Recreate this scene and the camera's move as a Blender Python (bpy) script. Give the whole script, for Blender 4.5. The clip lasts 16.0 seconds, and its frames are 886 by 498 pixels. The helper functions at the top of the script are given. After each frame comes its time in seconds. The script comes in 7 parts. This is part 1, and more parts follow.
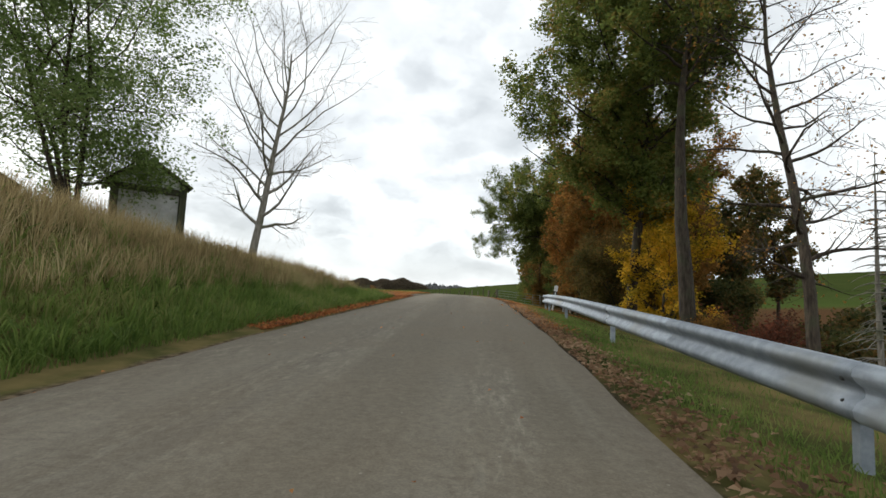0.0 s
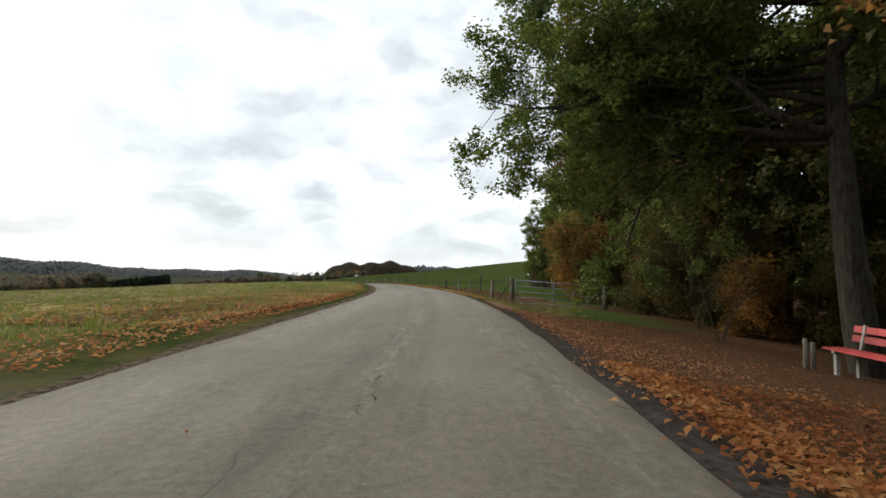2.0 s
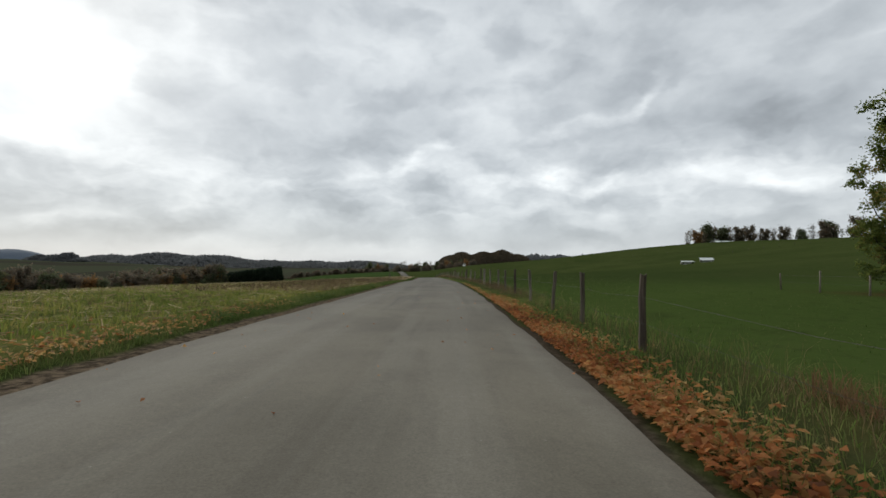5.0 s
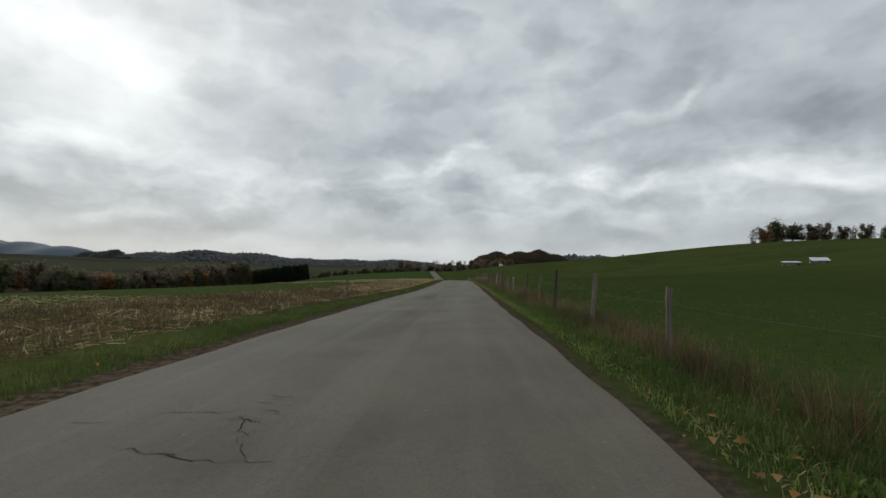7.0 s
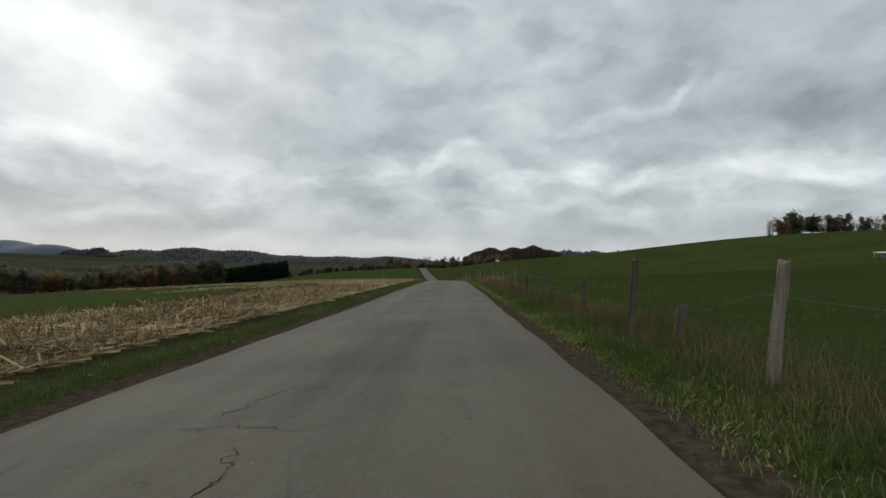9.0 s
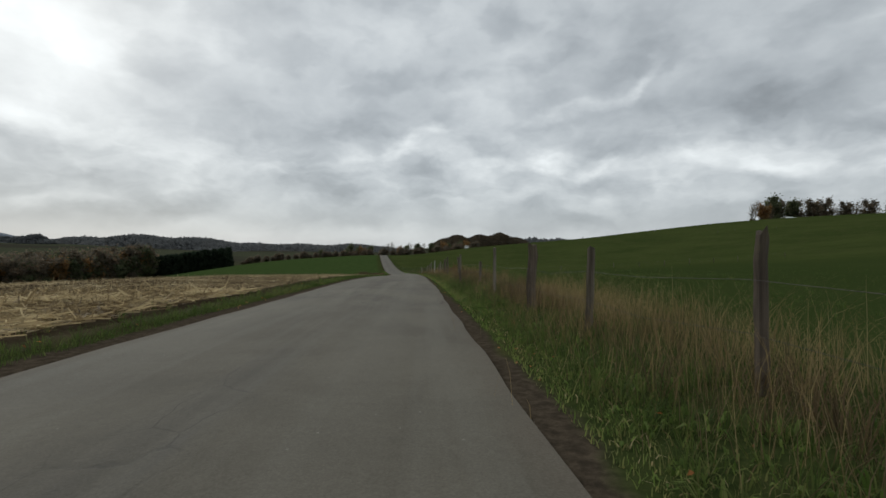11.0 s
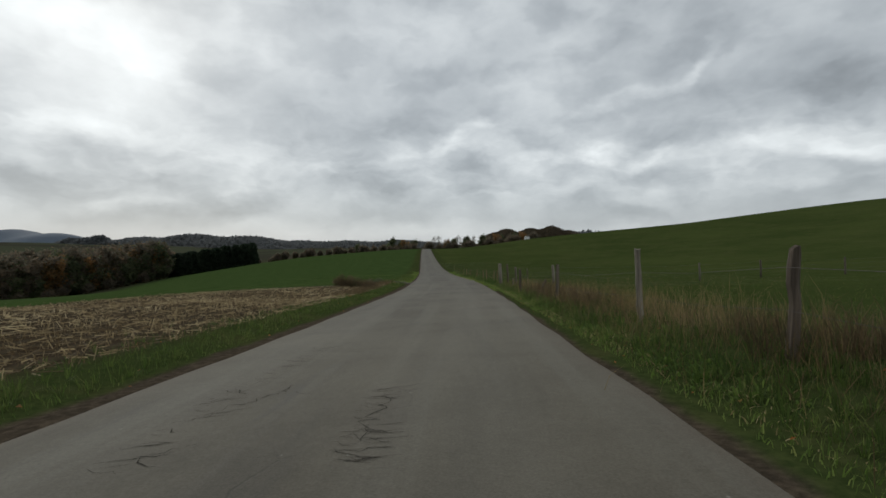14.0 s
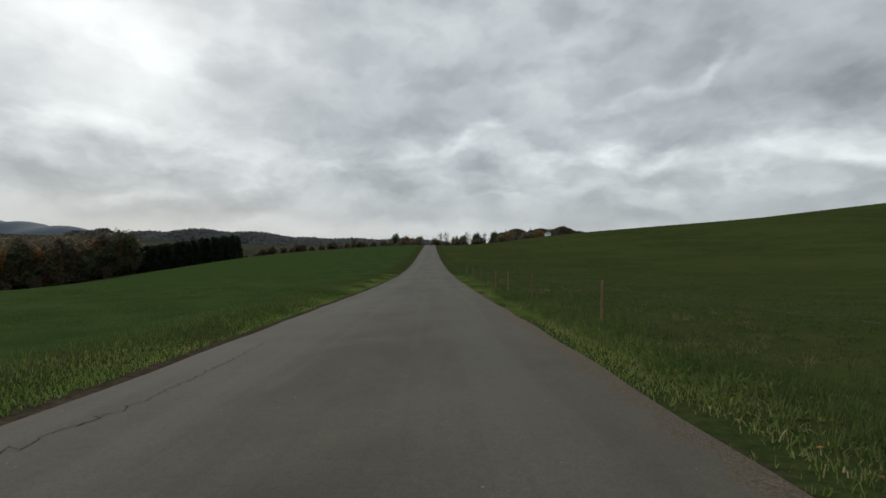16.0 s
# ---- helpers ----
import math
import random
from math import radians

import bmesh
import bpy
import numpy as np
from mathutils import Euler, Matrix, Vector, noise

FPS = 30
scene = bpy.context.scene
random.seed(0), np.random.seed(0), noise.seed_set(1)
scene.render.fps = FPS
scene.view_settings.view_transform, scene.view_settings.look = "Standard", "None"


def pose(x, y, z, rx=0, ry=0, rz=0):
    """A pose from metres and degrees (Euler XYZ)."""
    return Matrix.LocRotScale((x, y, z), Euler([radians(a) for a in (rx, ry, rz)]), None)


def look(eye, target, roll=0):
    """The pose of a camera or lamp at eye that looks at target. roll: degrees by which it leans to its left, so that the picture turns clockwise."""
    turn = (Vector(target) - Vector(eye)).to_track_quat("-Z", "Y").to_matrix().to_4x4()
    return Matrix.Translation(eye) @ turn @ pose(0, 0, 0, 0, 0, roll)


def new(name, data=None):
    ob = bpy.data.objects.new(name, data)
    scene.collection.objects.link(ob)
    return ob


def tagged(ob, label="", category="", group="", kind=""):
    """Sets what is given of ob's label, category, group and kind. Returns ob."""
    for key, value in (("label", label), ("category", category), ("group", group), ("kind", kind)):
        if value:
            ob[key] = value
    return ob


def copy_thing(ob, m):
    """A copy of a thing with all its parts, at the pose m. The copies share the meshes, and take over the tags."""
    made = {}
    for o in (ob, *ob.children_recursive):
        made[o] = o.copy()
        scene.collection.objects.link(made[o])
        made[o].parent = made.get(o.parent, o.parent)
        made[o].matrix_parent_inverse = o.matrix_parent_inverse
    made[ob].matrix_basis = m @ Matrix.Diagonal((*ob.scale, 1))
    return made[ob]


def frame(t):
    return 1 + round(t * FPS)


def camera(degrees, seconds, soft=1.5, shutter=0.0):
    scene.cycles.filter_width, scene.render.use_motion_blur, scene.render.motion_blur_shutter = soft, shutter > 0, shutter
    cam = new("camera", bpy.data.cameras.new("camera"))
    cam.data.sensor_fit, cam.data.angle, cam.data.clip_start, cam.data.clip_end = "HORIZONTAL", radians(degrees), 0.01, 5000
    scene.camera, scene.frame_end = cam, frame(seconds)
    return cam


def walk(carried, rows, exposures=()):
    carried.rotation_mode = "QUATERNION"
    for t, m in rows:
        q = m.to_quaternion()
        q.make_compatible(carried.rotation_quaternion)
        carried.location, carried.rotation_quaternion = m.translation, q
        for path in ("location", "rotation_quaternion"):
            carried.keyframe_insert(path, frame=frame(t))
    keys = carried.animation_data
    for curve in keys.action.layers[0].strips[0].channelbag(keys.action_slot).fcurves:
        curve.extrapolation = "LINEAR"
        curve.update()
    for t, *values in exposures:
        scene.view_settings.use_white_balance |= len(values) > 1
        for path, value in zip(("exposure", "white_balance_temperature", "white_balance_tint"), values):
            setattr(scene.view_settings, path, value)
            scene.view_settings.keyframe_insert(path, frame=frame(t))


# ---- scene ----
# Plan lengths are in paces of 0.7 m; the whole plan is brought to metres at the end.
UNIT = 0.7
LENS = 84.7
cam = camera(LENS, 16.0, soft=1.6)
PATH = [
    (0.0, pose(0.882, -0.231, 0.798, 95.32, -2.47, -9.79)),
    (0.5, pose(2.31, 5.733, 1.057, 95.38, -0.37, -11.09)),
    (1.0, pose(3.724, 11.683, 1.26, 94.64, 0.05, -9.88)),
    (1.5, pose(5.103, 17.626, 1.421, 93.85, 1.12, -12.39)),
    (2.0, pose(6.615, 23.52, 1.526, 93.15, -0.31, -11.03)),
    (2.5, pose(7.966, 29.47, 1.589, 92.74, 0.24, -10.73)),
    (3.0, pose(9.107, 35.497, 1.61, 92.47, -0.59, -9.1)),
    (3.5, pose(9.961, 41.503, 1.603, 92.65, 0.29, -4.65)),
    (4.0, pose(10.605, 47.383, 1.582, 92.6, 0.83, -4.25)),
    (4.5, pose(11.004, 53.34, 1.554, 92.24, 0.4, -2.25)),
    (5.0, pose(11.109, 59.584, 1.533, 91.88, 0.28, 2.16)),
    (5.5, pose(11.018, 66.024, 1.512, 91.51, 0.16, 4.22)),
    (6.0, pose(10.808, 72.597, 1.477, 91.29, 0.03, 4.61)),
    (6.5, pose(10.514, 79.275, 1.414, 91.39, -0.09, 4.7)),
    (7.0, pose(10.129, 86.037, 1.33, 91.84, -0.21, 6.24)),
    (7.5, pose(9.611, 92.911, 1.232, 91.97, -0.64, 7.62)),
    (8.0, pose(9.114, 99.897, 1.106, 91.8, -0.4, 6.93)),
    (8.5, pose(8.68, 107.009, 0.945, 91.37, 0.25, 5.09)),
    (9.0, pose(8.302, 114.268, 0.777, 91.47, 0.1, 5.5)),
    (9.5, pose(7.938, 121.646, 0.616, 90.92, 0.11, 4.1)),
    (10.0, pose(7.532, 129.08, 0.469, 90.13, 0.12, 1.87)),
    (10.5, pose(7.112, 136.584, 0.322, 89.74, 0.13, 0.39)),
    (11.0, pose(6.65, 144.193, 0.161, 89.99, 0.13, 1.47)),
    (11.5, pose(6.062, 151.893, -0.021, 90.69, 0.14, 5.7)),
    (12.0, pose(5.369, 159.67, -0.245, 90.64, 0.15, 7.37)),
    (12.5, pose(4.746, 167.566, -0.511, 90.42, -0.35, 6.44)),
    (13.0, pose(3.808, 175.56, -0.812, 90.1, 0.4, 8.99)),
    (13.5, pose(2.933, 183.603, -1.162, 89.85, -0.43, 7.72)),
    (14.0, pose(1.96, 191.604, -1.561, 89.53, 1, 7.12)),
    (14.5, pose(1.197, 199.661, -1.96, 89.34, -0.31, 8.52)),
    (15.0, pose(0.378, 207.795, -2.352, 89.52, 0.63, 7.69)),
    (15.5, pose(-0.56, 215.943, -2.723, 89.7, -0.21, 9.19)),
    (16.0, pose(-1.687, 224.021, -3.087, 89.5, 0.01, 8.08)),
]
EXPO = [(0.0, 0.82, 6650, 8), (0.5, 0.86, 6650, 8), (1.5, 0.74, 6600, 8), (2.0, 0.82, 6580, 8), (2.5, 0.8, 6550, 8), (3.0, 0.74, 6540, 8), (3.5, 0.56, 6520, 8), (4.5, 0.3, 6500, 8), (7.0, -0.05, 6450, 7), (12.0, -0.05, 6450, 7), (16.0, -0.1, 6450, 7)]
walk(cam, PATH, EXPO)

# ---- sky and light: bright overcast, the sun behind cloud ahead on the left ----
SUN_AZ, SUN_EL = -42.0, 29.0


class Nodes:
    """Short hand for building node trees."""

    def __init__(self, tree):
        self.t = tree
        tree.nodes.clear()

    def n(self, kind, inputs=None, **props):
        node = self.t.nodes.new(kind)
        for k, v in props.items():
            setattr(node, k, v)
        for k, v in (inputs or {}).items():
            sock = node.inputs[k]
            if isinstance(v, bpy.types.NodeSocket):
                self.t.links.new(v, sock)
            else:
                sock.default_value = v
        return node

    def math(self, op, a, b=0.0, clamp=False):
        return self.n("ShaderNodeMath", {0: a, 1: b}, operation=op, use_clamp=clamp).outputs[0]

    def noise(self, vec, scale, detail=4.0, rough=0.55, dist=0.0):
        return self.n("ShaderNodeTexNoise", {"Vector": vec, "Scale": scale, "Detail": detail, "Roughness": rough, "Distortion": dist}).outputs["Fac"]

    def ramp(self, fac, lo, hi):
        return self.n("ShaderNodeMapRange", {"Value": fac, "From Min": lo, "From Max": hi, "To Min": 0.0, "To Max": 1.0}, interpolation_type="SMOOTHSTEP").outputs[0]

    def mix(self, fac, a, b):
        node = self.t.nodes.new("ShaderNodeMix")
        node.data_type = "RGBA"
        for sock, v in ((node.inputs[0], fac), (node.inputs[6], a), (node.inputs[7], b)):
            if isinstance(v, bpy.types.NodeSocket):
                self.t.links.new(v, sock)
            elif sock.type == "RGBA":
                sock.default_value = (*v, 1.0)
            else:
                sock.default_value = v
        return node.outputs[2]

    def scale(self, vec, sx, sy, sz):
        return self.n("ShaderNodeVectorMath", {0: vec, 1: (sx, sy, sz)}, operation="MULTIPLY").outputs[0]


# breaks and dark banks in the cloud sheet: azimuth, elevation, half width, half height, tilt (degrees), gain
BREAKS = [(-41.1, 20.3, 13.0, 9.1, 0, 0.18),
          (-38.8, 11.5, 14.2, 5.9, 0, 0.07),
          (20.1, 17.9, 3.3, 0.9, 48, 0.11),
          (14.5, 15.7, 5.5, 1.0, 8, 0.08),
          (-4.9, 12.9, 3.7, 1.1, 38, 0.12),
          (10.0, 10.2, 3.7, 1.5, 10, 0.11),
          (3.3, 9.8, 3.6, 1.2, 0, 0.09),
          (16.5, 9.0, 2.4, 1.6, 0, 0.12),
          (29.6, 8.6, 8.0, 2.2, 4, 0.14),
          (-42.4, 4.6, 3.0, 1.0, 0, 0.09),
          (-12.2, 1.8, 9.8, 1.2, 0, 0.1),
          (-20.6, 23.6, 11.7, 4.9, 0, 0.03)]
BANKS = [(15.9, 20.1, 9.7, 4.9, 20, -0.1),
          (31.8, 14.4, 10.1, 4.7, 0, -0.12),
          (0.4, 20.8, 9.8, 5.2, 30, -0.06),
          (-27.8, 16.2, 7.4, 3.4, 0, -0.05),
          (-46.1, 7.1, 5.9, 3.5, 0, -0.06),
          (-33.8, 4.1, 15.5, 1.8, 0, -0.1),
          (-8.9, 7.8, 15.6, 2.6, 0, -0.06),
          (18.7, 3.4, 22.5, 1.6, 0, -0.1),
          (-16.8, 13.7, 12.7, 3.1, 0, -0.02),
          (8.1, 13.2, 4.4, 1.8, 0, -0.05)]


def build_world():
    w = bpy.data.worlds.new("overcast_sky")
    w.use_nodes = True
    scene.world = w
    N = Nodes(w.node_tree)
    d = N.n("ShaderNodeTexCoord").outputs["Generated"]
    sep = N.n("ShaderNodeSeparateXYZ", {0: d})
    up = N.math("MAXIMUM", sep.outputs[2], 0.0)
    # cloud sheet seen in perspective: directions laid on a plane overhead
    inv = N.math("DIVIDE", 1.0, N.math("ADD", up, 0.3))
    px = N.math("MULTIPLY", sep.outputs[0], inv)
    py = N.math("MULTIPLY", sep.outputs[1], inv)
    flat = N.n("ShaderNodeCombineXYZ", {0: px, 1: py, 2: 0.0}).outputs[0]
    az = N.math("MULTIPLY", N.math("ARCTAN2", sep.outputs[0], sep.outputs[1]), 57.296)
    el = N.math("MULTIPLY", N.math("ARCSINE", sep.outputs[2]), 57.296)
    round_ = N.n("ShaderNodeCombineXYZ", {0: az, 1: el, 2: 0.0}).outputs[0]
    # ragged outlines
    stir = N.n("ShaderNodeTexNoise", {"Vector": N.scale(round_, 0.13, 0.2, 1.0), "Scale": 1.0, "Detail": 4.0, "Roughness": 0.55}).outputs["Color"]
    stir = N.n("ShaderNodeVectorMath", {0: stir, 1: (0.5, 0.5, 0.5)}, operation="SUBTRACT").outputs[0]
    ragged = N.n("ShaderNodeVectorMath", {0: round_, 1: N.scale(stir, 8.0, 5.0, 0.0)}, operation="ADD").outputs[0]
    big = N.noise(N.scale(flat, 1.5, 1.3, 1.0), 1.0, 2.0, 0.45)
    mid = N.noise(N.scale(d, 4.6, 4.6, 7.0), 1.0, 6.0, 0.54)
    fine = N.noise(N.scale(d, 15.0, 15.0, 22.0), 1.0, 5.0, 0.58)
    tone = N.math("ADD", 0.768, N.math("MULTIPLY", N.math("SUBTRACT", big, 0.5), 0.16))
    tone = N.math("ADD", tone, N.math("MULTIPLY", N.math("SUBTRACT", mid, 0.5), 0.30))
    tone = N.math("ADD", tone, N.math("MULTIPLY", N.math("SUBTRACT", fine, 0.5), 0.07))
    # heaped clouds with bright seams between them, smaller towards the horizon
    seam = N.math("ABSOLUTE", N.math("SUBTRACT", N.noise(N.scale(ragged, 0.058, 0.115, 1.0), 1.0, 4.0, 0.5), 0.5))
    tone = N.math("ADD", tone, N.math("MULTIPLY", N.math("SUBTRACT", 0.42, N.ramp(seam, 0.0, 0.13)), 0.065))
    # broken, brighter cloud low down
    broken = N.noise(N.scale(ragged, 0.14, 0.34, 1.0), 1.0, 4.0, 0.5)
    zone = N.math("MULTIPLY", N.ramp(el, 1.0, 6.0), N.math("SUBTRACT", 1.0, N.ramp(el, 9.0, 18.0)))
    tone = N.math("ADD", tone, N.math("MULTIPLY", N.math("MULTIPLY", N.math("SUBTRACT", broken, 0.5), zone), 0.42))
    flake = N.n("ShaderNodeMapRange", {"Value": fine, "From Min": 0.3, "From Max": 0.7, "To Min": 0.55, "To Max": 1.35}).outputs[0]
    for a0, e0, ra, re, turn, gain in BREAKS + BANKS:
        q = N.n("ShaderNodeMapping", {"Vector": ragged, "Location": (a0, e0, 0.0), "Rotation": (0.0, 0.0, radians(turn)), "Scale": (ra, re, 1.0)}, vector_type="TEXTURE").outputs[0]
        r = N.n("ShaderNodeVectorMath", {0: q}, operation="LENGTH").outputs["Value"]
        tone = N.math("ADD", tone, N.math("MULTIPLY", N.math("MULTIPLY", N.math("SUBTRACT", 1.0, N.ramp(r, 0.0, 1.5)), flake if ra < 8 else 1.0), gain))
    low = N.n("ShaderNodeMapRange", {"Value": sep.outputs[2], "From Min": 0.0, "From Max": 0.13, "To Min": 0.55, "To Max": 0.0}).outputs[0]
    tone = N.math("ADD", N.math("MULTIPLY", tone, N.math("SUBTRACT", 1.0, low)), N.math("MULTIPLY", low, 0.78))
    value = N.math("POWER", N.math("MAXIMUM", tone, 0.3), 2.2)
    tint = N.mix(N.ramp(tone, 0.6, 0.95), (0.935, 1.0, 1.075), (0.97, 1.0, 1.025))
    base = N.n("ShaderNodeVectorMath", {0: tint, 3: value}, operation="SCALE").outputs[0]
    sun_az, sun_el = radians(SUN_AZ), radians(SUN_EL)
    sky = N.n("ShaderNodeTexSky", sky_type="NISHITA", sun_disc=False, sun_elevation=sun_el, sun_rotation=sun_az).outputs[0]
    bg1 = N.n("ShaderNodeBackground", {"Color": base, "Strength": 1.08})
    bg2 = N.n("ShaderNodeBackground", {"Color": sky, "Strength": 0.08})
    mixer = N.n("ShaderNodeMixShader", {0: 0.08, 1: bg1.outputs[0], 2: bg2.outputs[0]})
    N.n("ShaderNodeOutputWorld", {0: mixer.outputs[0]})


build_world()
lamp = bpy.data.lights.new("sun", "SUN")
lamp.energy, lamp.angle, lamp.color = 1.3, radians(25), (1.0, 0.97, 0.92)
sun = new("sun", lamp)
sun.matrix_world = look((0, 0, 0), tuple(-a for a in (math.sin(radians(SUN_AZ)) * math.cos(radians(SUN_EL)), math.cos(radians(SUN_AZ)) * math.cos(radians(SUN_EL)), math.sin(radians(SUN_EL)))))
sun.location = (0, 0, 60)


# ---- the road's line: heading and height by length, then place by y ----
HEADING = [(-60, 12.9), (-40, 12.9), (-20, 14.0), (0, 15.1), (20, 13.7), (40, 13.3), (60, 7.5), (80, 0.8), (100, -2.0), (120, -3.0), (140, -4.7), (160, -2.8),
           (180, -4.0), (200, -4.1), (220, -4.2), (240, -4.9), (260, -5.7), (280, -5.2), (300, -4.9), (320, -8.7), (340, -9.3), (400, -9.7), (560, -9.2), (640, -8.0), (900, 4.0)]
HEIGHT = [(-60, -3.3), (-40, -2.26), (-20, -1.13), (0, 0.0), (20, 0.72), (40, 1.12), (60, 1.13), (80, 1.03), (100, 1.0), (120, 0.76), (140, 0.46), (160, -0.05), (180, -0.47),
          (200, -0.82), (220, -1.26), (240, -1.83), (260, -2.66), (280, -3.68), (300, -4.65), (320, -5.51), (340, -6.41), (360, -7.2), (380, -7.65), (400, -7.75), (420, -7.65),
          (440, -7.35), (500, -6.2), (560, -4.9), (590, -4.6), (640, -5.4), (900, -12.0)]
TILT = [(0, 0.0), (20, -0.004), (40, -0.031), (60, -0.024), (80, -0.024), (100, -0.028), (120, 0.002), (140, 0.023), (160, 0.048), (180, 0.033), (200, 0.016), (220, 0.004),
        (240, -0.02), (260, 0.003), (280, 0.034), (300, 0.035), (320, 0.004), (340, 0.0)]
ROAD_W = 5.31
S_AX = np.arange(-60.0, 900.0, 1.0)


def smooth(a, k):
    return np.convolve(np.pad(a, k, mode="edge"), np.ones(2 * k + 1) / (2 * k + 1), "valid")


R_PSI = smooth(np.radians(np.interp(S_AX, *zip(*HEADING))), 10)
R_Z = smooth(np.interp(S_AX, *zip(*HEIGHT)), 10)
R_K = smooth(np.interp(S_AX, *zip(*TILT)), 6)
R_X, R_Y = np.cumsum(np.sin(R_PSI)), np.cumsum(np.cos(R_PSI))
R_X, R_Y = R_X - R_X[60], R_Y - R_Y[60]


def road_at(s, lat=0.0):
    """Place beside the road: metres along it and to its right."""
    x, y, z, p, k = (float(np.interp(s, S_AX, a)) for a in (R_X, R_Y, R_Z, R_PSI, R_K))
    return x + lat * math.cos(p), y - lat * math.sin(p), z + k * lat, p


def sstep(a, b, v):
    t = np.clip((np.asarray(v, float) - a) / (b - a), 0, 1)
    return t * t * (3 - 2 * t)


def vnoise(x, y, scale, seed=0.0):
    """Cheap smooth waves for rolling ground."""
    x, y = np.asarray(x) / scale + seed, np.asarray(y) / scale - seed * 0.7
    return (np.sin(x * 1.3 + 0.7 * np.sin(y * 0.9)) + np.sin(y * 1.1 + 0.8 * np.sin(x * 0.7 + 1.3)) + 0.5 * np.sin(2.1 * x + 1.7 * y)) / 2.5


def ground(x, y):
    """Height of the land at x, y (arrays)."""
    x, y = np.asarray(x, float), np.asarray(y, float)
    rx, rz, rp, rs = (np.interp(y, R_Y, a) for a in (R_X, R_Z, R_PSI, S_AX))
    L = (x - rx) * np.cos(rp)
    s = rs + (x - rx) * np.sin(rp) * (np.abs(L) < 60)
    R = np.maximum(L - ROAD_W / 2, 0)
    Q = np.maximum(-L - ROAD_W / 2, 0)
    # right: verge up or down to the fence, then the meadow that climbs to the ridge
    fence = np.interp(s, [0, 30, 45, 55, 63, 72, 80, 92, 130, 170, 215, 228, 250, 259, 270, 278, 286, 312, 400], [-0.2, -0.2, -0.32, -0.4, -0.42, -0.36, -0.22, -0.06, -0.15, 0.1, 0.25, 0.52, 0.55, 0.32, 0.3, 0.45, 0.2, 0.0, 0.0])
    right = fence * sstep(0.3, 2.2, R) - 0.06 * np.interp(s, [16, 34, 50, 60, 70, 84], [0, 2.2, 2.2, 1, 1, 0]) * np.clip(R - 2.0, 0, 10)
    climb = sstep(60, 190, s) * sstep(2, 345, R) * 28.8 * (1 - 0.45 * sstep(500, 1200, y))
    gully = -(1 - sstep(24, 44, s)) * (0.2 * sstep(1.8, 4, R) + 3.2 * sstep(3.6, 13, R) + 14 * sstep(10, 90, R))
    wood = -(sstep(24, 44, s) - sstep(60, 190, s)) * 2.0 * sstep(8, 60, R)
    swell = 3.2 * sstep(440, 600, s) * sstep(8, 80, R) * (1 - 0.75 * sstep(90, 200, R))
    right = right + climb + swell + gully + wood
    # left: bank with the sheds at the start, then fields that fall away
    crest = np.interp(s, [-20, 0, 10, 16, 22], [3.3, 2.7, 2.15, 1.45, 1.05])
    bank = (1 - sstep(21, 27.5, s - 0.9 * np.maximum(Q - 2.5, 0))) * (crest * sstep(0.3, 5.2, Q) + 1.2 * sstep(5, 14, Q) + 1.2 * sstep(14, 24, Q))
    verge = 0.12 * sstep(0.4, 1.5, Q) * sstep(60, 120, s)
    fall = -sstep(28, 80, s) * (np.interp(s, [180, 240, 310], [1.9, 2.4, 3.3]) * sstep(6, 70, Q) + (7.0 + 15.0 * sstep(380, 530, s)) * sstep(50, 230, Q)) - 3.0 * sstep(330, 420, s) * sstep(5, 120, Q) * (1 - sstep(430, 560, s))
    fall = fall - 0.55 * sstep(292, 306, s) * (1 - sstep(330, 350, s)) * sstep(0.8, 5.0, Q)
    fall = fall * (1 - 0.55 * sstep(480, 800, y))
    left = bank + verge + fall
    z = rz + np.interp(s, S_AX, R_K) * np.clip(L, -4, 4) + np.where(L > 0, right, left)
    z = z + 0.05 * vnoise(x, y, 3.0) * sstep(1.0, 4.0, np.abs(L) - ROAD_W / 2) + 0.5 * vnoise(x, y, 45.0, 2.0) * sstep(15, 80, np.abs(L))
    # far land: flattens out and rises into hills
    d = np.hypot(x, y - 300)
    far = sstep(600, 1500, d)
    az = np.degrees(np.arctan2(x, y - 200))
    hills = np.interp(az, [-180, -100, -70, -50, -36, -25, -12, -4, 6, 14, 24, 45, 90, 180], [25, 30, 55, 60, 42, 22, 6, 8, 30, 26, 40, 50, 40, 25])
    rise = sstep(1100, 2900, d) * (hills + 9 * vnoise(x, y, 420.0, 1.0))
    return z * (1 - far) + far * (-14.0 + 3 * vnoise(x, y, 260.0, 5.0)) + rise


def gz(x, y):
    return float(ground(x, y))


def link_mesh(name, verts, faces, material=None, smooth_shade=True):
    me = bpy.data.meshes.new(name)
    me.from_pydata([tuple(v) for v in verts], [], faces)
    me.update()
    if smooth_shade:
        me.polygons.foreach_set("use_smooth", [True] * len(me.polygons))
    ob = new(name, me)
    if material:
        me.materials.append(material)
    return ob


def grid_faces(rows, cols):
    i = np.arange(rows - 1)[:, None] * cols + np.arange(cols - 1)[None]
    q = np.stack([i, i + 1, i + cols + 1, i + cols], -1).reshape(-1, 4)
    return q.tolist()


def set_uv(me, uv):
    """UV map from one pair for each vertex."""
    layer = me.uv_layers.new(name="UVMap")
    idx = np.zeros(len(me.loops), dtype=np.int32)
    me.loops.foreach_get("vertex_index", idx)
    layer.data.foreach_set("uv", np.asarray(uv, float)[idx].ravel())


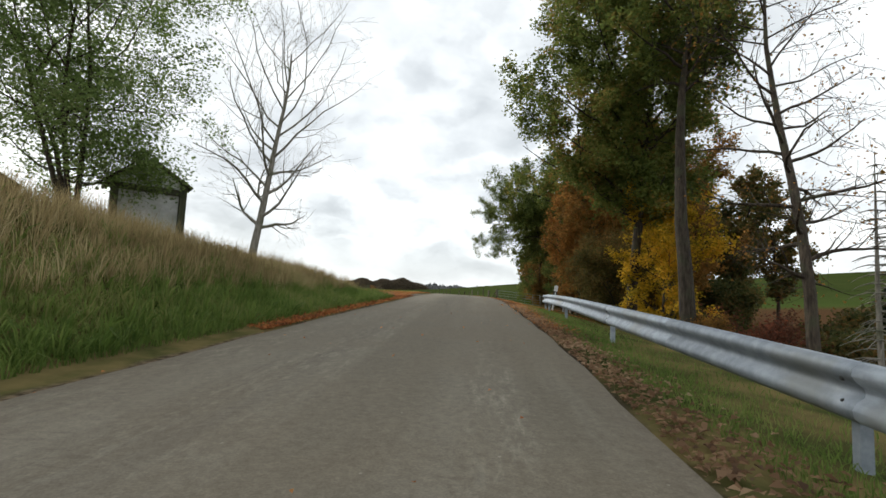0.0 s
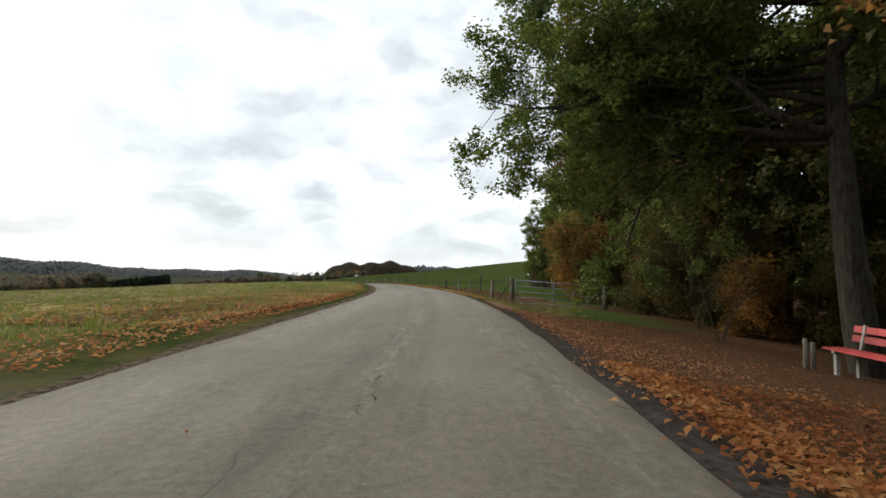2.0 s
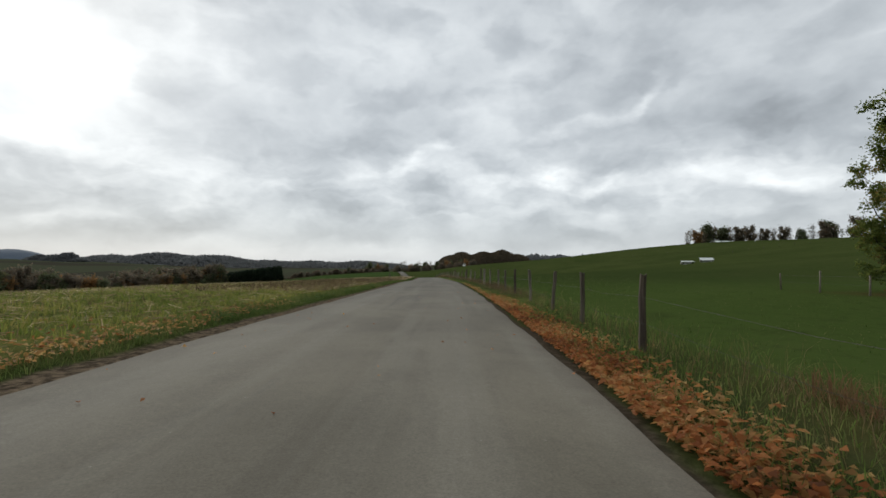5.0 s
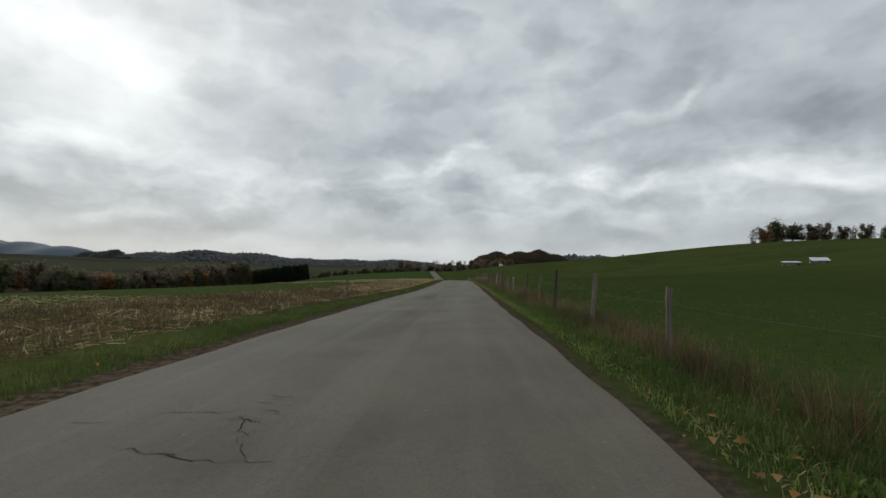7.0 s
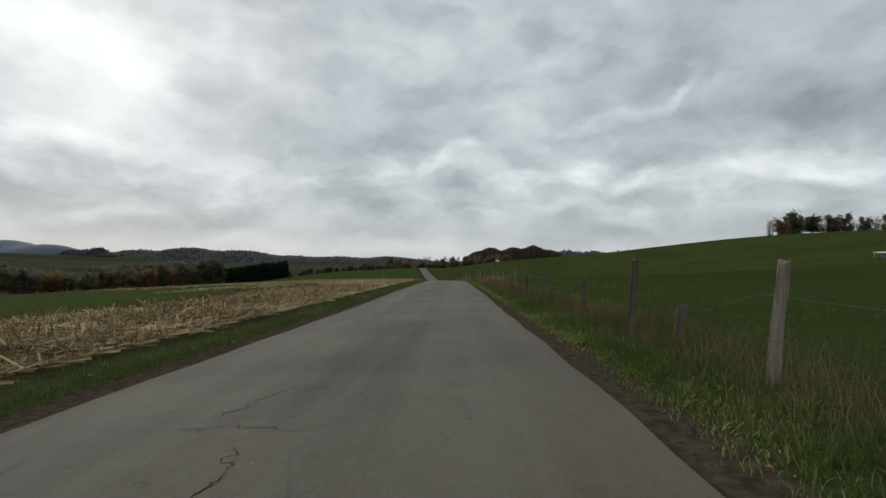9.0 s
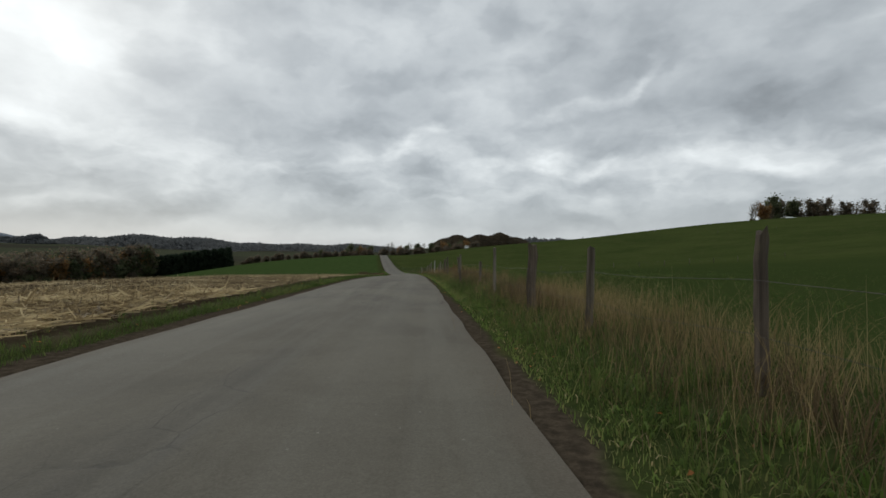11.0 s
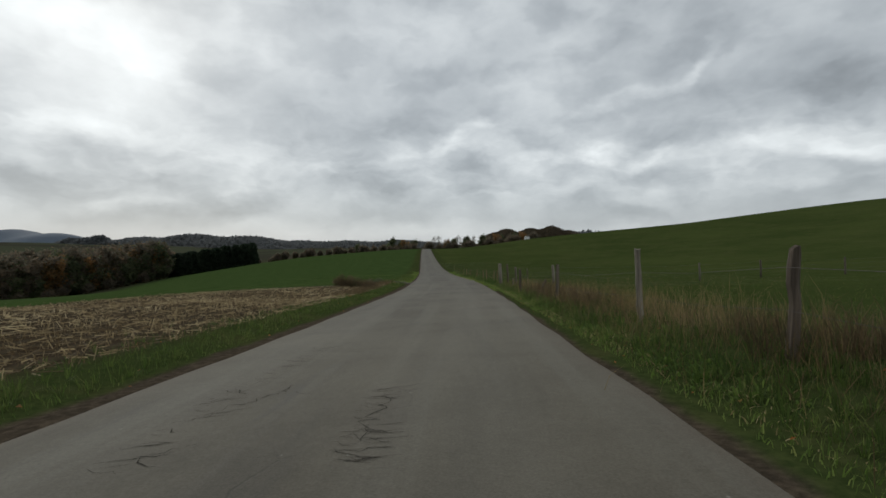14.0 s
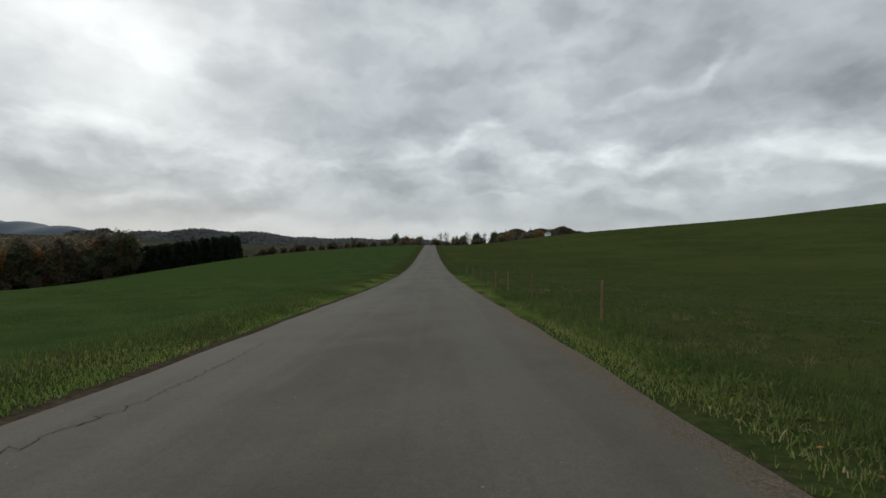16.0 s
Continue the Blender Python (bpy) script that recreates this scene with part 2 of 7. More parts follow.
# ---- materials ----
def material(name):
    m = bpy.data.materials.new(name)
    m.use_nodes = True
    return m, Nodes(m.node_tree)


def finish(N, color, rough=0.9, bump=None, strength=0.3, dist=0.02, metal=0.0, spec=0.3, trans=None):
    b = N.n("ShaderNodeBsdfPrincipled", {"Roughness": rough, "Metallic": metal, "Specular IOR Level": spec})
    if isinstance(color, bpy.types.NodeSocket):
        N.t.links.new(color, b.inputs["Base Color"])
    else:
        b.inputs["Base Color"].default_value = (*color, 1)
    if bump is not None:
        bp = N.n("ShaderNodeBump", {"Height": bump, "Strength": strength, "Distance": dist})
        N.t.links.new(bp.outputs[0], b.inputs["Normal"])
    out = b.outputs[0]
    if trans is not None:
        tr = N.n("ShaderNodeBsdfTranslucent", {"Color": trans} if isinstance(trans, bpy.types.NodeSocket) else {"Color": (*trans, 1)})
        out = N.n("ShaderNodeMixShader", {0: 0.5, 1: out, 2: tr.outputs[0]}).outputs[0]
    N.n("ShaderNodeOutputMaterial", {0: out})


def mat_asphalt():
    m, N = material("worn_asphalt")
    uv = N.n("ShaderNodeUVMap", uv_map="UVMap").outputs[0]
    sep = N.n("ShaderNodeSeparateXYZ", {0: uv})
    lat = sep.outputs[0]
    pos = N.scale(N.n("ShaderNodeNewGeometry").outputs["Position"], 1 / UNIT, 1 / UNIT, 1 / UNIT)
    grit = N.noise(pos, 55.0, 3.0, 0.7)
    patch = N.noise(pos, 0.35, 5.0, 0.6, 0.4)
    streak = N.noise(N.scale(uv, 1.6, 0.06, 1.0), 1.0, 4.0, 0.6)
    col = N.mix(N.ramp(patch, 0.3, 0.7), (0.088, 0.080, 0.066), (0.128, 0.117, 0.097))
    col = N.mix(N.math("MULTIPLY", N.ramp(streak, 0.45, 0.7), 0.45), col, (0.155, 0.147, 0.130))
    # worn lengthwise streaks of bared pale grit on the old stretch
    fleck = N.noise(N.scale(uv, 9.0, 2.2, 1.0), 1.0, 6.0, 0.8, 0.4)
    band = N.ramp(N.noise(N.scale(uv, 1.1, 0.035, 1.0), 1.0, 3.0, 0.55), 0.46, 0.62)
    old = N.math("SUBTRACT", 1.0, N.ramp(sep.outputs[1], 40.0, 80.0))
    col = N.mix(N.math("MULTIPLY", N.math("MULTIPLY", N.ramp(fleck, 0.46, 0.66), band), N.math("ADD", N.math("MULTIPLY", old, 0.62), 0.08)), col, (0.22, 0.209, 0.186))
    scuff = N.noise(N.scale(uv, 2.2, 11.0, 1.0), 1.0, 4.0, 0.65)
    col = N.mix(N.math("MULTIPLY", N.math("MULTIPLY", N.ramp(scuff, 0.56, 0.68), N.ramp(N.noise(N.scale(uv, 0.8, 0.3, 1.0), 1.0, 3.0, 0.6), 0.42, 0.6)), N.math("ADD", N.math("MULTIPLY", old, 0.45), 0.12)), col, (0.050, 0.046, 0.040))
    damp = N.noise(N.scale(uv, 0.7, 0.09, 1.0), 1.0, 5.0, 0.65, 0.5)
    col = N.mix(N.math("MULTIPLY", N.ramp(damp, 0.52, 0.68), 0.35), col, (0.060, 0.054, 0.045))
    # darker old patch in the middle of the road near the bench, pale bared lane beside it
    ragged = N.math("MULTIPLY", N.math("SUBTRACT", N.noise(N.scale(uv, 1.2, 0.5, 1.0), 1.0, 5.0, 0.65, 0.4), 0.5), 2.2)
    mend = N.math("SUBTRACT", 1.0, N.ramp(N.math("ABSOLUTE", N.math("ADD", N.math("ADD", lat, 0.05), ragged)), 0.62, 0.98))
    mend = N.math("MULTIPLY", mend, N.math("MULTIPLY", N.ramp(sep.outputs[1], 18.0, 27.0), N.math("SUBTRACT", 1.0, N.ramp(sep.outputs[1], 33.0, 40.0))))
    col = N.mix(N.math("MULTIPLY", mend, 0.5), col, (0.062, 0.060, 0.053))
    lane = N.math("MULTIPLY", N.math("SUBTRACT", 1.0, N.ramp(N.math("ADD", lat, ragged), -1.5, -0.9)), N.math("MULTIPLY", N.ramp(sep.outputs[1], 22.0, 28.0), N.math("SUBTRACT", 1.0, N.ramp(sep.outputs[1], 34.0, 44.0))))
    col = N.mix(N.math("MULTIPLY", lane, 0.5), col, (0.165, 0.146, 0.112))
    wear = N.math("MULTIPLY", N.ramp(N.noise(N.scale(uv, 1.5, 0.55, 1.0), 1.0, 6.0, 0.7, 0.5), 0.50, 0.62), N.math("MULTIPLY", N.ramp(sep.outputs[1], 30.0, 36.0), N.math("SUBTRACT", 1.0, N.ramp(sep.outputs[1], 44.0, 52.0))))
    col = N.mix(N.math("MULTIPLY", wear, 0.45), col, (0.066, 0.063, 0.056))
    # wheel tracks, polished paler
    tr = N.math("ABSOLUTE", N.math("SUBTRACT", N.math("ABSOLUTE", N.math("ADD", lat, N.math("MULTIPLY", patch, 0.5))), 1.45))
    col = N.mix(N.math("MULTIPLY", N.math("SUBTRACT", 1.0, N.ramp(tr, 0.1, 0.75)), 0.25), col, (0.155, 0.147, 0.131))
    # first stretch paler, its colour also raised in place of a higher exposure
    pale = N.n("ShaderNodeMapRange", {"Value": sep.outputs[1], "From Min": 68.0, "From Max": 122.0, "To Min": 1.58, "To Max": 0.87}).outputs[0]
    pale = N.math("MINIMUM", pale, N.n("ShaderNodeMapRange", {"Value": sep.outputs[1], "From Min": 14.0, "From Max": 36.0, "To Min": 1.22, "To Max": 1.58}).outputs[0])
    # darker past the corner posts
    dark = N.n("ShaderNodeMapRange", {"Value": sep.outputs[1], "From Min": 292.0, "From Max": 326.0, "To Min": 1.0, "To Max": 0.80}).outputs[0]
    # extra lift in the road's colour, standing in for exposure near the track
    bright = N.math("MULTIPLY", N.ramp(sep.outputs[1], 28.0, 40.0), N.math("SUBTRACT", 1.0, N.ramp(sep.outputs[1], 54.0, 70.0)))
    pale = N.math("MULTIPLY", N.math("MULTIPLY", pale, dark), N.math("ADD", 1.0, N.math("MULTIPLY", bright, 0.22)))
    col = N.n("ShaderNodeVectorMath", {0: col, 3: pale}, operation="SCALE").outputs[0]
    col = N.n("ShaderNodeVectorMath", {0: col, 1: (1.01, 0.985, 0.905)}, operation="MULTIPLY").outputs[0]
    # mud carried out of the yard and the woodland track
    mud = N.math("MULTIPLY", N.math("SUBTRACT", 1.0, N.ramp(sep.outputs[1], 35.0, 75.0)), N.math("ADD", N.math("MULTIPLY", N.ramp(patch, 0.35, 0.65), 0.4), 0.25))
    col = N.mix(mud, col, (0.098, 0.080, 0.056))
    # tar-dark stains and edge dirt
    stain = N.noise(N.scale(uv, 0.9, 0.25, 1.0), 1.0, 6.0, 0.65, 0.8)
    col = N.mix(N.math("MULTIPLY", N.ramp(stain, 0.62, 0.75), 0.45), col, (0.07, 0.068, 0.064))
    edge = N.ramp(N.math("ADD", N.math("ABSOLUTE", lat), N.math("MULTIPLY", N.noise(pos, 2.2, 4.0), 0.5)), 2.55, 3.0)
    col = N.mix(N.math("MULTIPLY", edge, 0.6), col, (0.10, 0.082, 0.062))
    washed = N.math("MULTIPLY", N.ramp(N.math("ADD", lat, N.math("MULTIPLY", N.noise(pos, 1.3, 5.0, 0.65), 0.7)), 2.66, 2.82), N.math("MULTIPLY", N.ramp(sep.outputs[1], 300.0, 318.0), N.math("SUBTRACT", 1.0, N.ramp(sep.outputs[1], 345.0, 380.0))))
    col = N.mix(washed, col, N.mix(N.ramp(grit, 0.35, 0.65), (0.055, 0.043, 0.029), (0.115, 0.090, 0.060)))
    # fine branching cracks, thickest on the left lane
    warp = N.n("ShaderNodeMix", {0: 0.22, 4: N.scale(uv, 0.9, 0.6, 1.0), 5: N.n("ShaderNodeTexNoise", {"Vector": uv, "Scale": 1.4, "Detail": 4.0}).outputs["Color"]}, data_type="VECTOR").outputs[1]
    vor = N.n("ShaderNodeTexVoronoi", {"Vector": warp, "Scale": 2.0}, feature="DISTANCE_TO_EDGE").outputs["Distance"]
    line = N.math("SUBTRACT", 1.0, N.ramp(vor, 0.004, 0.018))
    # worn dark strip where the surface has broken up
    strip_at = N.math("ABSOLUTE", N.math("ADD", N.math("ADD", lat, 0.38), N.math("MULTIPLY", N.math("SUBTRACT", N.noise(uv, 0.7, 4.0, 0.6), 0.5), 1.6)))
    strip = N.math("MULTIPLY", N.math("MULTIPLY", N.ramp(sep.outputs[1], 145.0, 147.0), N.math("SUBTRACT", 1.0, N.ramp(sep.outputs[1], 153.0, 157.0))), N.math("SUBTRACT", 1.0, N.ramp(strip_at, 0.08, 0.42)))
    strip = N.math("MULTIPLY", strip, N.n("ShaderNodeMapRange", {"Value": N.noise(uv, 5.0, 4.0, 0.7), "From Min": 0.35, "From Max": 0.6, "To Min": 0.25, "To Max": 0.75}).outputs[0])
    col = N.mix(strip, col, (0.045, 0.042, 0.038))
    where = N.math("MULTIPLY", N.ramp(N.noise(N.scale(uv, 0.6, 0.045, 1.0), 1.0, 4.0, 0.65), 0.50, 0.66), N.math("SUBTRACT", 1.0, N.ramp(N.math("ABSOLUTE", N.math("ADD", lat, 0.2)), 0.2, 1.1)))
    col = N.mix(N.math("MULTIPLY", where, 0.4), col, (0.055, 0.051, 0.046))
    # crazed stretches
    stretch = N.math("MULTIPLY", N.ramp(sep.outputs[1], 217.0, 221.0), N.math("SUBTRACT", 1.0, N.ramp(sep.outputs[1], 236.0, 242.0)))
    stretch = N.math("ADD", stretch, N.math("MULTIPLY", N.ramp(sep.outputs[1], 153.0, 156.0), N.math("SUBTRACT", 1.0, N.ramp(sep.outputs[1], 168.0, 173.0))))
    crazed = N.math("MULTIPLY", stretch, N.ramp(N.noise(N.scale(uv, 0.8, 0.22, 1.0), 1.0, 4.0, 0.7), 0.53, 0.60))
    crazed = N.math("MULTIPLY", crazed, N.ramp(N.noise(uv, 2.6, 3.0, 0.6), 0.42, 0.56))
    jag = N.n("ShaderNodeMix", {0: 0.34, 4: N.scale(uv, 1.1, 0.9, 1.0), 5: N.n("ShaderNodeTexNoise", {"Vector": uv, "Scale": 3.2, "Detail": 6.0, "Roughness": 0.7}).outputs["Color"]}, data_type="VECTOR").outputs[1]
    fine = N.math("SUBTRACT", 1.0, N.ramp(N.n("ShaderNodeTexVoronoi", {"Vector": jag, "Scale": 1.5}, feature="DISTANCE_TO_EDGE").outputs["Distance"], 0.002, 0.011))
    col = N.mix(N.math("MULTIPLY", crazed, 0.2), col, (0.055, 0.051, 0.046))
    crack = N.math("MAXIMUM", N.math("MULTIPLY", N.math("MULTIPLY", line, where), 0.5), N.math("MULTIPLY", fine, crazed))
    col = N.mix(N.math("MULTIPLY", crack, 0.8), col, (0.022, 0.021, 0.020))
    coarse = N.noise(pos, 13.0, 4.0, 0.75)
    rough = N.math("ADD", 1.0, N.math("MULTIPLY", N.math("SUBTRACT", coarse, 0.5), N.math("ADD", N.math("MULTIPLY", old, 0.6), 0.36)))
    col = N.n("ShaderNodeVectorMath", {0: col, 3: rough}, operation="SCALE").outputs[0]
    # pale chippings worn bare
    chip = N.n("ShaderNodeTexVoronoi", {"Vector": pos, "Scale": 9.0, "Randomness": 1.0})
    spot = N.math("MULTIPLY", N.math("LESS_THAN", chip.outputs["Distance"], 0.10), N.math("GREATER_THAN", N.n("ShaderNodeSeparateXYZ", {0: chip.outputs["Color"]}).outputs[0], 0.93))
    col = N.mix(N.math("MULTIPLY", spot, 0.35), col, (0.30, 0.285, 0.25))
    grain = N.n("ShaderNodeMapRange", {"Value": grit, "From Min": 0.25, "From Max": 0.75, "To Min": 0.78, "To Max": 1.22}).outputs[0]
    col = N.n("ShaderNodeVectorMath", {0: col, 3: grain}, operation="SCALE").outputs[0]
    h = N.math("SUBTRACT", N.math("ADD", N.math("MULTIPLY", grit, 0.35), N.math("MULTIPLY", patch, 0.3)), N.math("MULTIPLY", crack, 1.2))
    finish(N, col, 0.9, h, 0.5, 0.012, spec=0.2)
    return m


def mat_land():
    """Grass, stubble, young crop, bare shoulder and woodland floor, by metres along and beside the road."""
    m, N = material("fields_and_verges")
    uv = N.n("ShaderNodeUVMap", uv_map="UVMap").outputs[0]
    sep = N.n("ShaderNodeSeparateXYZ", {0: uv})
    lat, s = sep.outputs[0], sep.outputs[1]
    pos = N.scale(N.n("ShaderNodeNewGeometry").outputs["Position"], 1 / UNIT, 1 / UNIT, 1 / UNIT)
    n_big = N.noise(pos, 0.03, 5.0, 0.6)
    n_mid = N.noise(pos, 0.5, 5.0, 0.62)
    n_fin = N.noise(pos, 9.0, 5.0, 0.7)
    wob = N.math("MULTIPLY", N.math("SUBTRACT", n_mid, 0.5), 1.0)
    latw = N.math("ADD", lat, wob)
    alat = N.math("ABSOLUTE", lat)
    grass = N.mix(N.ramp(n_fin, 0.3, 0.7), (0.023, 0.034, 0.011), (0.046, 0.058, 0.019))
    grass = N.mix(N.math("MULTIPLY", N.ramp(n_mid, 0.45, 0.75), 0.5), grass, (0.075, 0.066, 0.030))
    meadow = N.mix(N.ramp(N.math("ADD", N.math("MULTIPLY", n_big, 0.6), N.math("MULTIPLY", n_mid, 0.4)), 0.35, 0.65), (0.027, 0.041, 0.011), (0.045, 0.059, 0.017))
    swath = N.noise(N.scale(uv, 0.07, 0.03, 1.0), 1.0, 5.0, 0.6)
    meadow = N.mix(N.math("MULTIPLY", N.ramp(swath, 0.48, 0.66), 0.4), meadow, (0.052, 0.062, 0.020))
    # lusher and darker on the level part beside the road, as far as the corner
    level = N.math("SUBTRACT", 1.0, N.ramp(N.math("ADD", lat, N.math("MULTIPLY", n_big, 30.0)), 40.0, 105.0))
    lush = N.math("MULTIPLY", level, N.math("MULTIPLY", N.ramp(s, 105.0, 135.0), N.math("SUBTRACT", 1.0, N.ramp(s, 262.0, 300.0))))
    meadow = N.mix(N.math("MULTIPLY", lush, 0.6), meadow, N.mix(n_fin, (0.015, 0.028, 0.008), (0.030, 0.047, 0.014)))
    # brighter green between the wood and the first bend
    fresh = N.math("SUBTRACT", 1.0, N.ramp(s, 108.0, 150.0))
    meadow = N.mix(N.math("MULTIPLY", fresh, 0.6), meadow, N.mix(n_fin, (0.040, 0.075, 0.016), (0.072, 0.105, 0.026)))
    # grazed and clumpy: darker rank tufts, paler dry tips, in patches of several sizes
    clump = N.noise(pos, 1.7, 6.0, 0.72, 0.6)
    meadow = N.mix(N.math("MULTIPLY", N.ramp(n_mid, 0.56, 0.72), 0.4), meadow, (0.022, 0.031, 0.011))
    meadow = N.mix(N.math("MULTIPLY", N.ramp(clump, 0.50, 0.66), 0.45), meadow, (0.020, 0.032, 0.010))
    meadow = N.mix(N.math("MULTIPLY", N.ramp(n_fin, 0.35, 0.75), 0.35), meadow, (0.068, 0.077, 0.028))
    tips = N.noise(pos, 0.23, 6.0, 0.7, 0.5)
    meadow = N.mix(N.math("MULTIPLY", N.ramp(tips, 0.50, 0.64), N.math("ADD", N.math("MULTIPLY", N.ramp(s, 290.0, 320.0), 0.16), 0.1)), meadow, (0.080, 0.072, 0.034))
    crop = N.mix(N.ramp(n_mid, 0.3, 0.7), (0.030, 0.050, 0.015), (0.046, 0.070, 0.022))
    rows = N.math("SINE", N.math("MULTIPLY", N.math("ADD", lat, N.math("MULTIPLY", n_mid, 0.35)), 8.4))
    soil = N.mix(N.ramp(n_fin, 0.3, 0.7), (0.027, 0.020, 0.013), (0.054, 0.041, 0.027))
    stub = N.mix(N.math("MULTIPLY", N.ramp(N.math("ADD", rows, N.math("MULTIPLY", n_fin, 1.2)), 0.2, 1.6), 0.5), soil, (0.090, 0.072, 0.047))
    weeds = N.mix(N.ramp(n_fin, 0.3, 0.7), (0.062, 0.090, 0.020), (0.165, 0.150, 0.045))
    late = N.ramp(s, 105.0, 150.0)
    weeds = N.mix(late, weeds, N.mix(N.ramp(n_fin, 0.3, 0.7), (0.033, 0.055, 0.015), (0.062, 0.080, 0.026)))
    # stubble greened over in its first part
    green = N.math("SUBTRACT", 1.0, N.ramp(N.math("ADD", s, N.math("MULTIPLY", wob, 60.0)), 120.0, 205.0))
    far_green = N.ramp(N.math("MULTIPLY", lat, -1.0), 9.0, 14.0)
    gmix = N.math("MULTIPLY", N.math("MAXIMUM", green, N.math("MULTIPLY", far_green, N.math("SUBTRACT", 1.0, N.ramp(N.math("ADD", s, N.math("MULTIPLY", wob, 30.0)), 195.0, 225.0)))), N.n("ShaderNodeMapRange", {"Value": n_mid, "From Min": 0.3, "From Max": 0.6, "To Min": 0.55, "To Max": 1.0}).outputs[0])
    stub = N.mix(gmix, stub, weeds)
    # which field where
    left_field = N.mix(N.ramp(N.math("ADD", s, N.math("MULTIPLY", N.math("MAXIMUM", lat, -9.0), 0.9)), 313.0, 315.0), stub, crop)
    past = N.ramp(N.math("MULTIPLY", lat, -1.0), 62.0, 70.0)
    left_field = N.mix(past, left_field, crop)
    # rough brown pasture and fallow down in the valley
    fallow = N.mix(N.ramp(n_big, 0.35, 0.65), (0.050, 0.042, 0.028), (0.042, 0.050, 0.024))
    left_field = N.mix(N.ramp(N.math("ADD", N.math("MULTIPLY", lat, -1.0), N.math("MULTIPLY", n_big, 60.0)), 195.0, 235.0), left_field, fallow)
    is_left = N.math("LESS_THAN", lat, 0.0)
    col = N.mix(is_left, meadow, left_field)
    vw = N.math("ADD", alat, N.math("MULTIPLY", wob, 1.2))
    # the grass strip is narrow beside the stubble
    thin = N.math("MULTIPLY", N.math("MULTIPLY", is_left, N.ramp(s, 56.0, 72.0)), N.math("SUBTRACT", 1.0, N.ramp(s, 262.0, 295.0)))
    vw = N.math("ADD", vw, N.math("MULTIPLY", thin, 1.3))
    col = N.mix(N.math("SUBTRACT", 1.0, N.ramp(vw, 4.3, 5.8)), col, grass)
    start = N.math("SUBTRACT", 1.0, N.ramp(s, 24.0, 60.0))
    rough_start = N.mix(N.ramp(n_mid, 0.35, 0.65), grass, (0.15, 0.115, 0.05))
    col = N.mix(N.math("MULTIPLY", start, 0.9), col, rough_start)
    # rusty weeds and leaves inside the fence near the wood
    rust = N.math("MULTIPLY", N.math("MULTIPLY", N.ramp(lat, 4.0, 5.0), N.math("SUBTRACT", 1.0, N.ramp(N.math("ADD", lat, N.math("MULTIPLY", N.math("SUBTRACT", s, 70.0), 0.32)), 8.0, 14.0))), N.math("MULTIPLY", N.ramp(s, 61.0, 68.0), N.math("SUBTRACT", 1.0, N.ramp(s, 78.0, 104.0))))
    col = N.mix(N.math("MULTIPLY", rust, N.ramp(n_mid, 0.25, 0.5)), col, (0.165, 0.098, 0.045))
    # woodland floor
    wood = N.math("MULTIPLY", N.ramp(latw, 9.0, 13.0), N.math("SUBTRACT", 1.0, N.ramp(s, 66.0, 72.0)))
    wood2 = N.math("MULTIPLY", N.ramp(latw, 20.0, 25.0), N.math("SUBTRACT", 1.0, N.ramp(s, 108.0, 118.0)))
    litter = N.mix(N.ramp(n_fin, 0.35, 0.7), (0.045, 0.030, 0.018), (0.11, 0.056, 0.026))
    col = N.mix(N.math("MAXIMUM", wood, wood2), col, litter)
    # track of trodden leaves into the wood, and the bare yard on the other side
    trackr = N.math("MULTIPLY", N.math("MULTIPLY", N.ramp(N.math("ADD", s, N.math("MULTIPLY", lat, -0.9)), 33.0, 36.0), N.math("SUBTRACT", 1.0, N.ramp(N.math("ADD", s, N.math("MULTIPLY", lat, 0.2)), 55.5, 58.0))), N.ramp(lat, 2.0, 2.8))
    col = N.mix(trackr, col, N.mix(N.ramp(n_fin, 0.35, 0.65), (0.060, 0.038, 0.024), (0.135, 0.068, 0.034)))
    yard = N.math("MULTIPLY", N.math("MULTIPLY", N.ramp(N.math("ADD", s, wob), 24.0, 27.0), N.math("SUBTRACT", 1.0, N.ramp(N.math("ADD", s, N.math("MULTIPLY", alat, 0.1)), 37.0, 41.0))), N.math("MULTIPLY", is_left, N.math("SUBTRACT", 1.0, N.ramp(alat, 14.0, 18.0))))
    col = N.mix(yard, col, N.mix(N.ramp(n_mid, 0.4, 0.6), (0.16, 0.145, 0.125), (0.10, 0.075, 0.05)))
    skew = N.math("ADD", N.math("ADD", s, N.math("MULTIPLY", N.math("MAXIMUM", lat, -9.0), 0.9)), N.math("MULTIPLY", wob, 0.8))
    track2 = N.math("MULTIPLY", N.math("MULTIPLY", N.ramp(skew, 313.3, 313.9), N.math("SUBTRACT", 1.0, N.ramp(skew, 317.2, 317.9))), N.math("MULTIPLY", is_left, N.math("SUBTRACT", 1.0, N.ramp(alat, 14.0, 24.0))))
    col = N.mix(track2, col, N.mix(N.ramp(n_fin, 0.3, 0.7), (0.046, 0.040, 0.032), (0.118, 0.107, 0.088)))
    # grass and mud down the middle of the field track
    mid_track = N.math("MULTIPLY", N.math("MULTIPLY", track2, N.ramp(alat, 4.6, 6.5)), N.math("SUBTRACT", 1.0, N.ramp(N.math("ABSOLUTE", N.math("SUBTRACT", N.math("ADD", skew, N.math("MULTIPLY", wob, 0.6)), 315.6)), 0.35, 0.7)))
    col = N.mix(N.math("MULTIPLY", mid_track, N.ramp(n_mid, 0.32, 0.55)), col, grass)
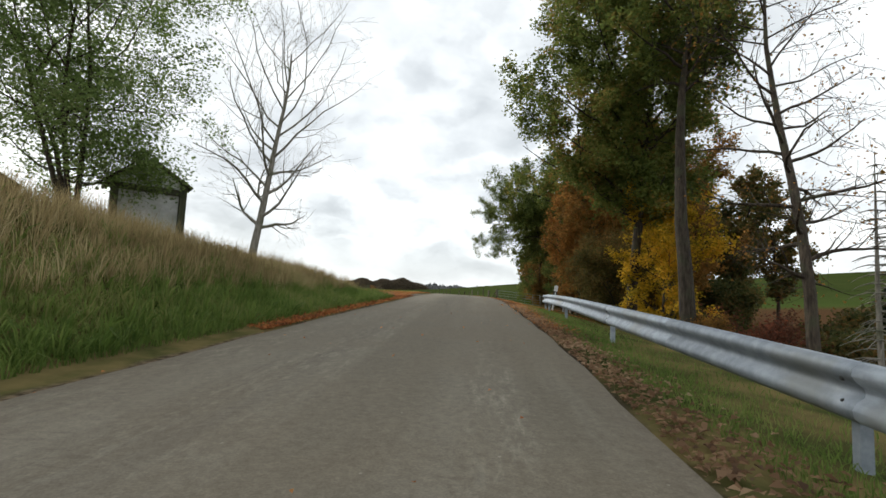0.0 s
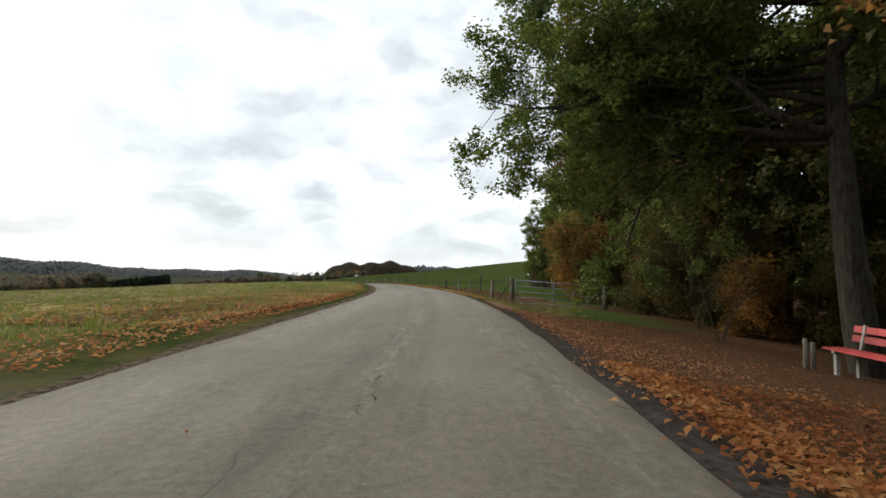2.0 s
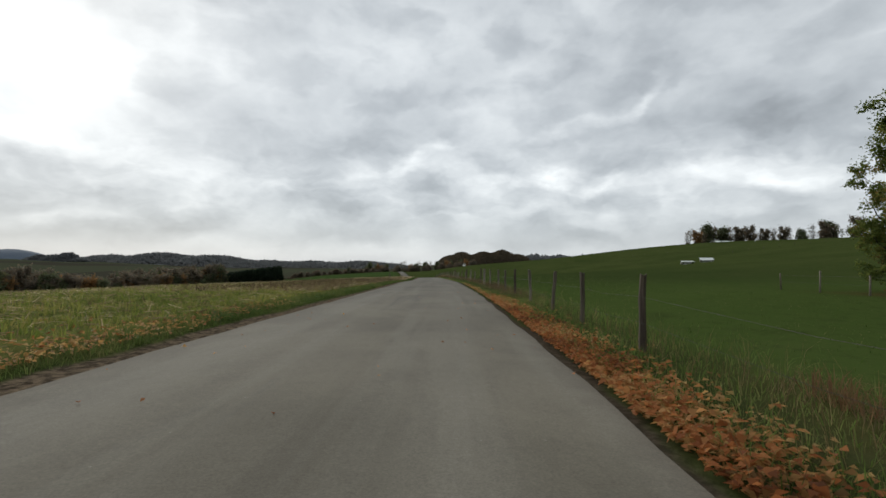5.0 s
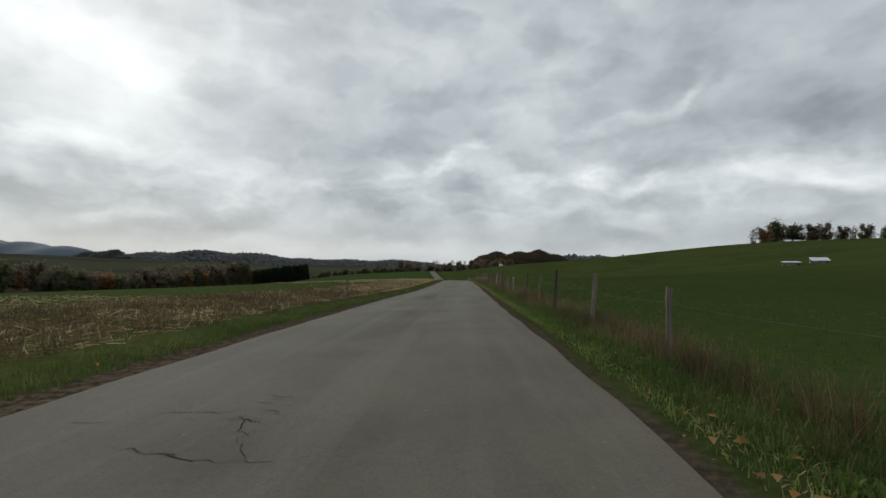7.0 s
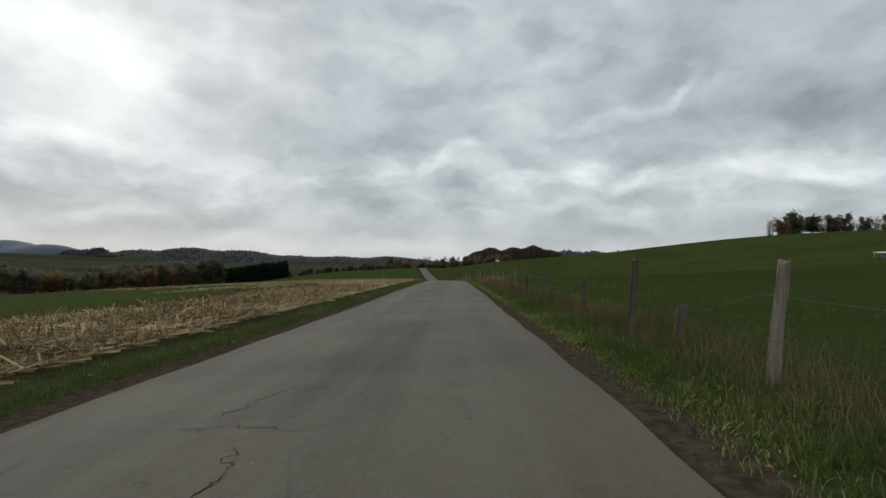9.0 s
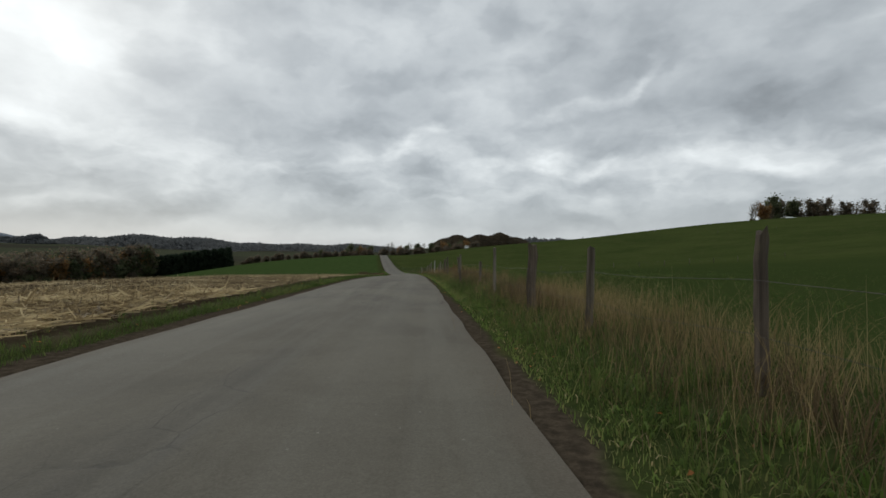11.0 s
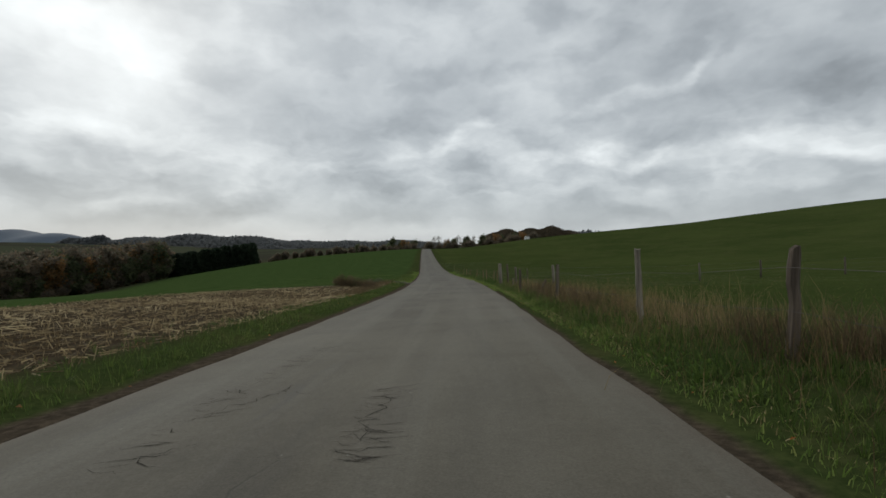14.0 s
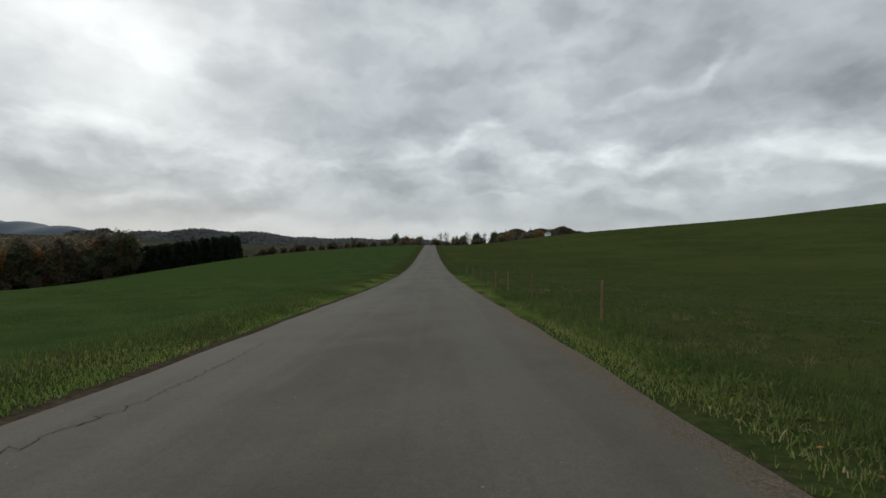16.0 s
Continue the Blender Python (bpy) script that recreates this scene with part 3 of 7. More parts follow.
    # bare earth shoulder
    wide = N.math("ADD", N.math("MULTIPLY", N.math("MULTIPLY", N.ramp(s, 100.0, 135.0), N.math("SUBTRACT", 1.0, N.ramp(s, 215.0, 235.0))), 0.13), N.math("MULTIPLY", N.math("MULTIPLY", is_left, N.ramp(s, 36.0, 46.0)), 0.3))
    wide = N.math("SUBTRACT", wide, N.math("MULTIPLY", N.ramp(s, 300.0, 316.0), N.math("ADD", 0.06, N.math("MULTIPLY", is_left, 0.08))))
    right_side = N.math("SUBTRACT", 1.0, is_left)
    wide = N.math("ADD", wide, N.math("MULTIPLY", N.math("MULTIPLY", right_side, N.math("SUBTRACT", 1.0, N.ramp(s, 40.0, 46.0))), N.math("MULTIPLY", N.ramp(s, 8.0, 24.0), 0.3)))
    worn = N.math("MULTIPLY", N.ramp(s, 158.0, 168.0), N.math("SUBTRACT", 1.0, N.ramp(s, 182.0, 205.0)))
    wide = N.math("ADD", wide, N.math("MULTIPLY", right_side, N.math("SUBTRACT", N.math("MULTIPLY", worn, 0.34), N.math("MULTIPLY", N.math("MULTIPLY", N.ramp(s, 108.0, 118.0), N.math("SUBTRACT", 1.0, N.ramp(s, 134.0, 146.0))), 0.12))))
    earth = N.mix(N.math("MULTIPLY", is_left, N.math("SUBTRACT", 1.0, N.ramp(s, 110.0, 150.0))), (0.078, 0.061, 0.043), (0.165, 0.125, 0.085))
    sh = N.math("SUBTRACT", 1.0, N.ramp(N.math("ADD", N.math("SUBTRACT", alat, wide), N.math("SUBTRACT", N.math("MULTIPLY", wob, 0.7), N.math("MULTIPLY", N.math("SUBTRACT", N.noise(N.n("ShaderNodeCombineXYZ", {0: is_left, 1: s, 2: 0.0}).outputs[0], 0.05, 2.0), 0.5), 0.6))), 2.72, 2.92))
    col = N.mix(N.math("MULTIPLY", sh, N.math("SUBTRACT", 1.0, track2)), col, N.mix(N.ramp(n_fin, 0.35, 0.7), (0.036, 0.029, 0.021), earth))
    # damp tarred strip at the mouth of the woodland track
    tar = N.math("MULTIPLY", N.math("MULTIPLY", N.ramp(s, 33.0, 37.0), N.math("SUBTRACT", 1.0, N.ramp(s, 50.5, 54.0))), N.math("MULTIPLY", N.ramp(lat, 2.4, 2.5), N.math("SUBTRACT", 1.0, N.ramp(N.math("ADD", lat, N.math("MULTIPLY", wob, 0.5)), 3.12, 3.34))))
    col = N.mix(N.math("MULTIPLY", tar, 0.9), col, N.mix(N.ramp(n_fin, 0.35, 0.65), (0.034, 0.029, 0.026), (0.066, 0.056, 0.049)))
    # distant country: hedged fields and woods
    dist = N.n("ShaderNodeVectorMath", {0: pos}, operation="LENGTH").outputs["Value"]
    cells = N.n("ShaderNodeTexVoronoi", {"Vector": pos, "Scale": 0.0042}).outputs["Color"]
    farf = N.mix(N.ramp(N.n("ShaderNodeSeparateXYZ", {0: cells}).outputs[0], 0.35, 0.6), (0.040, 0.038, 0.028), (0.050, 0.054, 0.034))
    col = N.mix(N.ramp(dist, 950.0, 1250.0), col, farf)
    h = N.math("ADD", N.math("MULTIPLY", n_fin, 0.5), n_mid)
    finish(N, col, 1.0, h, 0.6, 0.06, spec=0.0)
    return m


M_ROAD, M_LAND = mat_asphalt(), mat_land()


# ---- ground: one sheet to the horizon ----
def build_ground():
    ys = np.concatenate([np.arange(-420, -60, 40.0), np.arange(-60, 350, 1.25), np.arange(350, 640, 5.0), np.arange(640, 1000, 24.0), np.geomspace(1000, 4400, 34)])
    u = np.concatenate([[0, 1.2, 2.2, 2.5, 2.8, 3.1, 3.5, 3.9, 4.4, 5, 5.7, 6.5, 7.5, 8.5, 9.5, 11, 12.5, 14, 16, 18, 21, 24, 28, 33, 38, 45, 53, 62, 72, 85, 100, 120], np.geomspace(140, 4200, 46)])
    u = np.concatenate([-u[:0:-1], u])
    rx, rp = np.interp(ys, R_Y, R_X), np.interp(ys, R_Y, R_PSI)
    near = 1 - sstep(40, 200, np.abs(u))
    U = u[None] * (1 + (1 / np.cos(rp)[:, None] - 1) * near[None])
    X = rx[:, None] + U
    Y = np.repeat(ys[:, None], len(u), 1)
    Z = ground(X, Y)
    L = (X - rx[:, None]) * np.cos(rp)[:, None]
    s = np.interp(ys, R_Y, S_AX)[:, None] + (X - rx[:, None]) * np.sin(rp)[:, None] * near[None] * (np.abs(U) < 60)
    Z = Z - 0.05 - 0.10 * (np.abs(L) < 2.3)
    ob = link_mesh("ground", np.stack([X, Y, Z], -1).reshape(-1, 3), grid_faces(len(ys), len(u)), M_LAND)
    set_uv(ob.data, np.stack([L, s], -1).reshape(-1, 2))
    return tagged(ob, "open farmland with grass verges, stubble and meadow", "ground", kind="structure")


def build_road():
    ss = np.arange(-58, 640, 1.0)
    lats = np.array([-1.0, -0.93, -0.6, -0.25, 0.0, 0.25, 0.6, 0.93, 1.0]) * ROAD_W / 2
    V, uv = [], []
    for s in ss:
        for k, a in enumerate(lats):
            jag = 0.025 * math.sin(s * 1.7 + a) + 0.03 * math.sin(s * 0.31 + 2 * a) if abs(a) > 2.5 else 0.0
            x, y, z, p = road_at(s, a + jag)
            V.append((x, y, z + 0.03 * (1 - (a / 2.65) ** 2) - (0.012 if abs(a) > 2.6 else 0.0)))
            uv.append((a, s))
    ob = link_mesh("road", V, grid_faces(len(ss), len(lats)), M_ROAD)
    set_uv(ob.data, uv)
    return tagged(ob, "narrow worn grey asphalt country road", "road", kind="structure")


build_ground()
road = build_road()


# ---- kit for things ----
def empty(name, place, label, category, group="", turn=0.0):
    ob = new(name)
    ob.empty_display_size = 0.2
    ob.matrix_world = pose(*place, 0, 0, turn)
    return tagged(ob, label, category, group)


def part(name, bm, mat, parent, label=""):
    """Link a bmesh (or a finished mesh) as one part under a thing."""
    if isinstance(bm, bpy.types.Mesh):
        me = bm
    else:
        me = bpy.data.meshes.new(name)
        bm.to_mesh(me)
        bm.free()
    if mat and not me.materials:
        me.materials.append(mat)
    ob = new(name, me)
    ob.parent = parent
    if label:
        ob["label"] = label
    return ob


def box(bm, size, at=(0, 0, 0), rot=(0, 0, 0), bevel=0.0):
    r = bmesh.ops.create_cube(bm, size=1.0)
    vs = r["verts"]
    bmesh.ops.scale(bm, vec=size, verts=vs)
    if bevel:
        es = list({e for v in vs for e in v.link_edges})
        g = bmesh.ops.bevel(bm, geom=es, offset=bevel, segments=1, affect="EDGES", profile=0.5)
        vs = list({v for f in g["faces"] for v in f.verts} | {v for v in vs if v.is_valid})
    bmesh.ops.transform(bm, matrix=pose(*at, *rot), verts=vs)
    return vs


def tube(bm, pts, radii, sides=8, cap=True):
    """A tapered tube through points."""
    rings, prev = [], None
    pts = [Vector(p) for p in pts]
    for i, p in enumerate(pts):
        d = (pts[min(i + 1, len(pts) - 1)] - pts[max(i - 1, 0)]).normalized()
        ref = Vector((0, 0, 1)) if abs(d.z) < 0.9 else Vector((1, 0, 0))
        a = d.cross(ref).normalized()
        b = d.cross(a)
        r = radii[i] if isinstance(radii, (list, tuple)) else radii
        rings.append([bm.verts.new(p + a * r * math.cos(2 * math.pi * k / sides) + b * r * math.sin(2 * math.pi * k / sides)) for k in range(sides)])
    for lo, hi in zip(rings, rings[1:]):
        for k in range(sides):
            f = bm.faces.new((lo[k], lo[(k + 1) % sides], hi[(k + 1) % sides], hi[k]))
            f.smooth = True
    if cap:
        bm.faces.new(rings[0][::-1])
        bm.faces.new(rings[-1])


def soup(name, verts, mat, parent=None):
    """A mesh of loose triangles or quads: verts of shape (n, 3 or 4, 3)."""
    verts = np.asarray(verts, np.float32)
    n, k = verts.shape[:2]
    me = bpy.data.meshes.new(name)
    me.vertices.add(n * k)
    me.vertices.foreach_set("co", verts.ravel())
    me.loops.add(n * k)
    me.loops.foreach_set("vertex_index", np.arange(n * k, dtype=np.int32))
    me.polygons.add(n)
    me.polygons.foreach_set("loop_start", np.arange(0, n * k, k, dtype=np.int32))
    me.polygons.foreach_set("loop_total", np.full(n, k, dtype=np.int32))
    me.update(calc_edges=True)
    me.materials.append(mat)
    if parent == "mesh":
        return me
    ob = new(name, me)
    if parent:
        ob.parent = parent
    return ob


def beside(s, lat, dz=0.0):
    x, y, _, _ = road_at(s, lat)
    return x, y, gz(x, y) - 0.035 + dz


def mat_plain(name, a, b, scale=6.0, rough=0.8, metal=0.0, bump=0.3, dist=0.01, stretch=(1, 1, 1), stain=None, spec=0.3):
    """Two-tone surface with grain, and a coarse stain over it."""
    m, N = material(name)
    co = N.n("ShaderNodeTexCoord").outputs["Object"]
    fine = N.noise(N.scale(co, *stretch), scale, 5.0, 0.65)
    coarse = N.noise(co, scale * 0.13, 4.0, 0.6)
    col = N.mix(N.ramp(fine, 0.3, 0.7), a, b)
    if stain:
        col = N.mix(N.math("MULTIPLY", N.ramp(coarse, 0.48, 0.66), 0.8), col, stain)
    rnd = N.n("ShaderNodeObjectInfo").outputs["Random"]
    gain = N.n("ShaderNodeMapRange", {"Value": rnd, "To Min": 0.8, "To Max": 1.2}).outputs[0]
    col = N.n("ShaderNodeVectorMath", {0: col, 3: gain}, operation="SCALE").outputs[0]
    finish(N, col, rough, fine, bump, dist, metal, spec)
    return m


def mat_leaf(name, colors):
    """Leaf colours dealt out leaf by leaf, with drifts through the crown."""
    m, N = material(name)
    rnd = N.n("ShaderNodeNewGeometry").outputs["Random Per Island"]
    pos = N.n("ShaderNodeTexCoord").outputs["Object"]
    drift = N.noise(pos, 0.35, 3.0, 0.6)
    tree = N.n("ShaderNodeObjectInfo").outputs["Random"]
    f = N.math("ADD", N.math("MULTIPLY", rnd, 0.45), N.math("ADD", N.math("MULTIPLY", N.ramp(drift, 0.3, 0.7), 0.4), N.math("MULTIPLY", tree, 0.15)))
    ramp = N.n("ShaderNodeValToRGB", {0: f})
    els = ramp.color_ramp.elements
    els[0].color, els[1].color = (*colors[0], 1), (*colors[-1], 1)
    els[0].position, els[1].position = 0.15, 0.9
    for i, c in enumerate(colors[1:-1]):
        e = els.new(0.15 + 0.75 * (i + 1) / (len(colors) - 1))
        e.color = (*c, 1)
    col = ramp.outputs[0]
    through_leaf = N.n("ShaderNodeVectorMath", {0: col, 3: 1.4}, operation="SCALE").outputs[0]
    finish(N, col, 0.7, spec=0.12, trans=through_leaf)
    return m


M_BARK = mat_plain("grey_brown_bark", (0.016, 0.012, 0.009), (0.075, 0.058, 0.042), 11.0, 0.95, bump=0.9, dist=0.03, stretch=(1, 1, 0.18), stain=(0.050, 0.052, 0.030))
M_BARK_PALE = mat_plain("pale_bark", (0.13, 0.12, 0.10), (0.28, 0.26, 0.22), 8.0, 0.9, bump=0.6, dist=0.02, stretch=(1, 1, 0.3), stain=(0.10, 0.11, 0.06))
M_LEAF_GREEN = mat_leaf("oak_leaves_turning", [(0.052, 0.072, 0.020), (0.096, 0.128, 0.030), (0.155, 0.180, 0.044), (0.24, 0.160, 0.045)])
M_LEAF_RUST = mat_leaf("rusty_oak_leaves", [(0.072, 0.070, 0.020), (0.16, 0.095, 0.026), (0.27, 0.130, 0.034), (0.37, 0.19, 0.048)])
M_LEAF_YELLOW = mat_leaf("yellow_autumn_leaves", [(0.16, 0.14, 0.015), (0.38, 0.25, 0.02), (0.60, 0.37, 0.03), (0.50, 0.22, 0.025)])
M_LEAF_ORANGE = mat_leaf("orange_hornbeam_leaves", [(0.075, 0.075, 0.022), (0.17, 0.100, 0.026), (0.29, 0.128, 0.034), (0.40, 0.20, 0.052)])
M_LEAF_RED = mat_leaf("dark_red_bush_leaves", [(0.06, 0.03, 0.018), (0.13, 0.045, 0.026), (0.21, 0.065, 0.035)])
M_LEAF_DARK = mat_leaf("dark_undergrowth_leaves", [(0.040, 0.048, 0.018), (0.070, 0.080, 0.025), (0.13, 0.090, 0.030), (0.21, 0.115, 0.035)])
M_LEAF_DULL = mat_leaf("dull_brown_green_leaves", [(0.042, 0.044, 0.014), (0.075, 0.070, 0.020), (0.12, 0.085, 0.026), (0.19, 0.10, 0.03)])
M_LEAF_FRESH = mat_leaf("light_green_leaves", [(0.075, 0.115, 0.032), (0.12, 0.175, 0.05), (0.17, 0.225, 0.075), (0.25, 0.27, 0.11)])
M_NEEDLE = mat_leaf("dark_spruce_needles", [(0.012, 0.019, 0.012), (0.022, 0.034, 0.020), (0.034, 0.048, 0.027)])
# far brown and green crowns lightened in colour for distance haze
M_LEAF_FAR = mat_leaf("far_autumn_wood_leaves", [(0.080, 0.077, 0.060), (0.115, 0.100, 0.072), (0.15, 0.117, 0.080), (0.20, 0.135, 0.080)])
M_LEAF_FARO = mat_leaf("far_rusty_leaves", [(0.10, 0.080, 0.038), (0.20, 0.115, 0.050), (0.30, 0.155, 0.058)])
M_LEAF_FARG = mat_leaf("far_dark_green_leaves", [(0.064, 0.076, 0.044), (0.096, 0.110, 0.056), (0.145, 0.148, 0.072)])
M_LITTER = mat_leaf("fallen_leaves", [(0.09, 0.034, 0.014), (0.22, 0.075, 0.026), (0.36, 0.145, 0.05), (0.42, 0.25, 0.10)])
M_LITTER_OLD = mat_leaf("trodden_leaves", [(0.11, 0.055, 0.03), (0.19, 0.088, 0.045), (0.30, 0.135, 0.065), (0.42, 0.225, 0.11)])
M_LITTER_TAN = mat_leaf("dry_tan_leaves", [(0.075, 0.045, 0.028), (0.15, 0.085, 0.048), (0.26, 0.165, 0.10), (0.42, 0.31, 0.21)])
M_LITTER_GOLD = mat_leaf("golden_tan_leaves", [(0.10, 0.060, 0.024), (0.22, 0.118, 0.042), (0.37, 0.205, 0.070), (0.44, 0.30, 0.13)])
M_BLADE = mat_leaf("grass_blades", [(0.034, 0.056, 0.014), (0.055, 0.086, 0.020), (0.084, 0.112, 0.030), (0.15, 0.135, 0.055)])
M_DRY = mat_leaf("dry_grass_stalks", [(0.13, 0.10, 0.046), (0.23, 0.175, 0.085), (0.34, 0.27, 0.14), (0.44, 0.36, 0.21)])
M_BANK = mat_leaf("bank_grass_blades", [(0.050, 0.086, 0.018), (0.090, 0.140, 0.030), (0.14, 0.19, 0.048), (0.22, 0.21, 0.08)])
M_FIELDWEED = mat_leaf("yellow_green_weeds", [(0.075, 0.105, 0.020), (0.13, 0.16, 0.032), (0.20, 0.20, 0.05), (0.27, 0.21, 0.07)])
M_STALK = mat_leaf("thin_dry_stalks", [(0.085, 0.063, 0.028), (0.14, 0.102, 0.046), (0.20, 0.147, 0.068), (0.28, 0.212, 0.105)])
M_DEAD = mat_leaf("dead_weed_stalks", [(0.042, 0.034, 0.019), (0.078, 0.058, 0.031), (0.12, 0.085, 0.046), (0.18, 0.135, 0.078)])
M_RUSTWEED = mat_leaf("rusty_dead_docks", [(0.075, 0.043, 0.022), (0.14, 0.078, 0.040), (0.22, 0.125, 0.062)])
M_PASTURE = mat_leaf("grazed_pasture_blades", [(0.028, 0.046, 0.012), (0.044, 0.066, 0.018), (0.066, 0.084, 0.028), (0.11, 0.105, 0.048)])
M_STRAW = mat_leaf("maize_stubble", [(0.06, 0.042, 0.024), (0.135, 0.100, 0.055), (0.29, 0.228, 0.128), (0.47, 0.395, 0.245)])
M_SWATH = mat_leaf("golden_straw", [(0.10, 0.070, 0.036), (0.22, 0.165, 0.088), (0.38, 0.300, 0.165), (0.54, 0.45, 0.27)])
M_WOOD = mat_plain("weathered_post_wood", (0.055, 0.043, 0.031), (0.18, 0.150, 0.113), 14.0, 0.9, bump=0.8, dist=0.012, stretch=(1, 1, 0.06), stain=(0.075, 0.072, 0.045))
M_WOOD_DARK = mat_plain("dark_post_wood", (0.045, 0.035, 0.026), (0.13, 0.10, 0.075), 14.0, 0.9, bump=0.8, dist=0.012, stretch=(1, 1, 0.06), stain=(0.10, 0.085, 0.05))
M_WOOD_PALE = mat_plain("bleached_post_wood", (0.085, 0.073, 0.056), (0.255, 0.222, 0.175), 14.0, 0.9, bump=0.7, dist=0.01, stretch=(1, 1, 0.06), stain=(0.085, 0.075, 0.048))
M_WOOD_RED = mat_plain("reddish_larch_stake", (0.15, 0.085, 0.05), (0.27, 0.17, 0.10), 14.0, 0.85, bump=0.5, dist=0.008, stretch=(1, 1, 0.06))
M_ZINC = mat_plain("galvanised_steel", (0.22, 0.25, 0.285), (0.34, 0.38, 0.425), 5.0, 0.55, metal=0.45, bump=0.12, dist=0.004, stain=(0.24, 0.25, 0.24))
M_WIRE = mat_plain("dull_fence_wire", (0.05, 0.046, 0.042), (0.11, 0.10, 0.09), 20.0, 0.65, metal=0.5, bump=0.0)
M_RED = mat_plain("faded_red_paint", (0.36, 0.045, 0.042), (0.50, 0.085, 0.07), 8.0, 0.55, bump=0.15, dist=0.004, stain=(0.26, 0.05, 0.04))
M_WHITE = mat_plain("white_plastic", (0.68, 0.68, 0.66), (0.80, 0.80, 0.78), 6.0, 0.5, bump=0.05, stain=(0.50, 0.49, 0.44))
M_BLACK = mat_plain("black_plastic", (0.015, 0.015, 0.015), (0.03, 0.03, 0.03), 6.0, 0.5, bump=0.05)
M_CONC = mat_plain("grey_concrete", (0.22, 0.21, 0.19), (0.36, 0.35, 0.32), 9.0, 0.9, bump=0.4, stain=(0.14, 0.15, 0.10))
M_SLAB = mat_plain("dirty_stone_slab", (0.115, 0.105, 0.088), (0.24, 0.225, 0.195), 12.0, 0.9, bump=0.5, stain=(0.09, 0.085, 0.06))
M_PLASTER = mat_plain("dirty_white_boards", (0.50, 0.51, 0.50), (0.66, 0.67, 0.66), 4.0, 0.8, bump=0.2, stain=(0.36, 0.38, 0.33))
M_ROOF = mat_plain("mossy_brown_roof", (0.045, 0.040, 0.030), (0.10, 0.085, 0.06), 7.0, 0.95, bump=0.6, dist=0.02, stain=(0.055, 0.07, 0.025))
M_BRICK = mat_plain("red_brick_wall", (0.20, 0.075, 0.05), (0.32, 0.13, 0.085), 7.0, 0.9, bump=0.4, stain=(0.12, 0.06, 0.045))
M_DARKWOOD = mat_plain("mossy_dark_timber", (0.035, 0.040, 0.024), (0.085, 0.085, 0.05), 9.0, 0.9, bump=0.5, stretch=(1, 1, 0.1))
M_SHEET = mat_plain("pale_metal_sheet", (0.52, 0.55, 0.53), (0.68, 0.70, 0.68), 2.0, 0.6, bump=0.1, stain=(0.42, 0.44, 0.40))


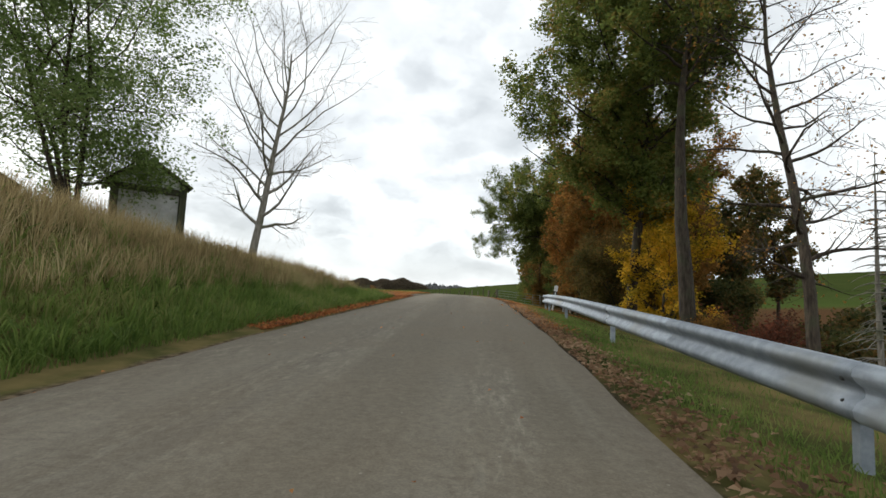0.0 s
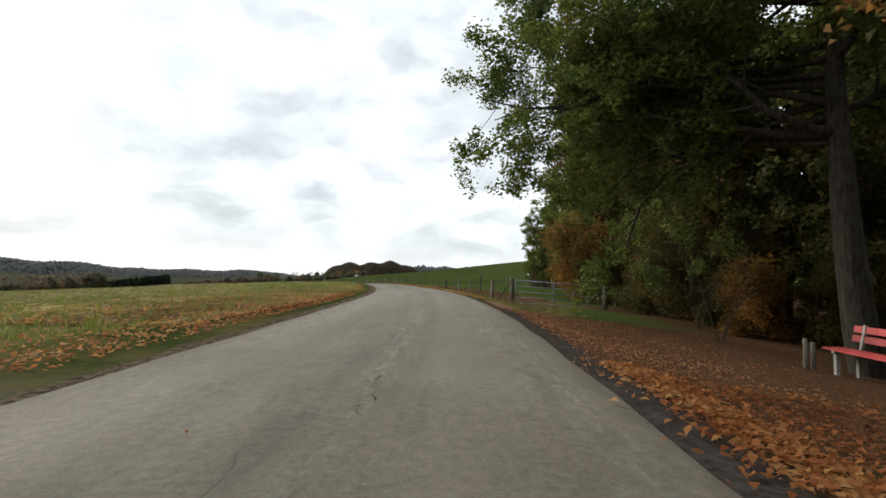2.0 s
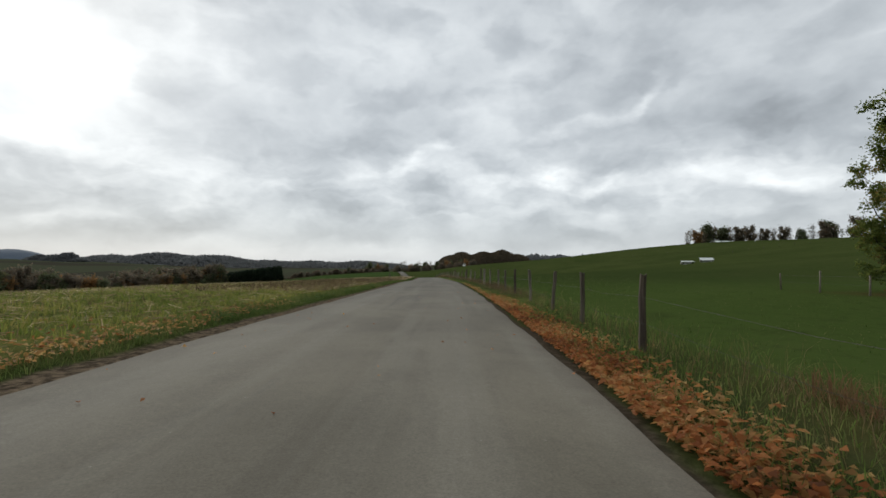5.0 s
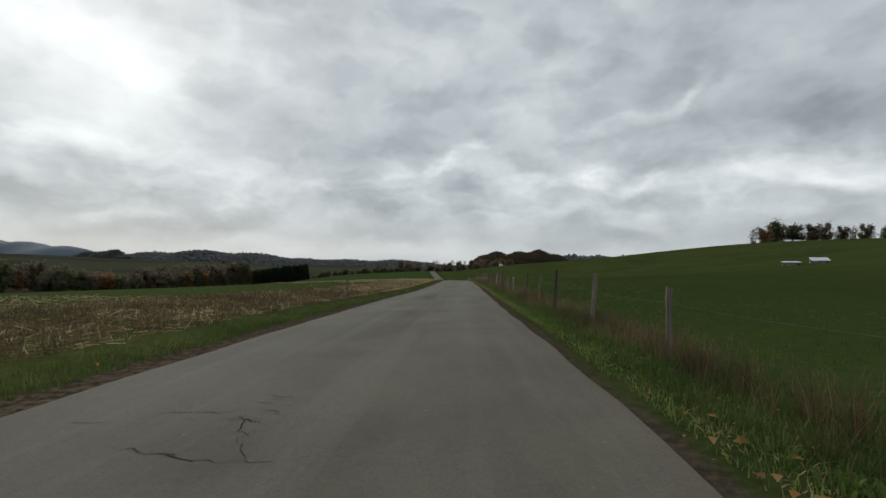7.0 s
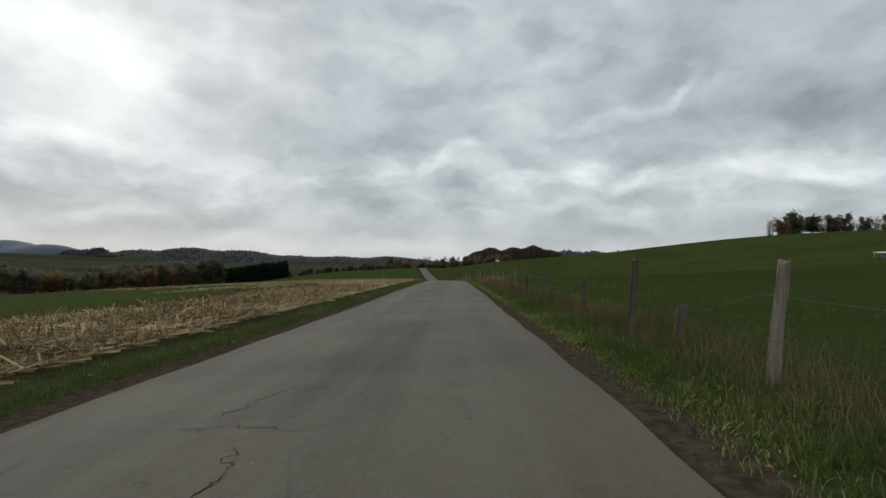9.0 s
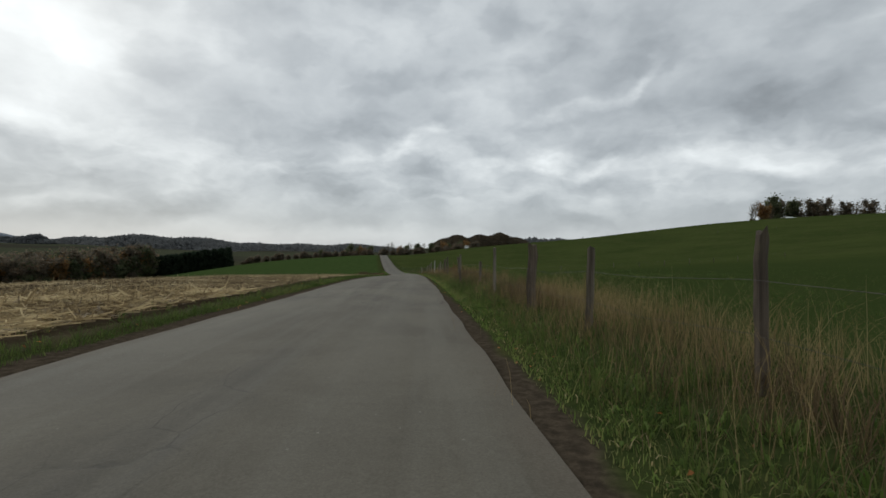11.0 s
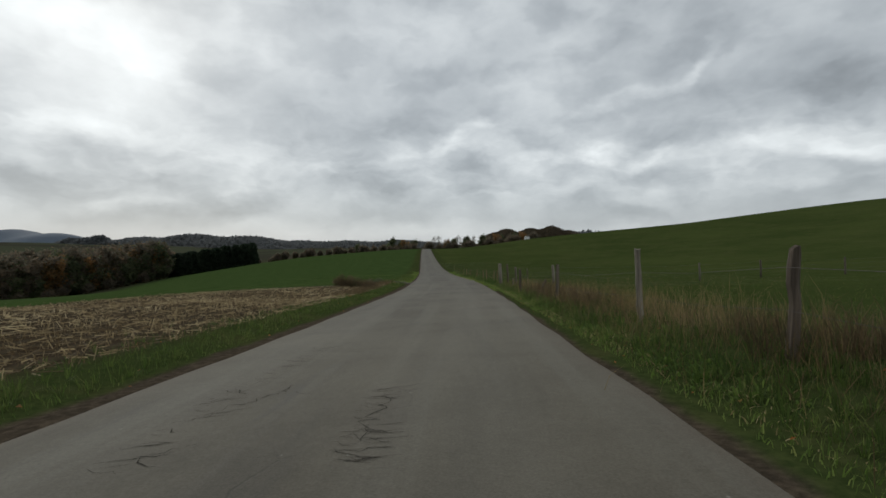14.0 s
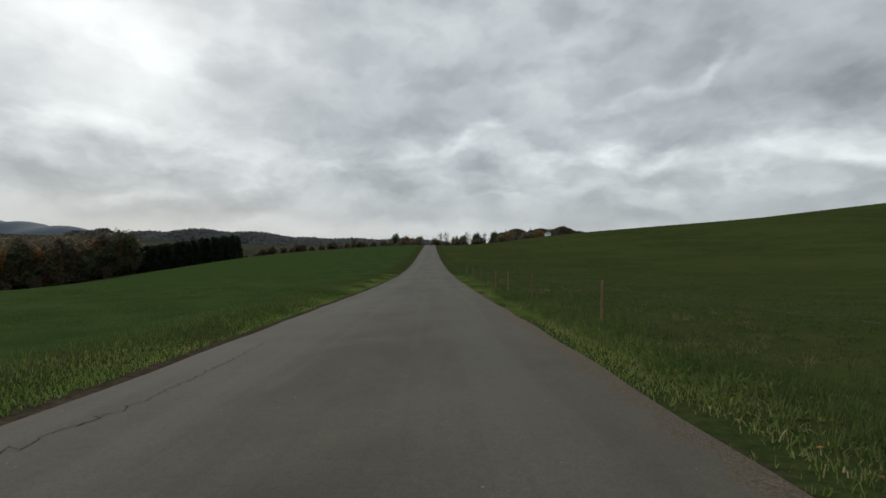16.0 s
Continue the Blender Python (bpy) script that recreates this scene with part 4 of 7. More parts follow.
# ---- trees ----
def skeleton(rng, height, r0, spread, base, limbs, twig_len, lean=(0.0, 0.0), stems=1, droop=0.0, up=0.35, sub=6, subsub=4, taper=0.0, boughs=(), side=0.0, twigs=None):
    """Trunk, limbs, branches and twigs as tubes; returns the bmesh and points on the twigs."""
    bm, tips = bmesh.new(), []

    def branch(p, d, length, r, level, segs):
        pts, rad = [p], [r]
        step = length / segs
        for i in range(segs):
            j = Vector(rng.normal(0, 0.16 if level else 0.05, 3))
            d = (d + j + Vector((0, 0, (up if level < 3 else 0.1) * 0.25 - droop * 0.12 * level))).normalized() if level else (d + j).normalized()
            p = p + d * step
            pts.append(p)
            rad.append(max(r * (1 - 0.8 * (i + 1) / segs), 0.006))
        tube(bm if twigs is None or level < 2 else twigs, pts, rad, 8 if level == 0 else (5 if level == 1 else 3), cap=False)
        return pts, rad

    for st in range(stems):
        a = rng.uniform(0, 6.28)
        d0 = Vector((lean[0] + (0.25 * math.cos(a) if stems > 1 else 0), lean[1] + (0.25 * math.sin(a) if stems > 1 else 0), 1)).normalized()
        trunk, tr = branch(Vector((0, 0, -0.3)), d0, height * (0.86 if stems == 1 else rng.uniform(0.65, 0.85)), r0 / math.sqrt(stems), 0, 9)
        n = limbs // stems
        for i in range(n + len(boughs)):
            f = min(base + (0.97 - base) * (i + rng.uniform(0, 0.8)) / n, 0.98)
            k = min(f * 9, 8.9)
            p = trunk[int(k)].lerp(trunk[int(k) + 1], k % 1)
            az = i * 2.4 + rng.uniform(-0.4, 0.4)
            reach = spread * (0.5 + 0.5 * math.sin(math.pi * min(1, (1.08 - f) / (1.08 - base)) ** 0.7)) * rng.uniform(0.75, 1.1) * (1 - taper * (f - base) / (1 - base))
            reach *= 1 - side * max(0.0, math.cos(az))
            tilt = up + 0.5 * f
            if i >= n:
                f, az, reach, tilt = boughs[i - n]
                k = f * 9
                p = trunk[int(k)].lerp(trunk[int(k) + 1], k % 1)
            d = Vector((math.cos(az), math.sin(az), tilt - droop)).normalized()
            l1, r1 = branch(p, d, reach, max(tr[int(k)] * 0.5, 0.02), 1, 6)
            for j in range(sub):
                g = 0.2 + 0.78 * (j + rng.uniform(0, 0.9)) / sub
                q = l1[min(int(g * 6), 5)].lerp(l1[min(int(g * 6), 5) + 1], (g * 6) % 1)
                v = (l1[-1] - l1[0]).normalized()
                w = Vector(rng.normal(0, 1, 3)).cross(v).normalized()
                d2 = (v * 0.6 + w * 0.9 + Vector((0, 0, 0.15 - droop * 0.3))).normalized()
                l2, r2 = branch(q, d2, reach * (0.42 - 0.2 * g) + 0.4, max(r1[min(int(g * 6), 5)] * 0.5, 0.011), 2, 4)
                tips.extend(l2[2:])
                for t in range(subsub):
                    h = 0.3 + 0.7 * (t + 0.5) / subsub
                    q3 = l2[min(int(h * 4), 3)].lerp(l2[min(int(h * 4), 3) + 1], (h * 4) % 1)
                    d3 = ((l2[-1] - l2[0]).normalized() + Vector(rng.normal(0, 0.8, 3))).normalized()
                    l3, _ = branch(q3, d3, twig_len * rng.uniform(0.6, 1.3), 0.008, 3, 3)
                    tips.extend(l3[1:])
    return bm, np.array([tuple(t) for t in tips])


def leaves(rng, tips, count, size, fuzz, flat=0.5):
    """Leaf sprays round twig points: folded little quads turned at random."""
    c = tips[rng.integers(0, len(tips), count)] + rng.normal(0, fuzz, (count, 3))
    a = rng.normal(0, 1, (count, 3))
    a[:, 2] *= flat
    a /= np.linalg.norm(a, axis=1, keepdims=True)
    b = np.cross(a, rng.normal(0, 1, (count, 3)))
    b /= np.linalg.norm(b, axis=1, keepdims=True)
    s = size * rng.uniform(0.55, 1.35, (count, 1))
    fold = np.cross(a, b) * s * 0.25
    return np.stack([c - a * s * 0.5, c + b * s * 0.32 + fold, c + a * s * 0.55, c - b * s * 0.32 + fold], 1)


def make_tree(name, label, seed, mats, leaf_n, leaf_size, fuzz=0.22, group="", category="tree", **shape):
    rng = np.random.default_rng(seed)
    fine = None if leaf_n else bmesh.new()
    bm, tips = skeleton(rng, twigs=fine, **shape)
    top = empty(name, (0, 0, 0), label, category, group)
    part("trunk", bm, mats[0], top)
    if fine:
        part("bare_crown", fine, mats[0], top, "fine leafless twigs")
    if leaf_n:
        me = soup("crown", leaves(rng, tips, leaf_n, leaf_size, fuzz), mats[1], "mesh")
        part("crown", me, None, top)
    return top


def make_spruce(name, label, seed, height, radius, bare, count, size, mats, group=""):
    """Whorled conifer: drooping boughs carried by a straight stem."""
    rng = np.random.default_rng(seed)
    bm = bmesh.new()
    tube(bm, [(0, 0, -0.3), (0.05, 0, height * 0.5), (0, 0, height)], [height * 0.012, height * 0.008, 0.01], 7, cap=False)
    tips, z = [], height * bare
    while z < height * 0.98:
        f = (z / height - bare) / (1 - bare)
        reach = radius * (1 - f) ** 0.8 * rng.uniform(0.8, 1.1) + 0.15
        for k in range(5):
            az = rng.uniform(0, 6.28)
            pts = [Vector((math.cos(az) * reach * g, math.sin(az) * reach * g, z + reach * (0.12 * g - 0.42 * g * g))) for g in (0, 0.35, 0.7, 1.0)]
            tube(bm, pts, [0.03, 0.022, 0.014, 0.006], 3, cap=False)
            for g in np.linspace(0.2, 1, 7):
                tips.append(tuple(pts[0].lerp(pts[-1], float(g)) + Vector((0, 0, 0.05))))
        z += height * 0.032
    top = empty(name, (0, 0, 0), label, "tree", group)
    part("trunk", bm, mats[0], top)
    if count:
        part("crown", soup("crown", leaves(rng, np.array(tips), count, size, size * 0.45, 1.0), mats[1], "mesh"), None, top)
    return top


def plant(ob, x, y, turn=0.0, scale=1.0, sink=0.05, first=False):
    """Stand a tree, or a copy of it, on the ground."""
    m = pose(x, y, gz(x, y) - sink, 0, 0, turn)
    if first:
        ob.matrix_world = m @ Matrix.Scale(scale, 4)
        return ob
    keep = ob.scale.copy()
    ob.scale = (scale, scale, scale)
    c = copy_thing(ob, m)
    ob.scale = keep
    return c


def plant_rows(proto, places, seed=0):
    """Copies of a tree at rows of x, y, scale."""
    rng = random.Random(seed)
    for i, (x, y, k) in enumerate(places):
        plant(proto, x, y, rng.uniform(0, 360), k, first=False)
    # only the copies stay
    for o in proto.children_recursive:
        bpy.data.objects.remove(o)
    bpy.data.objects.remove(proto)


def rl(s, lat, k=1.0):
    x, y, _, _ = road_at(s, lat)
    return x, y, k


# big roadside oaks, the bare ash and the airy tree on the bank
oak_a = make_tree("oak_tree", "tall oak with green and rusty leaves above the crash barrier", 11, (M_BARK, M_LEAF_GREEN), 17000, 0.2,
                  height=21, r0=0.36, spread=5.2, base=0.66, limbs=16, twig_len=0.9, lean=(-0.07, 0.02))
plant(oak_a, *rl(19.2, 9.2)[:2], 0, 0.9, first=True)
oak_b = make_tree("oak_tree", "spreading oak with rust-brown autumn leaves at the wood's edge", 12, (M_BARK, M_LEAF_RUST), 34000, 0.22,
                  height=16, r0=0.3, spread=6.4, base=0.2, limbs=22, twig_len=0.9, lean=(-0.10, 0.0))
for s_, lat_, turn_, k_ in ((37, 15, 80, 0.95), (66, 21.5, 160, 1.15), (85, 27.0, 240, 0.85), (79.5, 20.6, 200, 1.0)):
    plant(oak_b, *rl(s_, lat_)[:2], turn_, k_)
oak_e = make_tree("oak_tree", "stout oak with dark green leaves over the crash barrier", 22, (M_BARK, M_LEAF_GREEN), 84000, 0.17,
                  height=19, r0=0.3, spread=5.2, base=0.34, limbs=28, twig_len=0.9, lean=(-0.06, 0.0), side=0.3,
                  boughs=((0.40, 2.9, 6.2, 0.25), (0.47, 2.6, 7.0, 0.25), (0.53, 3.1, 7.2, 0.3), (0.58, 2.8, 7.4, 0.3), (0.64, 3.2, 7.4, 0.35), (0.70, 2.9, 7.2, 0.35), (0.76, 3.3, 7.0, 0.4), (0.82, 2.7, 6.6, 0.4), (0.88, 3.0, 6.0, 0.4), (0.94, 3.2, 5.4, 0.4)))
plant(oak_e, *rl(25.9, 9.25)[:2], 0, 1.0, first=True)
oak_b.matrix_world = pose(*rl(41, 13.0)[:2], gz(*rl(41, 13.0)[:2]), 0, 0, 20)
hornbeam = make_tree("hornbeam_tree", "hornbeam with bright orange-brown leaves hanging over the barrier", 23, (M_BARK, M_LEAF_ORANGE), 34000, 0.15, 0.15,
                     height=9.0, r0=0.12, spread=4.4, base=0.12, limbs=22, twig_len=0.8)
plant(oak_b, *rl(37, 10.6)[:2], 130, 0.8)
plant(hornbeam, *rl(35.5, 8.4)[:2], 0, 0.9, first=True)
oak_c = make_tree("oak_tree", "broad oak reaching over the road with green leaves", 13, (M_BARK, M_LEAF_GREEN), 130000, 0.16, 0.17,
                  height=17, r0=0.42, spread=7.5, base=0.5, limbs=11, twig_len=1.0, lean=(0.06, 0.02), up=0.12, sub=10, subsub=5, taper=0.4,
                  boughs=((0.45, 1.95, 10.2, 0.16), (0.47, 1.86, 10.4, 0.14), (0.48, 1.96, 11.8, 0.09), (0.50, 2.02, 11.4, 0.13), (0.53, 2.05, 11.6, 0.15), (0.56, 1.94, 12.0, 0.15), (0.58, 2.1, 11.6, 0.17), (0.61, 2.04, 11.6, 0.21), (0.64, 2.12, 11.0, 0.24), (0.66, 1.98, 11.0, 0.28), (0.72, 2.12, 10.4, 0.32), (0.56, 1.66, 9.0, 0.14), (0.46, 2.4, 7.6, 0.12), (0.52, 2.5, 7.4, 0.16), (0.46, 2.9, 6.2, 0.1)))
plant(oak_c, *rl(47.5, 11.8)[:2], 0, 1.0, first=True)
oak_d = make_tree("oak_tree", "leafy oak in dull green and brown on the wood's edge", 14, (M_BARK, M_LEAF_GREEN), 30000, 0.26,
                  height=16, r0=0.3, spread=5.6, base=0.1, limbs=24, twig_len=0.9)
plant_rows(oak_d, [rl(87.5, 24.8, 1.2), rl(95.5, 25.8, 1.05), rl(102.5, 27.2, 0.9), rl(109, 27.0, 0.75), rl(115, 28.5, 0.6), rl(76, 17.6, 1.15), rl(58, 25, 1.15), rl(96, 34, 1.1)], 6)
beech = make_tree("beech_tree", "young beech with yellow and orange autumn leaves behind the barrier", 15, (M_BARK, M_LEAF_YELLOW), 22000, 0.17, 0.15,
                  height=9.5, r0=0.12, spread=3.8, base=0.08, limbs=20, twig_len=0.7)
plant_rows(beech, [rl(36, 13, 0.9), rl(25.6, 10.3, 0.82), rl(40, 13.5, 0.8)], 7)
inner = make_tree("wood_tree", "shaded woodland tree with thin dark foliage", 16, (M_BARK, M_LEAF_DARK), 10000, 0.34, group="trees in the wood",
                  height=15, r0=0.2, spread=4.2, base=0.25, limbs=18, twig_len=0.9, sub=5, subsub=3)
plant_rows(inner, [rl(45, 20, 1.0), rl(50, 27, 1.05), rl(53, 17, 0.9), rl(59, 19, 0.95), rl(64, 30, 1.1), rl(72, 32, 1.0), rl(82, 33, 1.0), rl(104, 37, 1.0), rl(56, 37, 1.1), rl(114, 34, 0.85), rl(88, 42, 1.1), rl(70, 44, 1.1)], 8)
dull = make_tree("oak_tree", "shaded oak with dull brown and olive leaves behind the gate", 71, (M_BARK, M_LEAF_DULL), 30000, 0.22,
                 height=16, r0=0.28, spread=5.6, base=0.22, limbs=22, twig_len=0.9)
plant_rows(dull, [rl(60, 15.8, 1.0), rl(66, 18.0, 1.05), rl(72.5, 20.5, 1.15)], 15)
brush = make_tree("hazel_bush", "brown and olive hazel thicket at the foot of the oaks", 72, (M_BARK, M_LEAF_DULL), 24000, 0.125, group="undergrowth bushes", category="bush",
                  height=6.5, r0=0.08, spread=2.8, base=0.04, limbs=24, twig_len=0.7, stems=3, sub=5, subsub=2)
plant_rows(brush, [rl(61, 13.6, 1.0), rl(57.5, 14.8, 0.8), rl(65, 15.2, 1.1), rl(69.5, 17.2, 1.1), rl(74.5, 19.0, 1.1), rl(79, 20.6, 1.0), rl(53.5, 16.0, 0.7), rl(28.5, 9.6, 0.92), rl(32.0, 10.0, 0.98), rl(36.5, 11.6, 0.95), rl(40.5, 12.4, 0.9)], 16)
bush = make_tree("hazel_bush", "dense dark hazel bush in the wood's undergrowth", 17, (M_BARK, M_LEAF_DARK), 7000, 0.24, group="undergrowth bushes", category="bush",
                 height=4.4, r0=0.1, spread=2.2, base=0.05, limbs=18, twig_len=0.6, stems=3, fuzz=0.3, sub=4, subsub=2)
plant_rows(bush, [rl(16, 14.5, 0.6), rl(13, 16, 0.55), rl(23, 17.5, 0.9), rl(10.5, 13.5, 0.4), rl(27, 21, 1.0), rl(31, 25, 1.2), rl(20, 24, 0.9), rl(15, 21, 0.7), rl(35, 30, 1.2), rl(31, 12, 1.0), rl(36, 13.5, 0.9), rl(42, 16, 1.0), rl(48, 17, 0.9), rl(62, 20, 1.0), rl(67, 24, 1.0), rl(75, 25, 1.0), rl(83, 27, 1.0), rl(91, 28, 1.1), rl(99, 29, 1.0), rl(107, 31, 1.0), rl(113, 31, 0.9), rl(29, 13.5, 0.9), rl(39, 20, 1.1), rl(57, 21, 1.1), rl(47, 23, 1.1), rl(62, 27, 1.1), rl(53, 30, 1.2), rl(79, 22, 0.7), rl(70, 19.5, 0.6), rl(104, 26.5, 0.9), rl(98, 25.4, 0.9), rl(110.5, 27.5, 0.8), rl(114, 28.0, 0.7), rl(91, 25.5, 0.9), rl(85, 23.5, 0.9), rl(75, 20, 0.8)], 9)
rust_bush = make_tree("hornbeam_bush", "rusty orange hornbeam bush beside the track", 18, (M_BARK, M_LEAF_RUST), 14000, 0.18, group="undergrowth bushes", category="bush",
                      height=5.2, r0=0.09, spread=2.4, base=0.06, limbs=18, twig_len=0.6, stems=2, fuzz=0.3)
plant_rows(rust_bush, [rl(33, 13, 0.9), rl(55, 14, 0.6), rl(60.5, 16.5, 1.0), rl(72.5, 14.6, 1.15), rl(75.5, 15.6, 1.3), rl(68, 20.5, 0.9), rl(19, 9.6, 0.32), rl(30, 10.8, 0.7)], 10)
red_bush = make_tree("cherry_bush", "dark red autumn bush on the slope below the barrier", 24, (M_BARK, M_LEAF_RED), 7000, 0.14, category="bush",
                     height=4.0, r0=0.07, spread=2.2, base=0.06, limbs=16, twig_len=0.6, stems=2, fuzz=0.3, sub=4, subsub=3)
plant_rows(red_bush, [rl(20.5, 12.6, 0.85), rl(22.5, 14.5, 0.8)], 14)
birch = make_tree("birch_tree", "thin pale birch stem leaning at the wood's edge", 19, (M_BARK_PALE, M_LEAF_DARK), 700, 0.14,
                  height=7.5, r0=0.07, spread=1.6, base=0.35, limbs=10, twig_len=0.5, lean=(0.1, 0.0))
plant_rows(birch, [rl(61, 17.5, 0.9)], 11)
sapling = make_tree("hazel_sapling", "thin grey-brown sapling almost bare beside the woodland track", 73, (M_BARK, M_LEAF_DULL), 160, 0.1, group="undergrowth bushes", category="bush",
                    height=6.0, r0=0.06, spread=1.5, base=0.2, limbs=10, twig_len=0.5, stems=3, up=0.8, sub=4, subsub=2)
plant_rows(sapling, [rl(52.5, 11.0, 0.8), rl(56.0, 12.4, 0.9), rl(59.5, 13.0, 0.85)], 17)
ash = make_tree("ash_tree", "leafless young ash standing on the grassy bank", 20, (M_BARK_PALE, M_LEAF_GREEN), 0, 0.1,
                height=15.5, r0=0.25, spread=7.6, base=0.16, limbs=24, twig_len=1.1, lean=(0.10, 0.0), up=0.45, sub=7, subsub=5)
ash.matrix_world = pose(-5.0, 29.1, gz(-5.0, 29.1) - 0.1, 0, 0, 40)
airy = make_tree("willow_tree", "many-stemmed tree with thin light green foliage beside the sheds", 21, (M_BARK, M_LEAF_FRESH), 60000, 0.15, fuzz=0.3,
                 height=17.5, r0=0.30, spread=7.8, base=0.2, limbs=40, twig_len=1.5, stems=4, up=0.2, droop=0.06, sub=7, subsub=4)
airy.matrix_world = pose(-14.2, 28.5, gz(-14.2, 28.5) - 0.1, 0, 0, 15) @ Matrix.Scale(1.12, 4)

# thin conifers below the barrier
larch = make_tree("larch_tree", "tall thin larch with bare upswept boughs", 31, (M_BARK, M_LEAF_RUST), 1200, 0.10,
                  height=19.0, r0=0.2, spread=3.6, base=0.22, limbs=30, twig_len=0.7, up=0.1, droop=0.05, sub=6, subsub=3)
plant(larch, *rl(15.1, 11.0)[:2], 30, 1.0, first=True)
spruce = make_spruce("spruce_tree", "small dark spruce on the slope below the road", 32, 7.5, 1.7, 0.06, 5200, 0.22, (M_BARK, M_NEEDLE), "spruces below the road")
plant_rows(spruce, [rl(12, 15, 0.5), rl(18, 19, 0.75), rl(21, 25, 0.85), rl(25, 30, 1.0), rl(14, 24, 0.7), rl(9, 18.5, 0.45), rl(28, 24, 1.0), rl(17, 32, 0.9)], 12)
dead = make_spruce("dead_spruce", "slender dead conifer with bare twigs", 33, 9.0, 1.1, 0.25, 0, 0.1, (M_BARK_PALE, M_NEEDLE))
plant_rows(dead, [rl(16, 13.5, 1.0), rl(20, 17, 1.05), rl(11, 21, 0.8)], 13)


# ---- crash barrier ----
RAIL = [(-8, 4.3), (0, 4.3), (5, 4.3), (11, 4.35), (20, 4.65), (27, 5.0), (31, 5.35), (35, 6.0), (39, 7.3), (42.6, 8.8)]


def rail_lat(s):
    return float(np.interp(s, *zip(*RAIL)))


def rail_top(s):
    x, y, z, _ = road_at(s, rail_lat(s))
    zz = float(np.interp(s, [-8, 0, 20, 27, 31, 36, 42.6], [0.62, 0.62, 0.60, 0.52, 0.42, 0.24, -0.08])) + road_at(s)[2]
    return x, y, zz


def build_barrier():
    top = empty("crash_barrier", beside(20, 4.65), "weathered galvanised steel crash barrier along the verge", "guard rail")
    inv = top.matrix_world.inverted()
    # W-shaped beam in lengths that overlap at the posts
    prof = [(0.0, 0.0), (0.05, -0.01), (0.10, -0.05), (0.112, -0.105), (0.075, -0.155), (0.02, -0.195), (0.008, -0.235), (0.02, -0.275), (0.075, -0.315), (0.112, -0.37), (0.10, -0.43), (0.05, -0.468), (0.0, -0.48)]
    joints = list(np.arange(-8, 41, 4.0)) + [42.6]
    for a, b in zip(joints, joints[1:]):
        V, n = [], 9
        for i in range(n):
            s = a + (b + 0.15 - a) * i / (n - 1) if b < 42 else a + (b - a) * i / (n - 1)
            x, y, z = rail_top(s)
            x2, y2, _ = rail_top(s + 0.3)
            d = Vector((x2 - x, y2 - y, 0)).normalized()
            out = Vector((-d.y, d.x, 0))
            for o, h in prof:
                V.append(inv @ (Vector((x, y, z + h)) + out * (o + (0.003 if i == n - 1 else 0))))
        ob = link_mesh("beam", V, grid_faces(n, len(prof)), M_ZINC)
        ob.modifiers.new("thickness", "SOLIDIFY").thickness = 0.004
        ob.parent = top
    me = None
    for s in (-4.0, 4.3, 12.2, 20.0, 26.8, 30.2, 33.6, 38.0, 42.2):
        x, y, z = rail_top(s)
        g = gz(x, y) - 0.04
        p = math.degrees(road_at(s)[3])
        bm = bmesh.new()
        h = z - g + 0.16
        # C-section post behind the beam
        for w, dpt, at in ((0.09, 0.012, (0, 0.045, 0)), (0.012, 0.10, (-0.04, 0, 0)), (0.012, 0.10, (0.04, 0, 0))):
            box(bm, (w, dpt, h), (at[0] , at[1], -0.28 + h / 2 - 0.0))
        post = part("post", bm, M_ZINC, top)
        post.matrix_basis = inv @ pose(x, y, g, 0, 0, -p + 90) @ pose(0, -0.06, 0)
        for hh in (0.15, 0.33):
            bm = bmesh.new()
            bmesh.ops.create_cone(bm, cap_ends=True, segments=8, radius1=0.022, radius2=0.016, depth=0.02)
            bolt = part("bolt", bm, M_BLACK, top)
            x2, y2, _ = rail_top(s + 0.3)
            d = Vector((x2 - x, y2 - y, 0)).normalized()
            out = Vector((-d.y, d.x, 0))
            at = Vector((x, y, z - hh)) + out * (0.085 if hh > 0.2 else 0.085)
            bolt.matrix_basis = inv @ (Matrix.Translation(at) @ out.to_track_quat("Z", "Y").to_matrix().to_4x4())


build_barrier()


def build_marker():
    x, y, _ = rail_top(26.8)
    top = empty("marker_post", (x + 0.12, y - 0.05, gz(x, y)), "leaning white road marker post with black band behind the barrier", "marker post")
    bm = bmesh.new()
    box(bm, (0.05, 0.03, 0.75), (0, 0, 0.375), bevel=0.008)
    part("foot", bm, M_WHITE, top)
    bm = bmesh.new()
    box(bm, (0.115, 0.055, 0.24), (0, 0, 0.87), bevel=0.012)
    part("band", bm, M_BLACK, top, "black band")
    bm = bmesh.new()
    box(bm, (0.04, 0.01, 0.17), (0, -0.031, 0.87))
    part("reflector", bm, M_SHEET, top, "pale grey reflector")
    bm = bmesh.new()
    box(bm, (0.125, 0.06, 0.30), (0, 0, 1.14), bevel=0.015)
    part("cap", bm, M_WHITE, top)
    top.matrix_world = pose(x + 0.2, y - 0.06, gz(x, y) + 0.02, 0, 9, -12) @ Matrix.Diagonal((1.5, 1.5, 1.04, 1))


build_marker()


